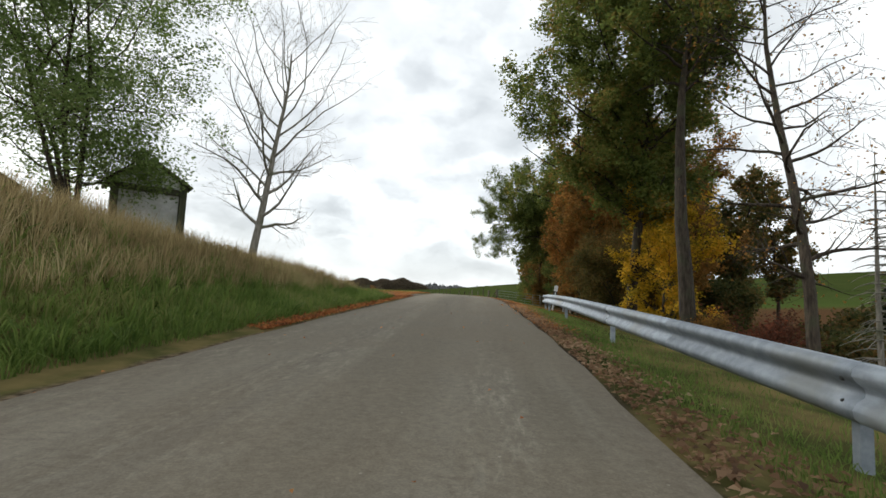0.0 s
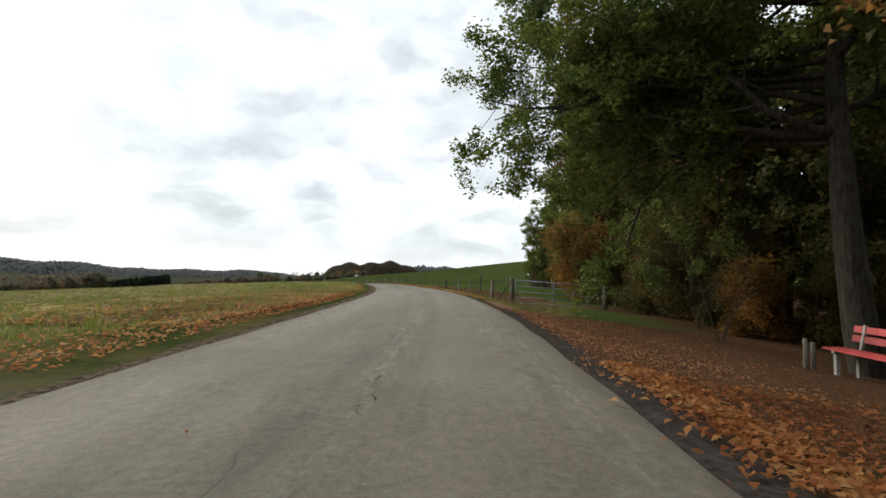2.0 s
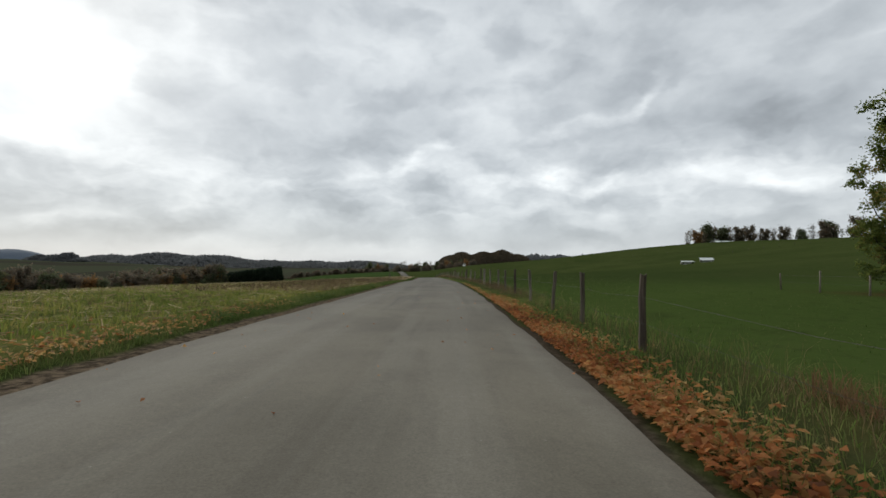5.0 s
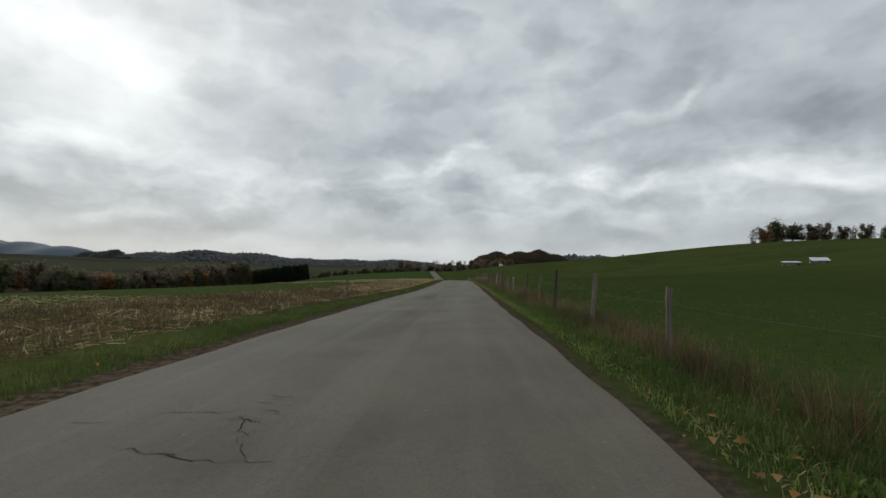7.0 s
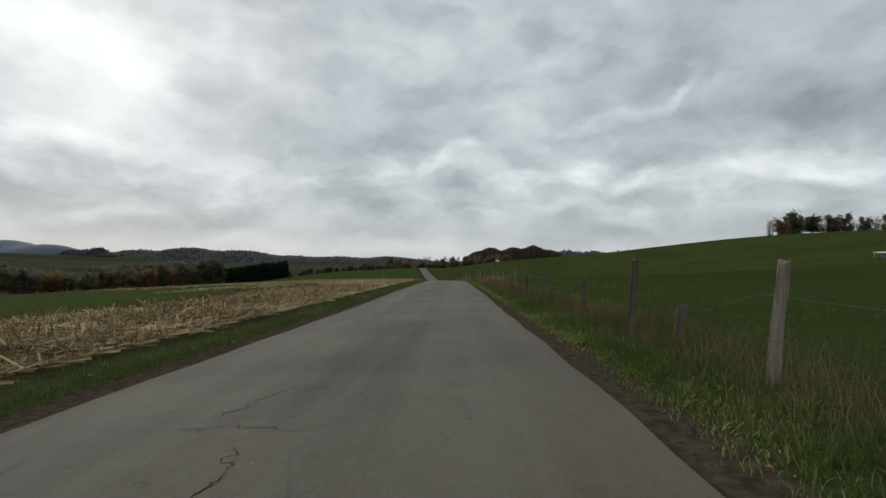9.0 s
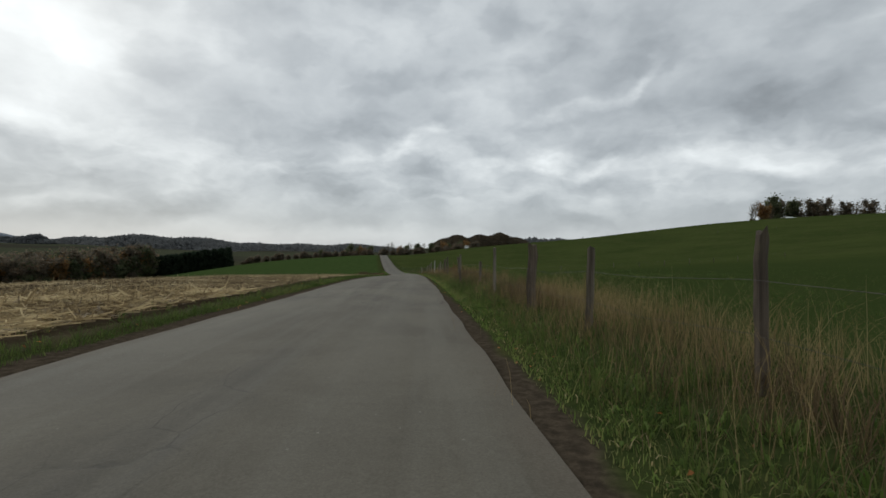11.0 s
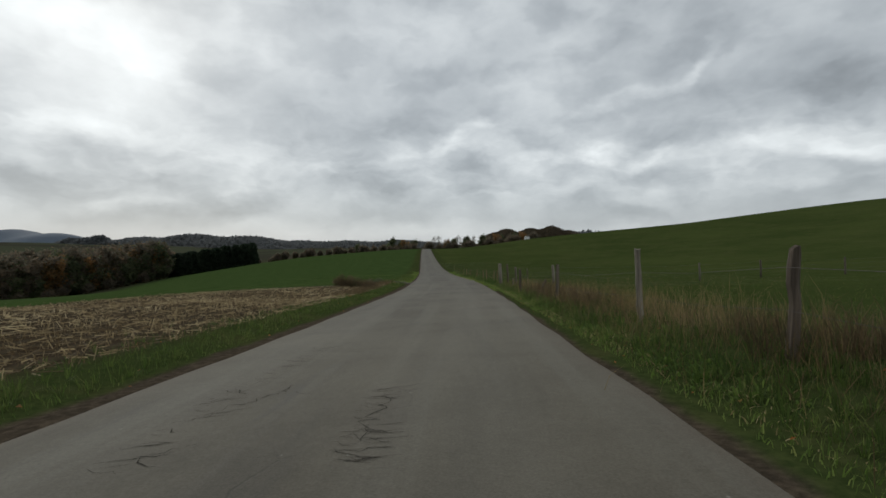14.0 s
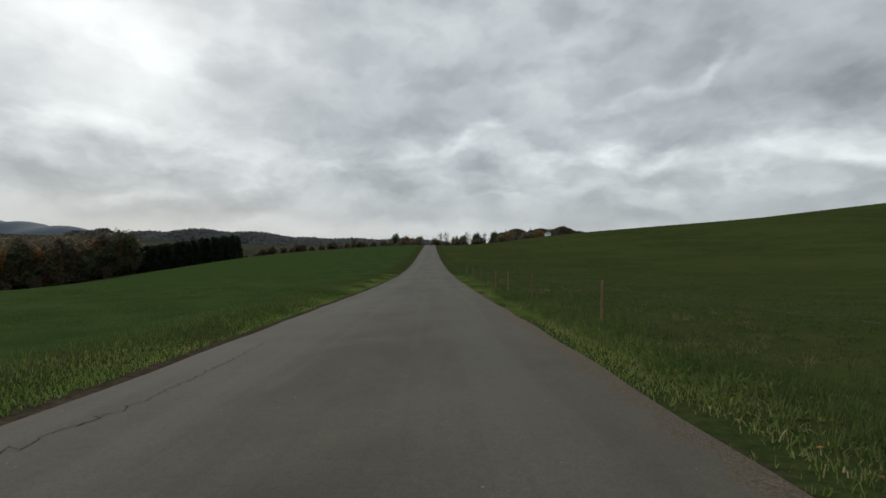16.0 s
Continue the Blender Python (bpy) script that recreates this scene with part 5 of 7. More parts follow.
def build_pole():
    x, y, z = beside(39.6, 8.9)
    top = empty("wooden_pole", (x, y, z), "tall grey wooden pole behind the barrier", "pole")
    bm = bmesh.new()
    tube(bm, [(0, 0, -0.3), (0.02, 0, 3.5), (0.0, 0.02, 6.2)], [0.10, 0.09, 0.08], 12)
    part("shaft", bm, M_BARK, top)
    bm = bmesh.new()
    tube(bm, [(-0.09, -0.06, 0.1), (-0.08, -0.06, 6.0)], 0.011, 6)
    part("cable_pipe", bm, M_CONC, top, "thin pale cable pipe")


build_pole()


def build_bench():
    x, y, z = beside(45.4, 10.2)
    top = empty("park_bench", (x, y, z), "red slatted bench on grey feet among fallen leaves", "bench", turn=-16)
    top.matrix_world = top.matrix_world @ Matrix.Scale(1.35, 4)
    W = 1.9
    for k in range(3):
        bm = bmesh.new()
        box(bm, (0.115, W, 0.035), (-0.26 + 0.135 * k, 0, 0.44), bevel=0.006)
        part("seat_slat", bm, M_RED, top)
    for k in range(2):
        bm = bmesh.new()
        box(bm, (0.03, W, 0.12), (0.21 + 0.035 * k, 0, 0.62 + 0.16 * k), (0, 12, 0), bevel=0.006)
        part("back_slat", bm, M_RED, top)
    for sy in (-0.7, 0.7):
        bm = bmesh.new()
        box(bm, (0.46, 0.07, 0.05), (-0.08, sy, 0.40), bevel=0.008)
        box(bm, (0.07, 0.07, 0.46), (-0.24, sy, 0.19), bevel=0.008)
        box(bm, (0.07, 0.07, 0.46), (0.12, sy, 0.19), bevel=0.008)
        box(bm, (0.05, 0.06, 0.50), (0.20, sy, 0.62), (0, 12, 0), bevel=0.008)
        part("frame", bm, M_CONC, top)


build_bench()


def build_stub():
    x, y, z = beside(47.0, 9.75)
    top = empty("wayside_stub", (x, y, z), "pair of short grey wooden stubs beside the bench", "post")
    for dx, h in ((0.0, 0.72), (0.22, 0.62)):
        bm = bmesh.new()
        tube(bm, [(dx, 0, -0.2), (dx + 0.01, 0, h * 0.6), (dx, 0.01, h)], [0.06, 0.058, 0.055], 9)
        part("stub", bm, M_WOOD_PALE, top)


build_stub()


# ---- field gate ----
def build_gate():
    a, b = Vector(beside(62.7, 5.42)), Vector(beside(64.4, 11.75))
    top = empty("field_gate", tuple(a), "galvanised tube field gate between wooden posts", "gate")
    inv = top.matrix_world.inverted()
    rng = random.Random(5)
    for p, r, h in ((a, 0.13, 1.58), (b, 0.12, 1.55)):
        bm = bmesh.new()
        q = inv @ p
        tube(bm, [q + Vector((0, 0, -0.3)), q + Vector((0.01, 0, h * 0.5)), q + Vector((0, 0.015, h - 0.03)), q + Vector((0, 0.015, h))], [r, r * 0.98, r * 0.95, r * 0.8], 12)
        part("gate_post", bm, M_WOOD_DARK if r > 0.14 else M_WOOD, top)
    # slanting brace on the road side of the hanging post
    bm = bmesh.new()
    c = inv @ Vector(beside(65.2, 5.0))
    q = inv @ a
    tube(bm, [q + Vector((0, 0.08, 1.4)), (q + Vector((0, 0, 1.4))).lerp(c, 0.5) + Vector((0, 0, 0.02)), c + Vector((0, 0, 0.05))], [0.05, 0.055, 0.05], 9)
    part("brace", bm, M_WOOD, top)
    d = (b - a)
    n = Vector((d.x, d.y, 0)).normalized()
    p0, p1 = a + n * 0.22, b - n * 0.2
    z0 = [0.12, 0.44, 0.76, 1.08, 1.42]
    for h in z0:
        bm = bmesh.new()
        tube(bm, [inv @ (p0 + Vector((0, 0, h))), inv @ (p0.lerp(p1, 0.5) + Vector((0, 0, h + 0.01))), inv @ (p1 + Vector((0, 0, h - 0.02)))], 0.028 if h < 1.3 else 0.034, 7)
        part("bar", bm, M_ZINC, top)
    for f in (0.0, 0.42, 0.82, 1.0):
        bm = bmesh.new()
        q = p0.lerp(p1, f)
        tube(bm, [inv @ (q + Vector((0, 0, 0.08))), inv @ (q + Vector((0, 0, 1.40)))], 0.028, 7)
        part("upright", bm, M_ZINC, top)
    # low bracing rails seen through the gate
    for f, lean in ((0.62, 0.25), (0.9, -0.2)):
        bm = bmesh.new()
        q = p0.lerp(p1, f)
        tube(bm, [inv @ (q + Vector((0, 0, 0.3))), inv @ (q + n * lean + Vector((0, 0, 1.1)))], 0.02, 6)
        part("strut", bm, M_ZINC, top)


build_gate()

# ---- pasture fence: split posts of many shapes, strands of wire ----
# along, aside, shape, height
POSTS_WOOD = [(66.5, 5.0, 6, 1.38), (68.8, 4.65, 8, 1.68), (71.6, 4.4, 4, 1.2), (76.1, 4.42, 9, 1.34), (80.7, 4.7, 10, 1.05), (83.8, 4.7, 5, 1.02), (86.9, 4.3, 10, 1.2), (94.5, 4.3, 3, 1.2), (98.4, 4.4, 0, 1.2),
              (102.2, 4.5, 2, 1.2), (106.3, 4.55, 1, 1.25), (110.4, 4.6, 3, 1.25), (114.0, 4.6, 0, 1.2), (117.2, 4.6, 4, 1.25), (120.8, 4.5, 1, 1.25)]
POSTS_MIDDLE = [(124.6, 4.46, 11, 1.32), (127.8, 4.44, 12, 1.36), (132.0, 4.4, 4, 1.08), (136.4, 4.4, 10, 1.25), (140.9, 4.39, 3, 1.32), (146.0, 4.65, 2, 1.1), (148.3, 4.33, 12, 1.2), (152.4, 4.18, 4, 0.95), (156.3, 4.17, 4, 0.95),
                (160.9, 4.16, 13, 1.29), (166.4, 4.39, 1, 1.12), (169.5, 4.16, 10, 1.15), (172.1, 4.5, 5, 0.55), (172.9, 4.07, 8, 1.28), (176.8, 4.3, 3, 0.88), (182.8, 4.4, 0, 1.03), (187.2, 4.45, 3, 0.9), (191.0, 4.4, 1, 1.15)]
POSTS_DIP = [(195.2, 4.4, 0, 1.2), (199.4, 4.5, 4, 1.2), (203.6, 4.5, 2, 1.2), (207.4, 4.5, 1, 1.2), (211.2, 4.4, 3, 1.2), (214.6, 4.3, 0, 1.2), (217.7, 4.14, 13, 1.34), (222.3, 4.11, 4, 1.37), (227.3, 4.3, 0, 0.82), (230.8, 3.9, 14, 1.22),
             (236.2, 4.35, 1, 1.3), (237.9, 4.42, 3, 1.05), (244.2, 4.13, 8, 1.36), (249.1, 4.27, 13, 1.17), (253.1, 4.2, 10, 0.88), (256.5, 4.2, 3, 0.95), (259.1, 4.4, 10, 1.28)]
POSTS_LAST = [(262.0, 4.05, 15, 1.5), (264.7, 3.9, 7, 1.08), (269.9, 4.1, 1, 1.45), (273.7, 3.98, 0, 1.24), (277.6, 4.1, 10, 1.12), (280.4, 4.15, 3, 1.05), (284.2, 4.12, 4, 1.28), (291.2, 4.05, 8, 1.12), (295.2, 4.1, 7, 0.56),
              (298.0, 3.75, 3, 1.0), (303.3, 3.95, 2, 0.5)]
POSTS = POSTS_WOOD + POSTS_MIDDLE + POSTS_DIP + POSTS_LAST


# half width, half depth, sides, material, lean, waviness, raggedness of the top
POST_SHAPES = [(0.062, 0.055, 7, M_WOOD, 0.0, 0.006, 0.018), (0.068, 0.058, 6, M_WOOD_PALE, 0.0, 0.006, 0.018), (0.058, 0.05, 7, M_WOOD, 0.09, 0.01, 0.02), (0.062, 0.055, 7, M_WOOD_DARK, 0.0, 0.008, 0.03),
               (0.06, 0.055, 6, M_WOOD_PALE, 0.03, 0.006, 0.02), (0.09, 0.07, 8, M_WOOD_DARK, 0.05, 0.01, 0.06), (0.10, 0.085, 4, M_WOOD_PALE, 0.0, 0.003, 0.006), (0.06, 0.05, 7, M_WOOD_DARK, 0.30, 0.012, 0.02),
               (0.062, 0.05, 6, M_WOOD, 0.02, 0.008, 0.012), (0.062, 0.062, 4, M_WOOD_PALE, 0.0, 0.003, 0.004), (0.066, 0.05, 5, M_WOOD_PALE, 0.14, 0.008, 0.02), (0.095, 0.08, 6, M_WOOD_PALE, 0.0, 0.005, 0.01),
               (0.06, 0.055, 7, M_WOOD_DARK, 0.13, 0.014, 0.03), (0.092, 0.085, 9, M_WOOD_DARK, 0.04, 0.014, 0.045), (0.07, 0.06, 7, M_WOOD, -0.22, 0.008, 0.012), (0.058, 0.058, 4, M_CONC, 0.0, 0.0, 0.0)]


def post_mesh(kind, seed, h):
    """Old fence posts: squared, split, thick, thin, stub, concrete, leaning, bent."""
    rng = np.random.default_rng(seed)
    rx, ry, sides, mat, lean, wave, jag = POST_SHAPES[kind]
    bm = bmesh.new()
    n, rings = 9, []
    sway = np.cumsum(rng.normal(0, wave, (n, 2)), axis=0)
    knob = 1 + rng.normal(0, 0.09 if sides > 4 else 0.0, sides)
    for i in range(n):
        f = i / (n - 1)
        z = -0.35 + (h + 0.35) * f
        bend = lean * max(0, f - 0.35) * 1.6 if kind == 7 else lean * f
        swell = (1 - 0.10 * f) * (1 + (rng.normal(0, 0.05) if sides > 4 else 0.0))
        ring = []
        for k in range(sides):
            a = 2 * math.pi * (k + 0.5) / sides
            c, s = math.cos(a), math.sin(a)
            if sides == 4:
                c, s = c * 1.414, s * 1.414
            rr = swell * knob[k] * (1 + (rng.normal(0, 0.03) if sides > 4 else 0.0))
            ring.append(bm.verts.new((c * rx * rr + bend + sway[i, 0], s * ry * rr + sway[i, 1], z + (rng.normal(0, jag) if i == n - 1 else 0))))
        rings.append(ring)
    for lo, hi in zip(rings, rings[1:]):
        for k in range(sides):
            bm.faces.new((lo[k], lo[(k + 1) % sides], hi[(k + 1) % sides], hi[k]))
    tip = sum((v.co for v in rings[-1]), Vector()) / sides
    c = bm.verts.new(tip + Vector((0, 0, 0.004 - 0.5 * jag)))
    for k in range(sides):
        bm.faces.new((rings[-1][k], rings[-1][(k + 1) % sides], c))
    me = bpy.data.meshes.new("post")
    bm.to_mesh(me)
    bm.free()
    me.materials.append(mat)
    return me


def build_fence():
    top = empty("pasture_fence", beside(150, 4.3), "old pasture fence of uneven wooden posts and slack wire", "fence")
    inv = top.matrix_world.inverted()
    rng = random.Random(8)
    tops = []
    for i, (s, lat, k, h) in enumerate(POSTS):
        me = post_mesh(k, 40 + i, h)
        x, y, z = beside(s, lat)
        ob = part("post", me, None, top)
        ob.matrix_basis = inv @ pose(x, y, z, rng.gauss(0, 1.5), rng.gauss(0, 1.0), rng.gauss(4, 8))
        tops.append((Vector((x, y, z)), h))
    for hh in (0.45, 0.86):
        bm = bmesh.new()
        line = []
        for (p, h), (q, h2) in zip(tops, tops[1:]):
            a, b = p + Vector((-0.06, 0, min(hh, h - 0.08))), q + Vector((-0.06, 0, min(hh, h2 - 0.08)))
            line += [inv @ a, inv @ (a.lerp(b, 0.5) - Vector((0, 0, 0.03 + 0.05 * rng.random())))]
        tube(bm, line, 0.0024, 3, cap=False)
        part("wire", bm, M_WIRE, top)


build_fence()


def build_corner():
    """Strainer group where the fence turns up the meadow."""
    top = empty("corner_fence", beside(307, 3.7), "stout strainer posts and fence turning up the meadow", "fence")
    inv = top.matrix_world.inverted()
    spots = [(307.6, 3.75, 0.115, 1.4, M_WOOD_PALE), (308.6, 4.35, 0.065, 1.35, M_WOOD_DARK), (306.4, 4.6, 0.065, 1.14, M_WOOD), (306.8, 5.39, 0.03, 1.0, M_WOOD), (306.6, 7.0, 0.09, 1.22, M_WOOD_PALE), (307.2, 12.5, 0.06, 1.2, M_WOOD), (309, 17.5, 0.06, 1.2, M_WOOD_PALE)]
    spots += [(309.5 + 0.2 * i, 22 + 6 * i, 0.06, 1.2, M_WOOD) for i in range(12)]
    ends = []
    for s, lat, r, h, mat in spots:
        x, y, z = beside(s, lat)
        bm = bmesh.new()
        tube(bm, [(0, 0, -0.3), (0.01, 0, h * 0.5), (0, 0, h - 0.02), (0, 0, h)], [r, r * 0.97, r * 0.95, r * 0.8], 11)
        ob = part("post", bm, mat, top)
        ob.matrix_basis = inv @ pose(x, y, z, 2, -2, 0)
        ends.append((Vector((x, y, z)), h))
        if r > 0.1:
            for hh in (0.35, 0.72, 1.08):
                bm = bmesh.new()
                pts = [(math.cos(a) * (r + 0.004), math.sin(a) * (r + 0.004), hh) for a in np.linspace(0, 6.283, 13)]
                tube(bm, pts, 0.006, 4, cap=False)
                w = part("wire_loop", bm, M_BLACK, top)
                w.matrix_basis = inv @ pose(x, y, z)
    for hh in (0.4, 0.75, 1.05):
        bm = bmesh.new()
        tube(bm, [inv @ (p + Vector((0, 0, hh))) for p, h in ends], 0.0032, 3, cap=False)
        part("wire", bm, M_WIRE, top)


build_corner()


def build_ridge_fence():
    """Stakes along the crest of the meadow, where it meets the sky."""
    top = empty("ridge_fence", (210.0, 470.0, gz(210.0, 470.0)), "far line of thin stakes along the meadow's crest", "fence")
    inv = top.matrix_world.inverted()
    ys = np.arange(380.0, 700.0, 10.0)
    for i in range(26):
        x = 150.0 + 9.0 * i
        rise = (ground(np.full(len(ys), x), ys) + 4.0) / np.hypot(x, ys - 322.0)
        y = float(ys[int(np.argmax(rise))])
        bm = bmesh.new()
        tube(bm, [(0, 0, -0.3), (0.02 * math.sin(i), 0, 1.7)], [0.08, 0.07], 5)
        part("stake", bm, M_WOOD_DARK, top).matrix_basis = inv @ pose(x, y, gz(x, y) - 0.05)


build_ridge_fence()


def build_electric():
    top = empty("electric_fence", beside(330, 4.1), "thin reddish stakes with black insulators and one wire", "fence")
    inv = top.matrix_world.inverted()
    stakes = [(310.9, 3.85), (315.5, 4.15), (319.3, 3.95), (324.5, 4.2), (333.2, 4.45), (340.2, 4.3), (346, 4.3), (350, 4.2), (358, 4.2), (366, 4.3), (375, 4.4)]
    ends = []
    for i, (s, lat) in enumerate(stakes):
        x, y, z = beside(s, lat)
        bm = bmesh.new()
        box(bm, (0.05, 0.04, 1.25), (0, 0, 0.33), bevel=0.006)
        ob = part("stake", bm, M_WOOD_RED, top)
        m = inv @ pose(x, y, z, 2 * math.sin(i * 2.1), 2 * math.cos(i * 1.3), 12 * i)
        ob.matrix_basis = m
        for hh in (0.36, 0.80):
            bm = bmesh.new()
            bmesh.ops.create_cone(bm, cap_ends=True, segments=8, radius1=0.028, radius2=0.02, depth=0.07)
            ins = part("insulator", bm, M_BLACK, ob)
            ins.matrix_basis = pose(0.045, 0, hh, 0, 90, 0)
        ends.append(Vector((x, y, z)))
    for hh in (0.36, 0.80):
        bm = bmesh.new()
        line = []
        for p, q in zip(ends, ends[1:]):
            a, b = p + Vector((0.06, 0, hh)), q + Vector((0.06, 0, hh))
            line += [inv @ a, inv @ (a.lerp(b, 0.5) - Vector((0, 0, 0.04)))]
        tube(bm, line, 0.0018, 3, cap=False)
        part("wire", bm, M_WIRE, top)


build_electric()


def build_wood_fence():
    """Low old fence along the foot of the wood."""
    top = empty("wood_fence", beside(80, 16), "row of thin grey posts along the foot of the wood", "fence")
    inv = top.matrix_world.inverted()
    ends = []
    for i in range(16):
        s, lat = 66 + 3.4 * i, 13.2 + 5.0 * min(1, i / 6) + 0.28 * i
        x, y, z = beside(s, lat)
        bm = bmesh.new()
        h = 1.05 + 0.15 * math.sin(i * 1.9)
        tube(bm, [(0, 0, -0.2), (0.02 * math.sin(i), 0, h)], [0.05, 0.042], 7)
        ob = part("post", bm, M_WOOD_PALE if i % 3 else M_WOOD, top)
        ob.matrix_basis = inv @ pose(x, y, z, 3 * math.sin(i * 3.1), 3 * math.cos(i * 2.3), 0)
        ends.append(Vector((x, y, z)))
    for hh in (0.5, 0.9):
        bm = bmesh.new()
        tube(bm, [inv @ (p + Vector((0, 0, hh))) for p in ends], 0.0032, 3, cap=False)
        part("wire", bm, M_WIRE, top)


build_wood_fence()


def build_field_post():
    x, y, z = beside(150.4, -4.9)
    top = empty("boundary_post", (x, y, z), "short grey wooden boundary post at the stubble's edge", "post")
    bm = bmesh.new()
    tube(bm, [(0, 0, -0.2), (0.01, 0, 0.5), (0, 0, 0.98), (0, 0, 1.0)], [0.06, 0.058, 0.055, 0.04], 9)
    part("shaft", bm, M_WOOD, top)


build_field_post()


# ---- sheds on the bank ----
def build_shed():
    x, y = -12.7, 33.6
    z = gz(x, y) + 0.1
    top = empty("garden_shed", (x, y, z), "small white-boarded shed with mossy timber frame and gable roof", "shed", turn=28)
    bm = bmesh.new()
    box(bm, (2.8, 3.0, 2.7), (0, 0, 1.35))
    part("wall", bm, M_PLASTER, top)
    top.matrix_world = top.matrix_world @ Matrix.Scale(1.3, 4)
    for sx in (-1.4, 1.4):
        bm = bmesh.new()
        box(bm, (0.32, 0.3, 2.8), (sx, -1.5, 1.4), bevel=0.02)
        part("corner_post", bm, M_DARKWOOD, top)
    bm = bmesh.new()
    box(bm, (3.1, 0.12, 0.3), (0, -1.58, 2.3), bevel=0.02)
    part("beam", bm, M_DARKWOOD, top)
    bm = bmesh.new()
    vs = [bm.verts.new(p) for p in ((-1.4, -1.52, 2.7), (1.4, -1.52, 2.7), (0, -1.52, 3.6), (-1.4, 1.5, 2.7), (1.4, 1.5, 2.7), (0, 1.5, 3.6))]
    for f in ((0, 1, 2), (5, 4, 3), (0, 2, 5, 3), (1, 4, 5, 2), (0, 3, 4, 1)):
        bm.faces.new([vs[i] for i in f])
    part("gable", bm, M_PLASTER, top)
    for sx in (-1, 1):
        bm = bmesh.new()
        box(bm, (2.15, 3.7, 0.12), (sx * 0.86, 0, 3.14), (0, sx * 32.7, 0), bevel=0.01)
        part("roof", bm, M_ROOF, top)


def build_cottage():
    x, y = -25.6, 35.0
    z = gz(x, y) - 0.8
    top = empty("brick_cottage", (x, y, z), "low red brick outhouse with a mossy sagging roof", "house", turn=38)
    bm = bmesh.new()
    box(bm, (6.5, 6.0, 3.2), (0, 0, 1.6))
    part("wall", bm, M_BRICK, top)
    bm = bmesh.new()
    vs = [bm.verts.new(p) for p in ((-3.25, -3.0, 3.2), (3.25, -3.0, 3.2), (0, -3.0, 5.2), (-3.25, 3.0, 3.2), (3.25, 3.0, 3.2), (0, 3.0, 5.2))]
    for f in ((0, 1, 2), (5, 4, 3), (0, 2, 5, 3), (1, 4, 5, 2), (0, 3, 4, 1)):
        bm.faces.new([vs[i] for i in f])
    part("gable", bm, M_DARKWOOD, top, "mossy boarded gable")
    for sx in (-1, 1):
        bm = bmesh.new()
        box(bm, (4.4, 7.0, 0.14), (sx * 1.95, 0, 4.14), (0, sx * 31.6, 0), bevel=0.02)
        part("roof", bm, M_ROOF, top)


build_shed()
build_cottage()


# ---- farm on the ridge, shelters on the meadow ----
def build_barn():
    x, y = 314, 651
    z = gz(x, y) - 0.3
    top = empty("barn", (x, y, z), "long low barn with a pale roof among trees on the ridge", "barn", turn=20)
    bm = bmesh.new()
    box(bm, (26, 10, 4.2), (0, 0, 2.1))
    part("wall", bm, M_DARKWOOD, top)
    for sy in (-1, 1):
        bm = bmesh.new()
        box(bm, (27.5, 6.3, 0.2), (0, sy * 2.9, 5.3), (-sy * 20, 0, 0))
        part("roof", bm, M_SHEET, top)
    bm = bmesh.new()
    box(bm, (9, 8, 5.0), (19, 3, 2.5))
    part("annex", bm, M_PLASTER, top)


def build_shelter(x, y, turn, tilt, label):
    top = empty("feed_shelter", (x, y, gz(x, y) - 0.05), label, "shelter", "shelters on the meadow", turn=turn)
    bm = bmesh.new()
    box(bm, (5.2, 2.6, 0.08), (0, 0, 1.35), (tilt, 0, 0), bevel=0.01)
    part("roof", bm, M_SHEET, top)
    bm = bmesh.new()
    box(bm, (4.8, 0.1, 1.1), (0, 1.05, 0.55))
    part("wall", bm, M_WHITE, top)
    for sx in (-2.3, 2.3):
        bm = bmesh.new()
        box(bm, (0.1, 2.0, 1.0), (sx, 0, 0.5))
        part("side", bm, M_DARKWOOD, top)


def build_hut():
    x, y = 19.2, 622.0
    top = empty("white_hut", (x, y, gz(x, y) - 0.2), "small white hut at the edge of the far trees", "hut", turn=10)
    top.matrix_world = top.matrix_world @ Matrix.Scale(0.7, 4)
    bm = bmesh.new()
    box(bm, (4.4, 3.5, 2.6), (0, 0, 1.3))
    part("wall", bm, M_WHITE, top)
    for sx in (-1, 1):
        bm = bmesh.new()
        box(bm, (2.7, 4.0, 0.12), (sx * 1.15, 0, 3.1), (0, sx * 24, 0))
        part("roof", bm, M_SHEET, top)


build_barn()
build_shelter(118.5, 292.5, -12, 24, "low white feed shelter with a sloping sheet roof on the meadow")
build_shelter(112.5, 297.0, -8, 6, "white feed rack with a flat cover on the meadow")
build_hut()

# ---- far trees ----
far_a = make_tree("far_tree", "broad bare-brown autumn tree in the distance", 51, (M_BARK, M_LEAF_FAR), 1800, 1.1, 0.9, "far trees", height=15, r0=0.3, spread=5.0, base=0.15, limbs=12, twig_len=1.2, sub=3, subsub=1)
far_b = make_tree("far_tree", "dark green rounded tree in the distance", 52, (M_BARK, M_LEAF_FARG), 2000, 1.1, 0.9, "far trees", height=13, r0=0.3, spread=5.2, base=0.08, limbs=13, twig_len=1.2, sub=3, subsub=1)
far_c = make_tree("far_tree", "thin leafless tree in the distance", 53, (M_BARK, M_LEAF_FAR), 500, 0.5, 0.5, "far trees", height=13, r0=0.25, spread=4.0, base=0.2, limbs=14, twig_len=1.4, up=0.7, sub=4, subsub=3)
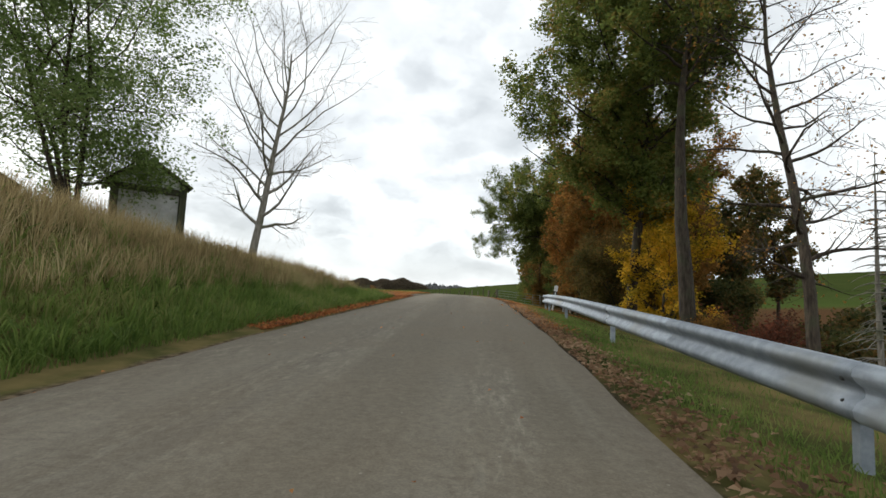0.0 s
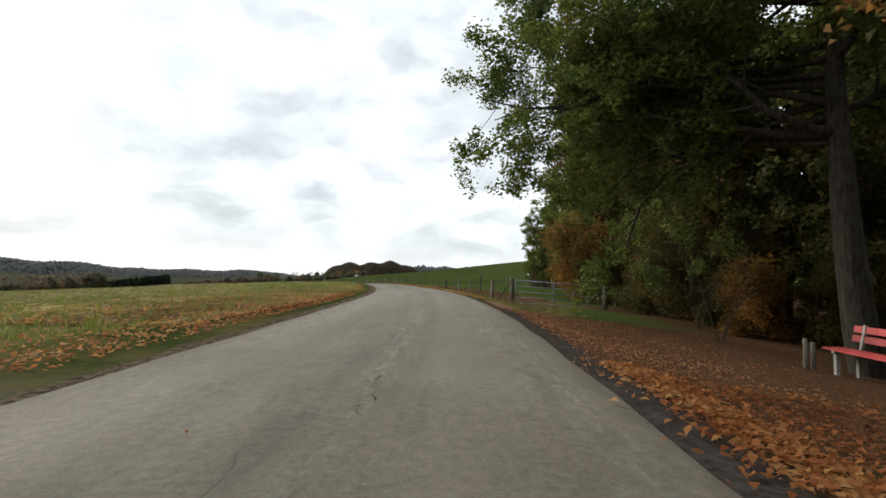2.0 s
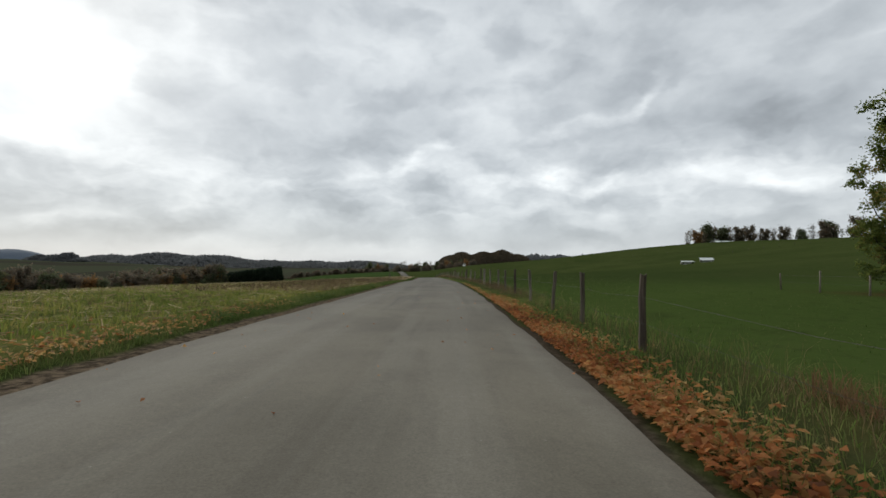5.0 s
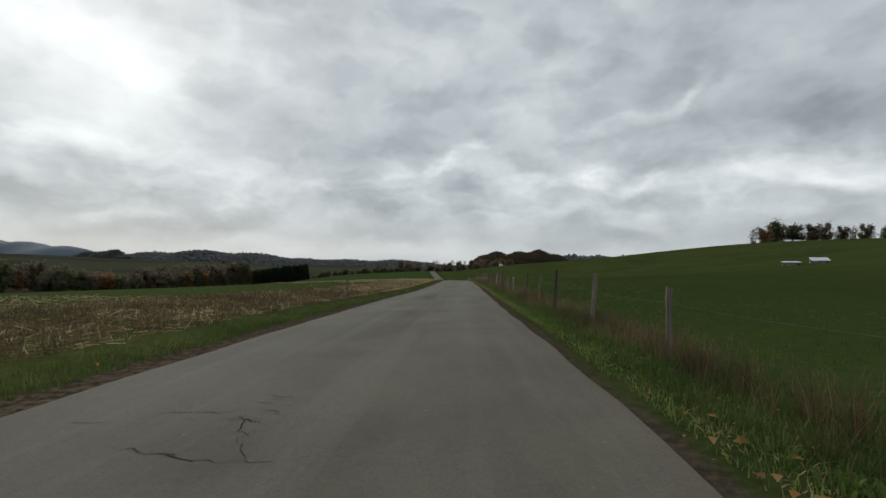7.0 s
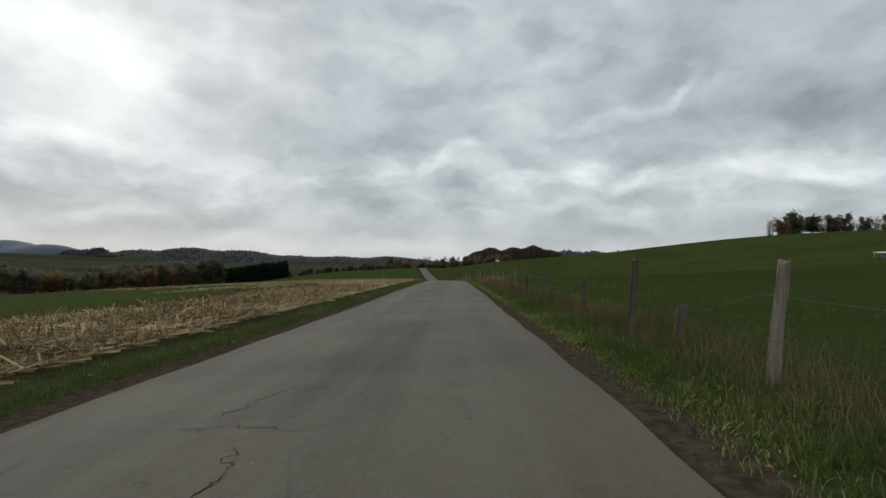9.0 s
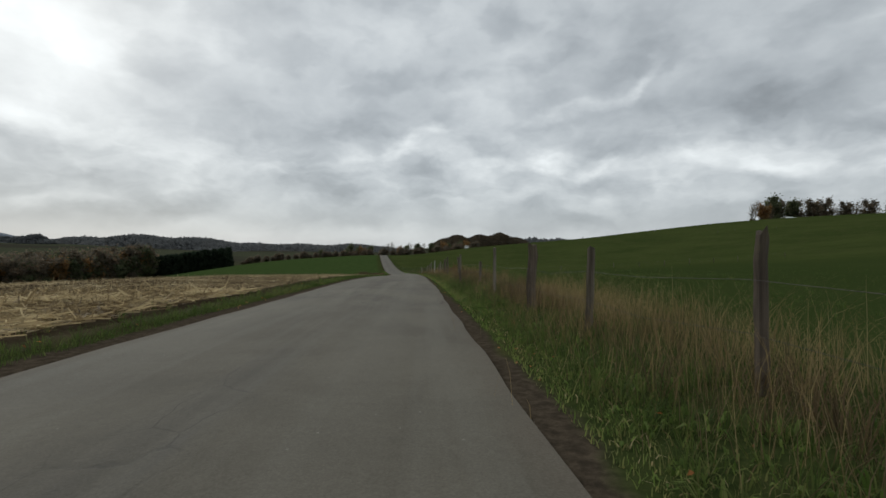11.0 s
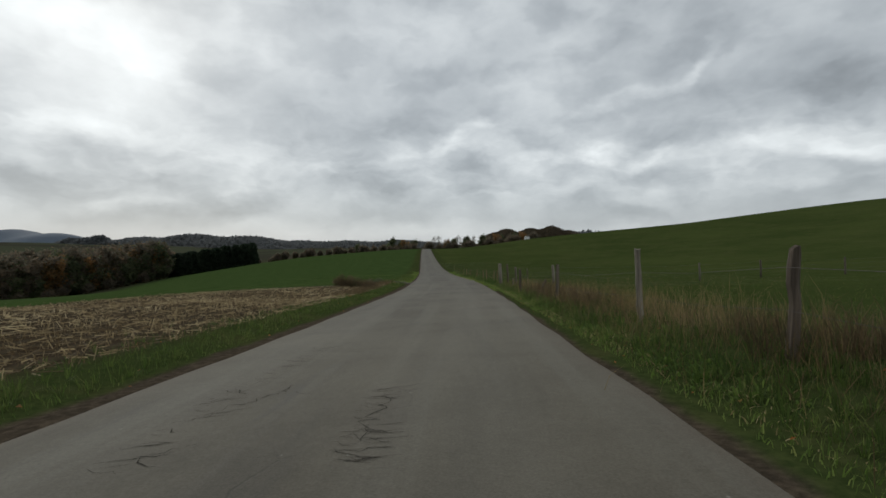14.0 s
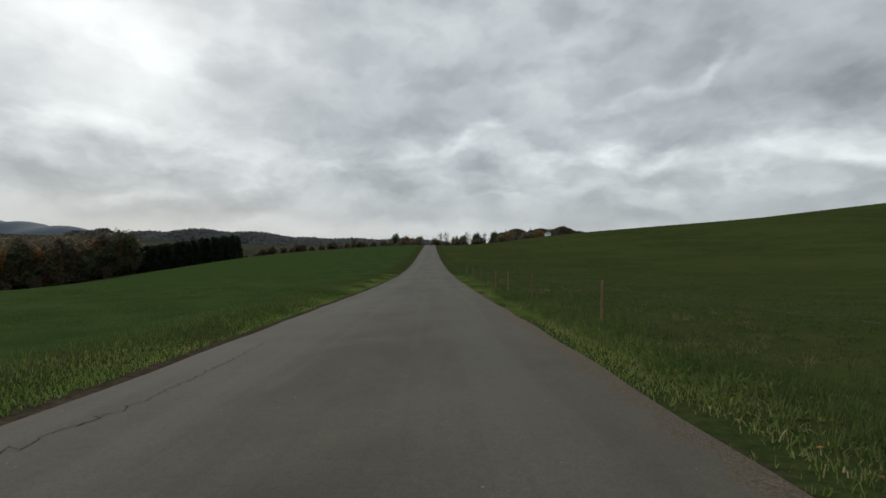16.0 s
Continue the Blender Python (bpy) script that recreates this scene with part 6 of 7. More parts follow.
far_o = make_tree("far_tree", "rusty orange autumn tree in the distance", 54, (M_BARK, M_LEAF_FARO), 1800, 1.1, 0.9, "far trees", height=14, r0=0.3, spread=5.0, base=0.12, limbs=12, twig_len=1.2, sub=3, subsub=1)
pine = make_spruce("far_spruce", "dark spruce in the plantation block", 55, 20.0, 4.2, 0.02, 2600, 1.6, (M_BARK, M_NEEDLE), "plantation spruces")
thicket = make_tree("far_thicket", "low brown thicket of bushes in the distance", 56, (M_BARK, M_LEAF_FAR), 1500, 0.95, 0.8, "far thickets", category="bush", height=5, r0=0.15, spread=4.0, base=0.03, limbs=16, twig_len=0.9, stems=2, sub=2, subsub=1)


def scatter(n, seed, fn):
    rng = random.Random(seed)
    return [fn(rng, i) for i in range(n)]


# plantation block below the fields
plant_rows(pine, [(-240 + 5.4 * (i % 11) - 3.2 * (i // 11) + 1.2 * math.sin(i * 7.1), 602 + 1.6 * (i % 11) + 7.5 * (i // 11) + 1.5 * math.cos(i * 3.3), 0.80 + 0.05 * ((i * 37) % 10) / 10) for i in range(55)], 21)
# mixed wood in the valley, in front of and beside the block
def wood_spot(r, i):
    f, d = r.uniform(0, 1) ** 1.35, r.uniform(0, 1) ** 1.8 * 70
    return -240 - 98 * f - d, 596 - 300 * f + 0.3 * d, r.uniform(1.15, 1.7)


woods = scatter(330, 5, wood_spot)
plant_rows(far_a, woods[:180] + [(330, 672, 1.40), (338, 661, 1.40), (358, 672, 1.54), (366, 660, 1.26), (390, 664, 1.40), (312, 676, 1.54), (420, 640, 1.54), (448, 632, 1.82), (345, 668, 1.26)], 22)
plant_rows(far_o, woods[180:215] + [(-105, 800, 0.95), (-60, 806, 0.9), (-4, 800, 0.95), (24, 806, 0.9), (282, 642, 1.12)], 23)
plant_rows(far_b, woods[215:295] + [(-122, 805, 1.15), (-113, 808, 0.9), (-98, 812, 0.95), (-52, 800, 0.95), (-38, 806, 1.05), (-20, 800, 1.0), (2, 808, 0.85), (16, 800, 0.9), (303, 664, 1.75), (322, 668, 1.54), (434, 650, 1.82), (405, 655, 1.26), (-126, 690, 0.6)], 24)
plant_rows(far_c, woods[295:] + [(-72, 790, 1.2), (-66, 796, 1.3), (-44, 795, 1.25), (-30, 800, 1.15), (-12, 790, 1.0), (10, 804, 1.0), (272, 640, 1.40), (265, 632, 1.12), (288, 650, 1.40), (360, 660, 1.26), (370, 650, 1.26), (382, 668, 1.26), (392, 655, 1.12), (340, 670, 1.12), (352, 655, 1.54), (375, 660, 1.54), (412, 648, 1.68), (328, 660, 1.68), (428, 640, 1.68), (308, 660, 1.54), (296, 655, 1.26), (-40, 780, 0.7)], 25)
hedge = [(-130 + 9.2 * i + 3 * math.sin(i * 2.7), 800 - 1.2 * i + 8 * math.sin(i * 1.7), 1.0 + 0.5 * abs(math.sin(i * 1.31))) for i in range(19)]
hedge += [(-380 + 11 * i, 905 + 12 * math.sin(i), 0.8) for i in range(23)]
hedge += [(-178 + 4.4 * i + 2 * math.sin(5 * i), 636 + 3.4 * i + 4 * math.sin(3.1 * i), 0.5 + 0.5 * abs(math.sin(2.3 * i))) for i in range(20)] + [(270 + 9 * i, 640 + 2 * math.sin(i), 0.6) for i in range(14)]
hedge += [(-242 - 2.2 * i + 3 * math.sin(2.3 * i), 590 - 12 * i, 0.6 + 0.4 * abs(math.sin(1.7 * i))) for i in range(26)]
plant_rows(thicket, hedge, 26)


# forested hill and haze-tinted ridges: land far off, clothed in small crowns
def build_hill(name, label, cx, cy, half_w, half_d, height, base, crowns, size, colors, seed):
    rng = np.random.default_rng(seed)
    M = mat_leaf(name + "_crowns", colors)
    n, m = 40, 14
    U, V = np.meshgrid(np.linspace(-1, 1, n), np.linspace(-1, 1, m), indexing="ij")

    def top(u, v):
        e = np.clip(1 - np.abs(u) ** 4.5, 0, 1) * np.clip(1 - v * v, 0, 1)
        return base + height * e * (0.86 + 0.14 * np.sin(u * 5 + seed) * np.cos(u * 11 + 2 * seed))

    P = np.stack([cx + U * half_w, cy + V * half_d + 0 * U, top(U, V)], -1).reshape(-1, 3)
    hill = empty(name, (cx, cy, base), label, "hill")
    inv = hill.matrix_world.inverted()
    ob = link_mesh("slope", [inv @ Vector(p) for p in P], grid_faces(n, m), M)
    ob.parent = hill
    if not crowns:
        return hill
    u, v = rng.uniform(-0.97, 0.97, crowns), rng.uniform(-0.95, 0.35, crowns)
    c = np.stack([cx + u * half_w, cy + v * half_d, top(u, v) + size * 0.25], -1)
    k = 7
    pts = np.repeat(c, k, 0) + rng.normal(0, size * 0.33, (crowns * k, 3))
    a = rng.normal(0, 1, (crowns * k, 3))
    a /= np.linalg.norm(a, axis=1, keepdims=True)
    b = np.cross(a, rng.normal(0, 1, (crowns * k, 3)))
    b /= np.linalg.norm(b, axis=1, keepdims=True)
    q = np.stack([pts - a * size * 0.5, pts + b * size * 0.4, pts + a * size * 0.5, pts - b * size * 0.4], 1) - np.array([cx, cy, base])
    t = soup("canopy", q, M)
    t.parent = hill
    tagged(t, kind="stuff")
    return hill


FAR_WOOD = [(0.045, 0.042, 0.030), (0.066, 0.054, 0.036), (0.090, 0.062, 0.038)]
# blue-grey distance haze mixed into the colours of the ridges and mountain
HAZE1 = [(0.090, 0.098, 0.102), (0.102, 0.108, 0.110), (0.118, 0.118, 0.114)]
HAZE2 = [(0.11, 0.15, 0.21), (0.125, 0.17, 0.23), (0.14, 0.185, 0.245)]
build_hill("wooded_hill", "dark wooded hill on the skyline", 140, 2560, 262, 200, 92, -22, 7500, 8, FAR_WOOD, 3)
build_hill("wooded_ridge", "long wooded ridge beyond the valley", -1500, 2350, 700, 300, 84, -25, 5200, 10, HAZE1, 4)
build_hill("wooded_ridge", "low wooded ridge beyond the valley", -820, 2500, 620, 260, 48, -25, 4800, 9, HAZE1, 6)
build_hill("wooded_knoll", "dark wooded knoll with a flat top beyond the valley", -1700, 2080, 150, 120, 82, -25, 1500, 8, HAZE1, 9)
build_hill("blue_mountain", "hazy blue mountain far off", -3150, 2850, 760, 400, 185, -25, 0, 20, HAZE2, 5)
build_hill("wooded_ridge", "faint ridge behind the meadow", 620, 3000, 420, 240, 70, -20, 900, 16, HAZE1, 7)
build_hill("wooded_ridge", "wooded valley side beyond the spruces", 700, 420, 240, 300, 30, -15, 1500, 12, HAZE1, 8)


# ---- grass, leaves, stubble ----
def blades(n, seed, s_rng, lat_fn, h_rng, width, mat, name, label, clump=0.0, bend=0.5, keep=None):
    """Upright blades strewn beside the road; lat_fn(rng, s) gives the distance from its axis."""
    rng = np.random.default_rng(seed)
    s = rng.uniform(*s_rng, n)
    if clump:
        s = s + rng.normal(0, clump, n)[rng.integers(0, n, n)]
    lat = lat_fn(rng, s)
    if keep is not None:
        ok = keep(s, lat, rng)
        s, lat = s[ok], lat[ok]
        n = len(s)
    rx, ry, rp = (np.interp(s, S_AX, a) for a in (R_X, R_Y, R_PSI))
    x, y = rx + lat * np.cos(rp), ry - lat * np.sin(rp)
    z = ground(x, y) - 0.05
    h = rng.uniform(*h_rng, n) * rng.uniform(0.6, 1.1, n)
    az = rng.uniform(0, 6.283, n)
    dx, dy = np.cos(az) * width * rng.uniform(0.6, 1.3, n), np.sin(az) * width * rng.uniform(0.6, 1.3, n)
    lx, ly = rng.normal(0, bend, n) * h, rng.normal(0, bend, n) * h
    P0 = np.stack([x - dx, y - dy, z], 1)
    P1 = np.stack([x + dx, y + dy, z], 1)
    M1 = np.stack([x + dx * 0.7 + lx * 0.3, y + dy * 0.7 + ly * 0.3, z + h * 0.6], 1)
    M0 = np.stack([x - dx * 0.7 + lx * 0.3, y - dy * 0.7 + ly * 0.3, z + h * 0.6], 1)
    T = np.stack([x + lx, y + ly, z + h], 1)
    # a foot and a tip, joined into one island
    me = bpy.data.meshes.new(name)
    V = np.concatenate([P0, P1, M1, M0, T]).astype(np.float32)
    me.vertices.add(5 * n)
    me.vertices.foreach_set("co", V.ravel())
    i = np.arange(n, dtype=np.int32)
    quads, tris = np.stack([i, i + n, i + 2 * n, i + 3 * n], 1), np.stack([i + 3 * n, i + 2 * n, i + 4 * n], 1)
    me.loops.add(7 * n)
    me.loops.foreach_set("vertex_index", np.concatenate([quads.ravel(), tris.ravel()]))
    me.polygons.add(2 * n)
    me.polygons.foreach_set("loop_start", np.concatenate([i * 4, 4 * n + i * 3]))
    me.polygons.foreach_set("loop_total", np.concatenate([np.full(n, 4, np.int32), np.full(n, 3, np.int32)]))
    me.update(calc_edges=True)
    me.materials.append(mat)
    return tagged(new(name, me), label, "grass", kind="stuff")


def tussocks(n, seed, s_rng, lat_fn, length, mat, name, label, per=12, width=0.004, spread=0.5, keep=None):
    """Tufts: each a fan of bent blades from one root."""
    rng = np.random.default_rng(seed)
    s = rng.uniform(*s_rng, n)
    lat = lat_fn(rng, s)
    if keep is not None:
        ok = keep(s, lat, rng)
        s, lat = s[ok], lat[ok]
    n = len(s)
    rx, ry, rp = (np.interp(s, S_AX, a) for a in (R_X, R_Y, R_PSI))
    x, y = rx + lat * np.cos(rp), ry - lat * np.sin(rp)
    root = np.stack([x, y, ground(x, y) - 0.05], 1)
    size = rng.uniform(*length, n)
    sway = rng.normal(0, 0.15, (n, 2))
    i = np.repeat(np.arange(n), per)
    m = n * per
    az = rng.uniform(0, 6.283, m)
    L = size[i] * rng.uniform(0.55, 1.15, m)
    out = np.stack([np.cos(az), np.sin(az)], 1) * (spread * rng.uniform(0.15, 1.2, m))[:, None] + sway[i]
    side = np.stack([-np.sin(az), np.cos(az), 0 * az], 1) * (width * rng.uniform(0.6, 1.4, m))[:, None]
    p0 = root[i] + np.concatenate([out * 0.10, 0 * az[:, None]], 1)
    p1 = p0 + np.concatenate([out * 0.45 * L[:, None], (0.62 * L)[:, None]], 1)
    drop = np.clip(1.0 - 0.55 * np.hypot(out[:, 0], out[:, 1]) ** 2, 0.35, 1)
    p2 = p0 + np.concatenate([out * 1.05 * L[:, None], (L * drop)[:, None]], 1)
    V = np.concatenate([p0 - side, p0 + side, p1 + side * 0.8, p1 - side * 0.8, p2]).astype(np.float32)
    k = np.arange(m, dtype=np.int32)
    quads = np.stack([k, k + m, k + 2 * m, k + 3 * m], 1)
    tris = np.stack([k + 3 * m, k + 2 * m, k + 4 * m], 1)
    me = bpy.data.meshes.new(name)
    me.vertices.add(5 * m)
    me.vertices.foreach_set("co", V.ravel())
    me.loops.add(7 * m)
    me.loops.foreach_set("vertex_index", np.concatenate([quads.ravel(), tris.ravel()]))
    me.polygons.add(2 * m)
    me.polygons.foreach_set("loop_start", np.concatenate([np.arange(m, dtype=np.int32) * 4, 4 * m + np.arange(m, dtype=np.int32) * 3]))
    me.polygons.foreach_set("loop_total", np.concatenate([np.full(m, 4, np.int32), np.full(m, 3, np.int32)]))
    me.update(calc_edges=True)
    me.materials.append(mat)
    return tagged(new(name, me), label, "grass", kind="stuff")


def patchy(scale, seed, lo, hi):
    def keep(s, lat, rng):
        v = vnoise(s, lat * 2, scale, seed) * 0.5 + 0.5
        return rng.uniform(0, 1, len(s)) < np.clip((v - lo) / (hi - lo), 0, 1)
    return keep


def no_track(s, lat, rng):
    return ~((lat > 0) & (s - 0.9 * lat > 33) & (s + 0.2 * lat < 57)) & ~((lat < 0) & (s > 23) & (s < 42)) & ~((lat < 0) & (s + 0.9 * np.maximum(lat, -9) > 313.3) & (s + 0.9 * np.maximum(lat, -9) < 318))


def strip_l(s):
    """The field-side grass strip, narrow beside the stubble."""
    return 1 - 0.6 * np.clip((s - 52) / 14, 0, 1) * np.clip((290 - s) / 25, 0, 1)


blades(70000, 1, (54, 345), lambda r, s: np.where(s > 110, 3.12, 2.98) + np.abs(r.normal(0, 1.0, len(s))), (0.04, 0.16), 0.0045, M_BLADE, "verge_grass", "lush green grass on the verge by the fence", keep=no_track)
tussocks(9500, 14, (108, 345), lambda r, s: 3.3 + np.abs(r.normal(0, 1.0, len(s))), (0.09, 0.28), M_BLADE, "grass_tussocks", "tufts of dark green grass on the fence verge", spread=0.7)
tussocks(2600, 15, (60, 345), lambda r, s: -3.28 - np.abs(r.normal(0, 1.0, len(s))) * strip_l(s), (0.08, 0.26), M_BLADE, "grass_tussocks", "tufts of green grass beside the fields", spread=0.8, keep=no_track)
tussocks(15000, 16, (300, 420), lambda r, s: 3.6 + np.abs(r.normal(0, 11, len(s))), (0.03, 0.11), M_PASTURE, "grass_tussocks", "low grazed tufts of olive grass inside the electric fence", per=9, width=0.007, spread=1.6)
tussocks(900, 50, (305, 360), lambda r, s: 4.6 + np.abs(r.normal(0, 1.6, len(s))), (0.10, 0.26), M_STALK, "dry_grass", "thin withered grass under the electric fence", per=9, width=0.0032, spread=1.0, keep=patchy(3.0, 31.0, 0.4, 0.8))
blades(30000, 51, (300, 372), lambda r, s: 2.72 + np.abs(r.normal(0, 0.75, len(s))), (0.03, 0.10), 0.0055, M_BANK, "verge_grass", "bright green grass between the road and the pasture", keep=patchy(1.3, 33.0, 0.1, 0.45))
blades(26000, 52, (318, 372), lambda r, s: -2.86 - np.abs(r.normal(0, 0.55, len(s))), (0.03, 0.10), 0.0055, M_BANK, "verge_grass", "bright green grass between the road and the crop", keep=patchy(1.3, 35.0, 0.1, 0.45))
tussocks(2400, 17, (110, 300), lambda r, s: 5.0 + np.abs(r.normal(0, 5, len(s))), (0.06, 0.2), M_BLADE, "grass_tussocks", "ungrazed tufts on the meadow", spread=0.8)
blades(36000, 2, (-4, 60), lambda r, s: 3.3 + np.abs(r.normal(0, 1.1, len(s))), (0.04, 0.15), 0.006, M_BANK, "verge_grass", "short green grass under the crash barrier", keep=lambda s, lat, r: no_track(s, lat, r) & ((s < 24) | (lat > 3.95)))
blades(50000, 3, (60, 345), lambda r, s: -3.18 - np.abs(r.normal(0, 0.9, len(s))) * strip_l(s), (0.04, 0.16), 0.005, M_BLADE, "verge_grass", "green grass strip beside the fields", keep=no_track)
blades(2600, 13, (-2, 26), lambda r, s: -3.3 - np.abs(r.normal(0, 1.5, len(s))), (0.12, 0.34), 0.035, M_BANK, "bank_weeds", "broad-leaved green weeds at the foot of the bank", bend=0.9)
blades(40000, 4, (-4, 32), lambda r, s: -3.2 - np.abs(r.normal(0, 1.7, len(s))), (0.08, 0.3), 0.008, M_BANK, "bank_grass", "green grass and weeds on the lower bank", keep=lambda s, lat, r: s - 0.9 * np.maximum(-lat - 5.2, 0) < 25.5)
tussocks(4200, 19, (-4, 40), lambda r, s: -4.7 - np.abs(r.normal(0, 5.0, len(s))), (0.35, 0.85), M_DRY, "dry_grass", "clumps of long golden grass on the bank", per=14, width=0.005, spread=0.6, keep=lambda s, lat, r: s - 0.9 * np.maximum(-lat - 5.2, 0) < 25.5)
tussocks(1500, 20, (-4, 26), lambda r, s: -3.4 - np.abs(r.normal(0, 1.3, len(s))), (0.2, 0.5), M_BANK, "bank_grass", "leafy green clumps on the lower bank", per=12, width=0.009, spread=0.9, keep=lambda s, lat, r: s - 0.9 * np.maximum(-lat - 5.2, 0) < 25.5)
blades(44000, 5, (-6, 42), lambda r, s: -5.0 - np.abs(r.normal(0, 5.0, len(s))), (0.2, 0.6), 0.007, M_DRY, "dry_grass", "tall straw-coloured dry grass on the bank", bend=0.35, keep=lambda s, lat, r: s - 0.9 * np.maximum(-lat - 5.2, 0) < 25.5)
blades(22000, 6, (66, 310), lambda r, s: 4.5 + r.normal(0, 0.6, len(s)), (0.2, 0.55), 0.0026, M_STALK, "dry_grass", "thin dry grass stalks along the fence line", bend=0.45, keep=patchy(4.0, 3.0, 0.3, 0.85))
tussocks(700, 18, (300, 322), lambda r, s: -3.6 - np.abs(r.normal(0, 2.0, len(s))), (0.2, 0.5), M_DEAD, "rusty_weeds", "brown weeds fringing the stubble by the field track", per=14, width=0.004, spread=0.5, keep=lambda s, lat, r: (s + 0.9 * np.maximum(lat, -9) < 313.2) & (lat < -4.2))
blades(46000, 7, (205, 303), lambda r, s: 5.0 + r.normal(0, 0.7, len(s)), (0.3, 0.85), 0.0022, M_STALK, "dry_grass", "tall wispy dry grass drifting along the fence", bend=0.4, keep=patchy(5.0, 7.0, 0.4, 0.95))
blades(40000, 11, (108, 306), lambda r, s: 4.4 + r.normal(0, 0.5, len(s)), (0.15, 0.5), 0.0032, M_DEAD, "rusty_weeds", "brown dead weeds tangled along the fence", bend=0.7, keep=patchy(6.0, 1.0, 0.2, 0.75))
blades(12000, 8, (60, 112), lambda r, s: 4.6 + np.abs(r.normal(0, 1.6, len(s))), (0.1, 0.36), 0.004, M_DEAD, "rusty_weeds", "rust-brown dead weeds inside the fence", bend=0.5, keep=lambda s, lat, r: lat + 0.25 * np.maximum(s - 74, 0) < 9.5)
blades(36000, 9, (70, 335), lambda r, s: 6.0 + np.abs(r.normal(0, 9, len(s))), (0.03, 0.09), 0.007, M_BLADE, "meadow_grass", "short grazed meadow grass")
blades(30000, 10, (322, 352), lambda r, s: -3.2 - np.abs(r.normal(0, 9, len(s))), (0.02, 0.07), 0.006, M_BLADE, "crop_shoots", "young green crop beside the road", keep=no_track)


tussocks(1300, 58, (53, 70), lambda r, s: 3.2 + np.abs(r.normal(0, 1.7, len(s))), (0.08, 0.26), M_FIELDWEED, "verge_grass", "rough yellowing grass before the gate", per=11, width=0.006, spread=0.9, keep=no_track)
tussocks(420, 59, (56, 72), lambda r, s: 4.4 + np.abs(r.normal(0, 1.2, len(s))), (0.2, 0.5), M_STALK, "dry_grass", "withered tall grass at the foot of the gate", per=12, width=0.0035, spread=0.6, keep=no_track)
# pale drifts, dark docks and bright weeds along the fence verge
tussocks(620, 40, (208, 304), lambda r, s: 4.9 + r.normal(0, 0.45, len(s)), (0.25, 0.62), M_STALK, "dry_grass", "drifts of pale dry grass along the fence", per=11, width=0.0028, spread=0.6, keep=patchy(3.0, 11.0, 0.45, 0.8))
tussocks(3000, 41, (110, 304), lambda r, s: 4.5 + r.normal(0, 0.32, len(s)), (0.25, 0.6), M_DEAD, "rusty_weeds", "dark dead weeds gathered at the fence foot", per=20, width=0.004, spread=0.75, keep=patchy(3.0, 15.0, 0.25, 0.7))
tussocks(2600, 48, (64, 104), lambda r, s: 4.9 + np.abs(r.normal(0, 3.6, len(s))), (0.2, 0.45), M_RUSTWEED, "rusty_weeds", "low reddish dead weeds inside the fence", per=16, width=0.005, spread=0.9, keep=lambda s, lat, r: patchy(3.0, 5.0, 0.15, 0.6)(s, lat, r) & (lat + 0.32 * (s - 70) < 12))
tussocks(2600, 43, (112, 345), lambda r, s: 3.22 + np.abs(r.normal(0, 0.4, len(s))), (0.05, 0.15), M_BANK, "verge_weeds", "low bright green weeds at the road's edge", per=10, width=0.011, spread=1.3, keep=patchy(2.5, 19.0, 0.4, 0.7))
blades(16000, 45, (52, 114), lambda r, s: 3.05 + np.abs(r.normal(0, 1.3, len(s))), (0.05, 0.2), 0.006, M_BANK, "verge_grass", "fresh green grass before the gate and fence", keep=no_track)
blades(52000, 49, (100, 345), lambda r, s: 2.98 + np.abs(r.normal(0, 0.5, len(s))), (0.03, 0.11), 0.005, M_BANK, "verge_grass", "short bright green grass at the road's edge", keep=patchy(1.6, 27.0, 0.2, 0.5))
blades(9000, 44, (112, 345), lambda r, s: 3.1 + np.abs(r.normal(0, 0.3, len(s))), (0.02, 0.08), 0.006, M_DRY, "dry_grass", "withered bits of grass along the road's edge", bend=1.2)


def litter(n, seed, s_rng, lat_fn, size, mat, name, label, keep=None, lift=0.0):
    rng = np.random.default_rng(seed)
    s = rng.uniform(*s_rng, n)
    lat = lat_fn(rng, s)
    if keep is not None:
        ok = keep(s, lat, rng)
        s, lat = s[ok], lat[ok]
        n = len(s)
    rx, ry, rp, rk, rz = (np.interp(s, S_AX, a) for a in (R_X, R_Y, R_PSI, R_K, R_Z))
    x, y = rx + lat * np.cos(rp), ry - lat * np.sin(rp)
    z = np.where(np.abs(lat) < ROAD_W / 2, rz + rk * lat + 0.03 * (1 - (lat / 2.65) ** 2) + 0.012, ground(x, y) - 0.02) + rng.uniform(0, 0.035 + lift, n) + lift * 0.5
    a = rng.normal(0, 1, (n, 3)) * [1, 1, 0.28]
    a /= np.linalg.norm(a, axis=1, keepdims=True)
    b = np.cross(a, np.array([0, 0, 1.0]) + rng.normal(0, 0.3, (n, 3)))
    b /= np.linalg.norm(b, axis=1, keepdims=True)
    sz = size * rng.uniform(0.5, 1.4, (n, 1))
    c = np.stack([x, y, z], 1)
    up = np.array([0, 0, 0.22])
    q = np.stack([c - a * sz * 0.5, c + b * sz * 0.34 + up * sz, c + a * sz * 0.5, c - b * sz * 0.34 + up * sz], 1)
    return tagged(soup(name, q, mat), label, "leaves", kind="stuff")


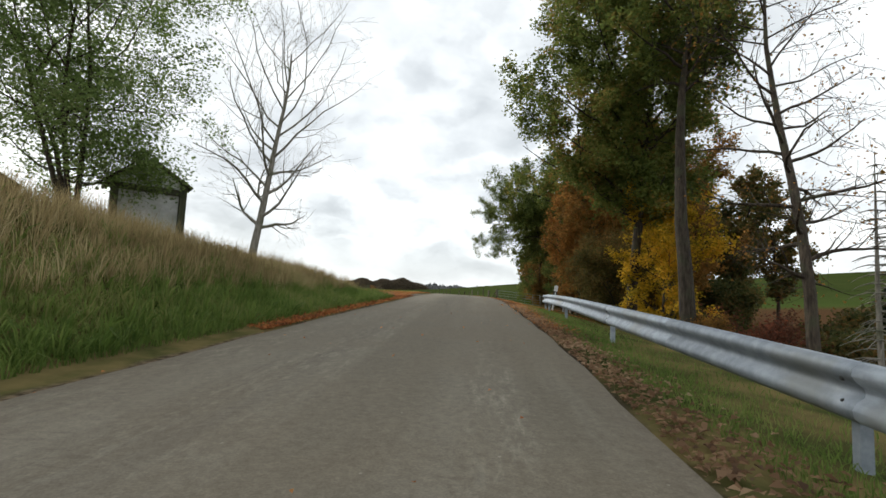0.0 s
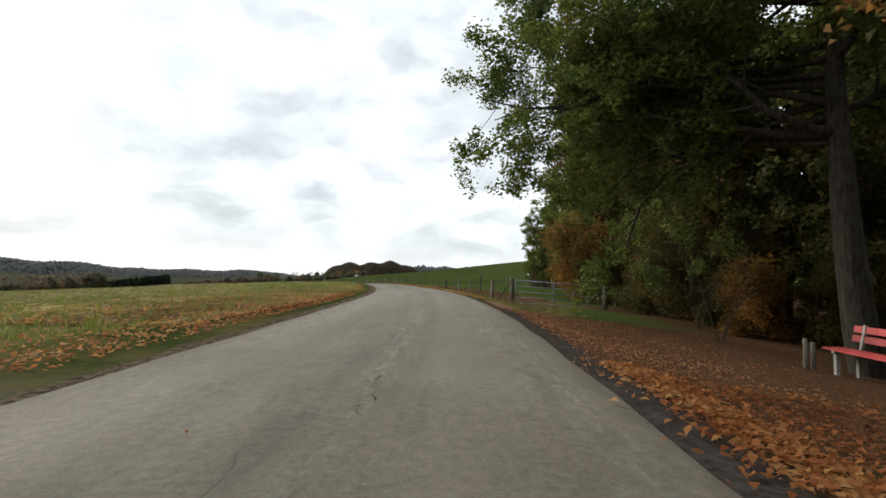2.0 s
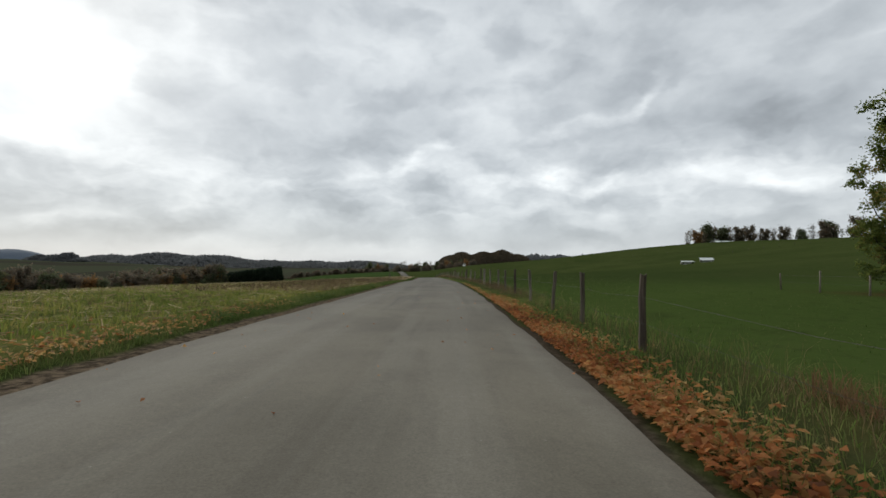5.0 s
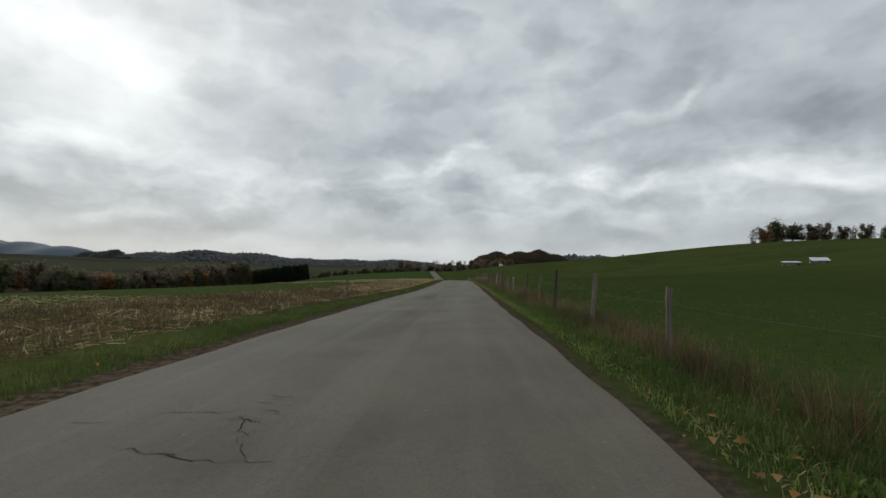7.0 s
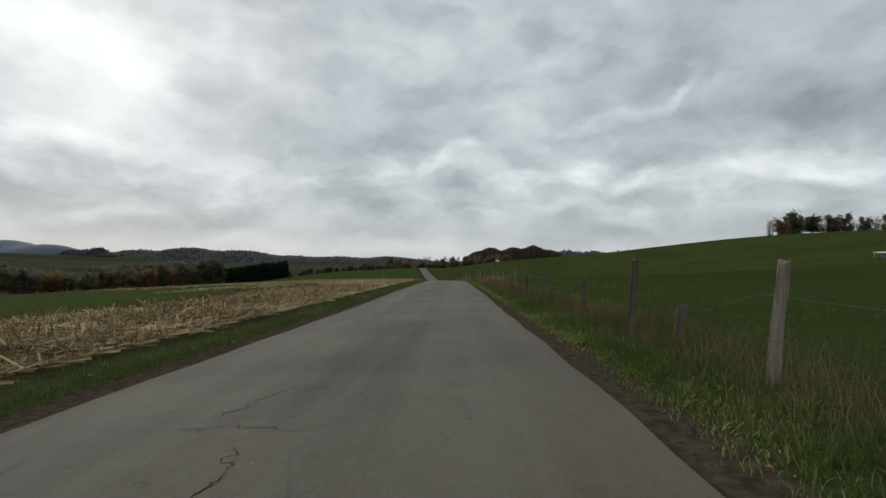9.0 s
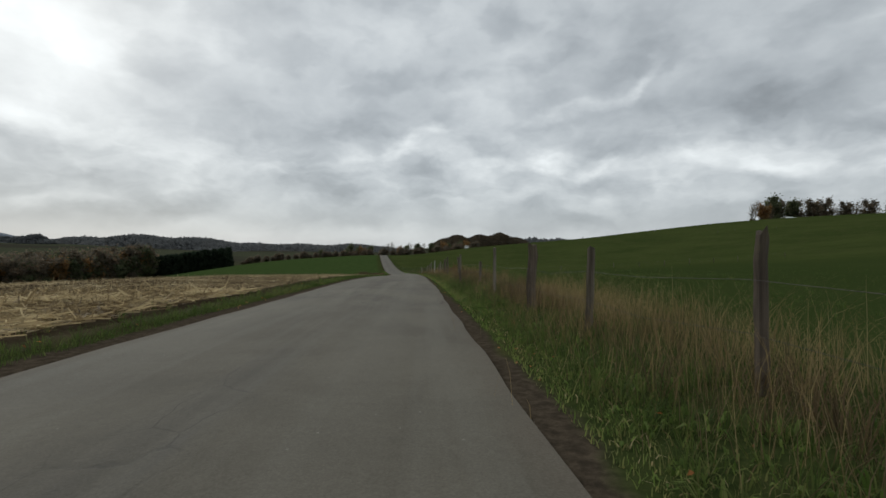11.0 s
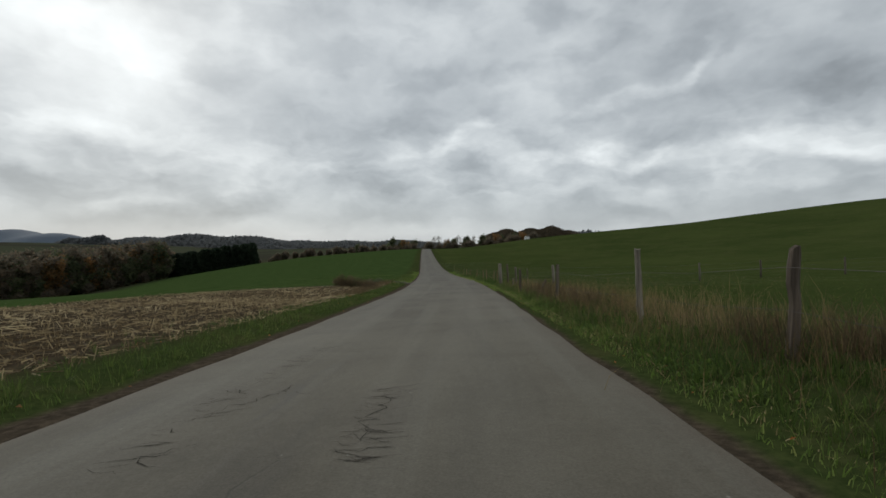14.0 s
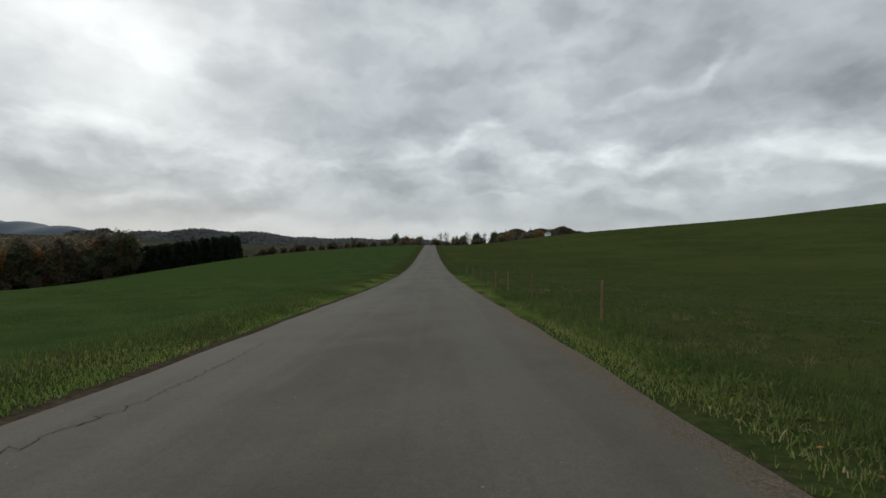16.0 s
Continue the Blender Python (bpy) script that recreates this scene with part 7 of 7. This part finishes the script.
litter(7500, 21, (-4, 36), lambda r, s: 2.75 + np.abs(r.normal(0, 0.5, len(s))), 0.075, M_LITTER_TAN, "fallen_leaves", "dry brown and tan leaves along the road's edge")
litter(4500, 28, (27, 42), lambda r, s: 4.2 + np.abs(r.normal(0, 1.6, len(s))), 0.075, M_LITTER, "fallen_leaves", "bright orange leaves newly fallen by the bench")
litter(15000, 22, (22, 57), lambda r, s: 3.0 + np.abs(r.normal(0, 2.6, len(s))), 0.055, M_LITTER_OLD, "fallen_leaves", "thick orange-brown leaves on the woodland track", keep=lambda s, lat, r: (s - 0.9 * lat > 32.5) | (lat < 3.5))
litter(5000, 29, (52, 80), lambda r, s: 2.9 + np.abs(r.normal(0, 0.6, len(s))), 0.07, M_LITTER_TAN, "fallen_leaves", "tan leaves scattered before the gate")
litter(19000, 23, (66, 134), lambda r, s: 2.85 + np.abs(r.normal(0, 0.5, len(s))), 0.088, M_LITTER_GOLD, "fallen_leaves", "drift of yellow-brown leaves along the fence side", keep=lambda s, lat, r: r.uniform(0, 1, len(s)) < np.clip((132 - s) / 42, 0, 1) ** 1.5)
litter(4500, 27, (9, 30), lambda r, s: -2.75 - np.abs(r.normal(0, 0.9, len(s))) * np.clip((s - 6) / 14, 0.2, 1), 0.075, M_LITTER, "fallen_leaves", "brown leaves drifted along the foot of the bank")
litter(11000, 24, (22, 96), lambda r, s: -3.3 - np.abs(r.normal(0, 1.5, len(s))), 0.08, M_LITTER, "fallen_leaves", "orange-brown leaves on the field side of the road", keep=lambda s, lat, r: r.uniform(0, 1, len(s)) < np.clip(1.15 - (s - 45) / 45, 0.12, 1))
litter(4200, 54, (58, 82), lambda r, s: 2.78 + np.abs(r.normal(0, 0.5, len(s))), 0.08, M_LITTER_GOLD, "fallen_leaves", "tan leaves caught on the grass tips along the fence", lift=0.04)
litter(6500, 57, (78, 108), lambda r, s: 2.78 + np.abs(r.normal(0, 0.45, len(s))), 0.08, M_LITTER, "fallen_leaves", "red-brown leaves caught on the grass tips along the fence", keep=lambda s, lat, r: r.uniform(0, 1, len(s)) < np.clip((110 - s) / 18, 0, 1), lift=0.04)
litter(15000, 53, (44, 78), lambda r, s: -4.0 - np.abs(r.normal(0, 3.0, len(s))), 0.13, M_LITTER_GOLD, "maize_leaves", "withered golden-brown maize leaves lying at the field's edge", keep=lambda s, lat, r: (r.uniform(0, 1, len(s)) < np.clip((82 - s) / 26, 0, 1)) & no_track(s, lat, r))
litter(8000, 46, (68, 102), lambda r, s: -3.45 - np.abs(r.normal(0, 0.55, len(s))), 0.08, M_LITTER_GOLD, "fallen_leaves", "tan and golden leaves drifted beside the field", keep=lambda s, lat, r: r.uniform(0, 1, len(s)) < np.clip((s - 66) / 6, 0, 1) * np.clip((104 - s) / 20, 0, 1))
litter(1500, 25, (0, 110), lambda r, s: r.uniform(-2.6, 2.6, len(s)), 0.05, M_LITTER, "scattered_leaves", "a few leaves scattered on the asphalt", keep=lambda s, lat, r: r.uniform(0, 1, len(s)) < 0.06 + 0.1 * np.abs(lat))
litter(700, 26, (108, 330), lambda r, s: np.where(r.uniform(0, 1, len(s)) < 0.6, 1, -1) * (2.8 + np.abs(r.normal(0, 0.8, len(s)))), 0.055, M_LITTER, "scattered_leaves", "single brown leaves on the verges")


def stubble(n, seed, s_rng, lat_rng, length, lying, name, label, keep=None, mat=M_STRAW, thick=1.0):
    """Cut maize stalks in rows, some upright, many lying."""
    rng = np.random.default_rng(seed)
    s = rng.uniform(*s_rng, n)
    lat = -(np.round(rng.uniform(*lat_rng, n) / 0.75) * 0.75 + rng.normal(0, 0.09, n))
    if keep is not None:
        ok = keep(s, lat, rng)
        s, lat = s[ok], lat[ok]
        n = len(s)
    rx, ry, rp = (np.interp(s, S_AX, a) for a in (R_X, R_Y, R_PSI))
    x, y = rx + lat * np.cos(rp), ry - lat * np.sin(rp)
    z = ground(x, y) - 0.03
    down = rng.uniform(0, 1, n) < lying
    d = rng.normal(0, 1, (n, 3)) * np.where(down, 1.0, 0.35)[:, None]
    d[:, 2] = np.where(down, np.abs(d[:, 2]) * 0.12, 1.0)
    d /= np.linalg.norm(d, axis=1, keepdims=True)
    L = length * rng.uniform(0.4, 1.3, (n, 1)) * np.where(down, 1.5, 0.8)[:, None]
    w = np.cross(d, rng.normal(0, 1, (n, 3)))
    w /= np.linalg.norm(w, axis=1, keepdims=True)
    w *= thick * rng.uniform(0.005, 0.012, (n, 1))
    c = np.stack([x, y, z + np.where(down, rng.uniform(0.02, 0.09, n), 0)], 1)
    q = np.stack([c - w, c + w, c + w * 0.8 + d * L, c - w * 0.8 + d * L], 1)
    return tagged(soup(name, q, mat), label, "stubble", kind="stuff")


def in_field(s, lat, r):
    return (s + 0.9 * np.maximum(lat, -9) < 313.2) & (-lat < 6 + 60 * np.clip((s + 12 * np.sin(lat * 0.7) - 195) / 50, 0.07, 1))


stubble(44000, 31, (146, 321), (4.4, 22), 0.22, 0.6, "maize_stubble", "pale cut maize stalks in the harvested field", keep=in_field)
stubble(20000, 32, (150, 321), (18, 66), 0.26, 0.65, "maize_stubble", "rows of pale maize stubble across the field", keep=in_field)
stubble(15000, 35, (136, 240), (4.6, 13.5), 0.20, 0.8, "maize_stubble", "pale stalks lying in rows by the field edge", keep=lambda s, lat, r: in_field(s, lat, r) & (s > 150))
stubble(24000, 36, (196, 322), (4.8, 34), 0.19, 0.8, "maize_stubble", "trampled pale stalks between the stubble rows", keep=in_field, thick=1.3)
stubble(22000, 33, (44, 150), (4.2, 26), 0.2, 0.75, "maize_stubble", "straw scattered in the greened-over stubble")
tussocks(9500, 47, (42, 128), lambda r, s: -4.3 - np.abs(r.normal(0, 9, len(s))), (0.08, 0.26), M_FIELDWEED, "field_weeds", "yellow-green weeds in the old stubble", per=10, width=0.008, spread=0.9, keep=no_track)
blades(36000, 34, (58, 200), lambda r, s: -4.6 - np.abs(r.normal(0, 12, len(s))), (0.05, 0.15), 0.009, M_BLADE, "field_weeds", "green weeds growing through the old stubble")

litter(13000, 37, (12, 42), lambda r, s: np.where(s < 24, 3.2, 3.5) + r.normal(0, 0.28, len(s)), 0.085, M_LITTER, "fallen_leaves", "orange-red leaves banked along the road's edge", keep=lambda s, lat, r: r.uniform(0, 1, len(s)) < np.clip((s - 19) / 11, 0.12, 1))
stubble(30000, 38, (108, 200), (4.2, 11.0), 0.34, 0.3, "maize_stubble", "short brown standing stalks at the field edge", mat=M_DEAD)
stubble(9000, 55, (108, 160), (4.4, 12.0), 0.24, 0.6, "maize_stubble", "a few pale stalks among brown ones at the field edge")
stubble(14000, 39, (195, 296), (4.2, 8.5), 0.15, 0.5, "maize_stubble", "short cut stalks beside the grass strip")

stubble(26000, 56, (158, 226), (4.2, 11.5), 0.32, 0.92, "maize_stubble", "thick golden straw lying in swaths beside the road", keep=in_field, mat=M_SWATH, thick=2.0)

# weedy bushes at the mouth of the field track
dock = make_tree("dock_bush", "rusty dead dock stalks at the corner of the stubble", 61, (M_BARK, M_DEAD), 3500, 0.10, 0.2, category="bush", height=1.3, r0=0.02, spread=1.1, base=0.02, limbs=18, twig_len=0.3, stems=4, sub=4, subsub=2)
plant_rows(dock, [rl(320.0, -8.8, 0.62), rl(319.0, -8.0, 0.55), rl(317.6, -7.0, 0.42), rl(315.0, -6.2, 0.4), rl(312.5, -5.6, 0.34), rl(321.4, -9.8, 0.5), rl(309.5, -5.4, 0.36)], 41)
tussocks(16, 63, (244.2, 245.4), lambda r, s: 4.75 + r.normal(0, 0.28, len(s)), (0.6, 1.15), M_RUSTWEED, "rusty_weeds", "tall thin rusty dead docks beside a fence post", per=11, width=0.0035, spread=0.3)
tussocks(22, 64, (251.2, 252.8), lambda r, s: 4.6 + r.normal(0, 0.25, len(s)), (0.3, 0.65), M_RUSTWEED, "rusty_weeds", "low clump of rusty dead docks at the fence", per=16, width=0.004, spread=0.6)
bramble = make_tree("bramble_bush", "low dark bramble at the edge of the young crop", 62, (M_BARK, M_LEAF_FARG), 3000, 0.11, 0.2, category="bush", height=0.9, r0=0.02, spread=1.1, base=0.02, limbs=16, twig_len=0.3, stems=4, sub=4, subsub=2)
plant_rows(bramble, [rl(326.4, -7.0, 0.3), rl(327.2, -7.6, 0.34), rl(327.8, -6.6, 0.38)], 42)


# cracks in the asphalt, by length along the road and distance from its axis
M_CRACK = mat_plain("open_crack_dirt", (0.024, 0.021, 0.018), (0.052, 0.047, 0.041), 30.0, 1.0, bump=0.0, spec=0.0)


def crack_path(points, rng, step=0.06, shake=0.032):
    out = []
    for (s0, l0), (s1, l1) in zip(points, points[1:]):
        n = max(2, int(math.hypot(s1 - s0, l1 - l0) / step))
        out += [(s0 + (s1 - s0) * i / n + rng.gauss(0, shake), l0 + (l1 - l0) * i / n + rng.gauss(0, shake)) for i in range(n)]
    return out + [points[-1]]


def crack_faces(path, width, rng, V, F):
    """A ribbon of uneven width lying on the crown of the road."""
    first = len(V)
    for i, (s, lat) in enumerate(path):
        a, b = path[max(i - 1, 0)], path[min(i + 1, len(path) - 1)]
        d = Vector((b[0] - a[0], b[1] - a[1]))
        d = d.normalized() if d.length > 1e-6 else Vector((1, 0))
        w = width * 0.5 * rng.uniform(0.3, 1.5) * min(1.0, 0.25 + 0.3 * min(i, len(path) - 1 - i))
        for k in (-1, 1):
            ss, ll = s - d.y * w * k, lat + d.x * w * k
            x, y, z, _ = road_at(ss, ll)
            V.append((x, y, z + 0.03 * (1 - (ll / 2.65) ** 2) + 0.004))
    F += [(first + 2 * i, first + 2 * i + 1, first + 2 * i + 3, first + 2 * i + 2) for i in range(len(path) - 1)]


def build_crack(points, width=0.014, twigs=4, seed=0, broken=0.0):
    """A crack with side twigs; broken is the share of its length that has closed again."""
    rng = random.Random(seed)
    V, F = [], []
    path = crack_path(points, rng)
    if broken:
        i = 0
        while i < len(path) - 3:
            n = rng.randint(4, 16)
            if rng.random() > broken:
                crack_faces(path[i:i + n], width, rng, V, F)
            i += n
    else:
        crack_faces(path, width, rng, V, F)
    for _ in range(twigs):
        s, lat = rng.choice(path)
        a, r = rng.uniform(0, 6.283), rng.uniform(0.15, 0.5)
        crack_faces(crack_path([(s, lat), (s + 0.5 * r * math.sin(a), lat + r * math.cos(a))], rng), width * 0.6, rng, V, F)
    ob = link_mesh("crack", V, F, M_CRACK, False)
    ob.parent = road
    return ob


build_crack([(44.5, -0.1), (42.6, -0.01), (40.5, 0.16), (39.1, 0.25), (37.4, 0.33), (35.5, 0.3)], 0.013, 2, 1, 0.5)
build_crack([(25.5, -0.6), (24.2, -0.51), (21.9, -0.25), (19.5, -0.1)], 0.009, 3, 2, 0.4)
build_crack([(71.0, 0.15), (68.3, 0.08), (66.9, -0.01), (65.2, -0.02), (62.0, 0.0)], 0.010, 5, 3, 0.22)
build_crack([(127.6, -1.1), (127.5, -0.72), (127.4, -0.45), (127.4, -0.1)], 0.008, 5, 4)
build_crack([(128.4, -0.5), (128.1, -0.43), (127.4, -0.15)], 0.007, 2, 5)
build_crack([(145.5, -1.3), (144.5, -1.24), (141.5, -0.8), (140.2, -0.87), (139.2, -0.9), (139.2, -1.2)], 0.007, 5, 6)
build_crack([(140.4, -0.1), (139.6, -0.3), (138.8, -0.36), (138.5, -0.18), (138.1, -0.25), (137.6, -0.5), (137.2, -0.62), (136.9, -0.95), (136.6, -1.3)], 0.008, 8, 7)
build_crack([(148.4, 0.75), (148.2, 1.63)], 0.007, 1, 8)
build_crack([(147.7, 0.5), (147.4, 0.75), (147.2, 1.15)], 0.010, 2, 9)
build_crack([(169.0, -0.8), (169.6, -0.66), (170.3, -0.44)], 0.009, 2, 10)
build_crack([(168.7, -1.0), (168.7, -0.44), (168.6, 0.1)], 0.007, 2, 11)
build_crack([(168.3, -0.32), (167.7, -0.16), (167.2, -0.2)], 0.009, 3, 12)
build_crack([(228.5, -2.2), (226.0, -2.15), (224.6, -2.3), (223.2, -2.2), (222.6, -1.9)], 0.010, 5, 13)
build_crack([(224.4, 2.3), (223.4, 2.45), (222.6, 2.4), (221.9, 2.5), (221.0, 2.45)], 0.011, 5, 14)
build_crack([(279.8, -1.25), (280.2, -0.99), (280.8, -0.75)], 0.010, 3, 15)
build_crack([(279.0, 0.25), (279.6, 0.24), (280.1, 0.36)], 0.008, 2, 16)
build_crack([(325.0, -2.15), (325.9, -2.04), (326.2, -1.95), (327.9, -1.9), (330.0, -2.0)], 0.009, 5, 17)


def build_crazing(spine, n, spread, seed, label):
    """A broken strip: many short cracks, most of them crosswise."""
    rng = random.Random(seed)
    V, F = [], []
    for _ in range(n):
        s = rng.uniform(spine[0][0], spine[-1][0])
        lat = float(np.interp(s, *zip(*spine))) + rng.gauss(0, spread)
        r, lean = rng.uniform(0.08, 0.42), rng.gauss(0, 0.35)
        crack_faces(crack_path([(s, lat), (s + r * lean, lat + r)], rng, 0.06, 0.02), rng.uniform(0.004, 0.011), rng, V, F)
    ob = link_mesh("crazing", V, F, M_CRACK, False)
    ob.parent = road
    return tagged(ob, label, kind="stuff")


build_crazing([(145.8, 0.0), (146.9, -0.12), (147.9, -0.43), (149.5, -0.75), (151.3, -0.33), (154.5, 0.0)], 420, 0.17, 21, "short crosswise cracks in the broken asphalt strip")
build_crazing([(146.0, -1.6), (148.5, -1.7)], 70, 0.22, 22, "short crosswise cracks beside the field edge")
build_crazing([(224.0, 1.3), (224.8, 1.6)], 14, 0.25, 23, "small patch of crazed asphalt")
build_crazing([(232.2, 0.75), (233.4, 0.72), (234.2, 0.75)], 60, 0.07, 25, "short dark cracks in the right lane")
build_crazing([(234.4, 0.95), (235.8, 0.72)], 70, 0.10, 26, "patch of crazed asphalt in the right lane")
build_crazing([(278.4, -1.28), (280.0, -1.46), (281.8, -1.4), (283.6, -1.33)], 60, 0.09, 27, "broken line of short cracks in the left lane")
build_crazing([(278.6, 0.18), (279.6, 0.15), (280.6, 0.1)], 44, 0.06, 28, "short cracks along the middle of the road")
build_crack([(232.2, 0.78), (232.9, 0.70), (233.6, 0.78), (234.4, 0.86)], 0.010, 4, 18)
build_crazing([(128.0, -0.9), (129.4, -0.7)], 16, 0.3, 24, "small patch of crazed asphalt near the field")


# broken stone slabs edging the road
def build_slabs():
    rng = random.Random(3)
    edge = empty("kerb_slabs", beside(321, 2.8), "broken grey stone slabs along the road's edge", "kerb")
    inv = edge.matrix_world.inverted()
    s = 317.6
    while s < 321.5:
        w = rng.uniform(0.2, 0.42)
        bm = bmesh.new()
        box(bm, (rng.uniform(0.10, 0.19), w, 0.06), (0, 0, 0), bevel=0.015)
        for v in bm.verts:
            v.co += Vector((rng.gauss(0, 0.015), rng.gauss(0, 0.015), rng.gauss(0, 0.006)))
        x, y, z, p = road_at(s + w / 2, 2.72)
        ob = part("slab", bm, M_SLAB, edge)
        ob.matrix_basis = inv @ pose(x, y, z - 0.052, rng.gauss(0, 2), rng.gauss(0, 2), -math.degrees(p))
        s += w + rng.uniform(0.02, 0.2)


build_slabs()

# bring the plan to metres
bpy.context.view_layer.update()
for ob in list(scene.objects):
    if ob.parent is None and ob.type in ("MESH", "EMPTY"):
        ob.matrix_world = Matrix.Scale(UNIT, 4) @ ob.matrix_world
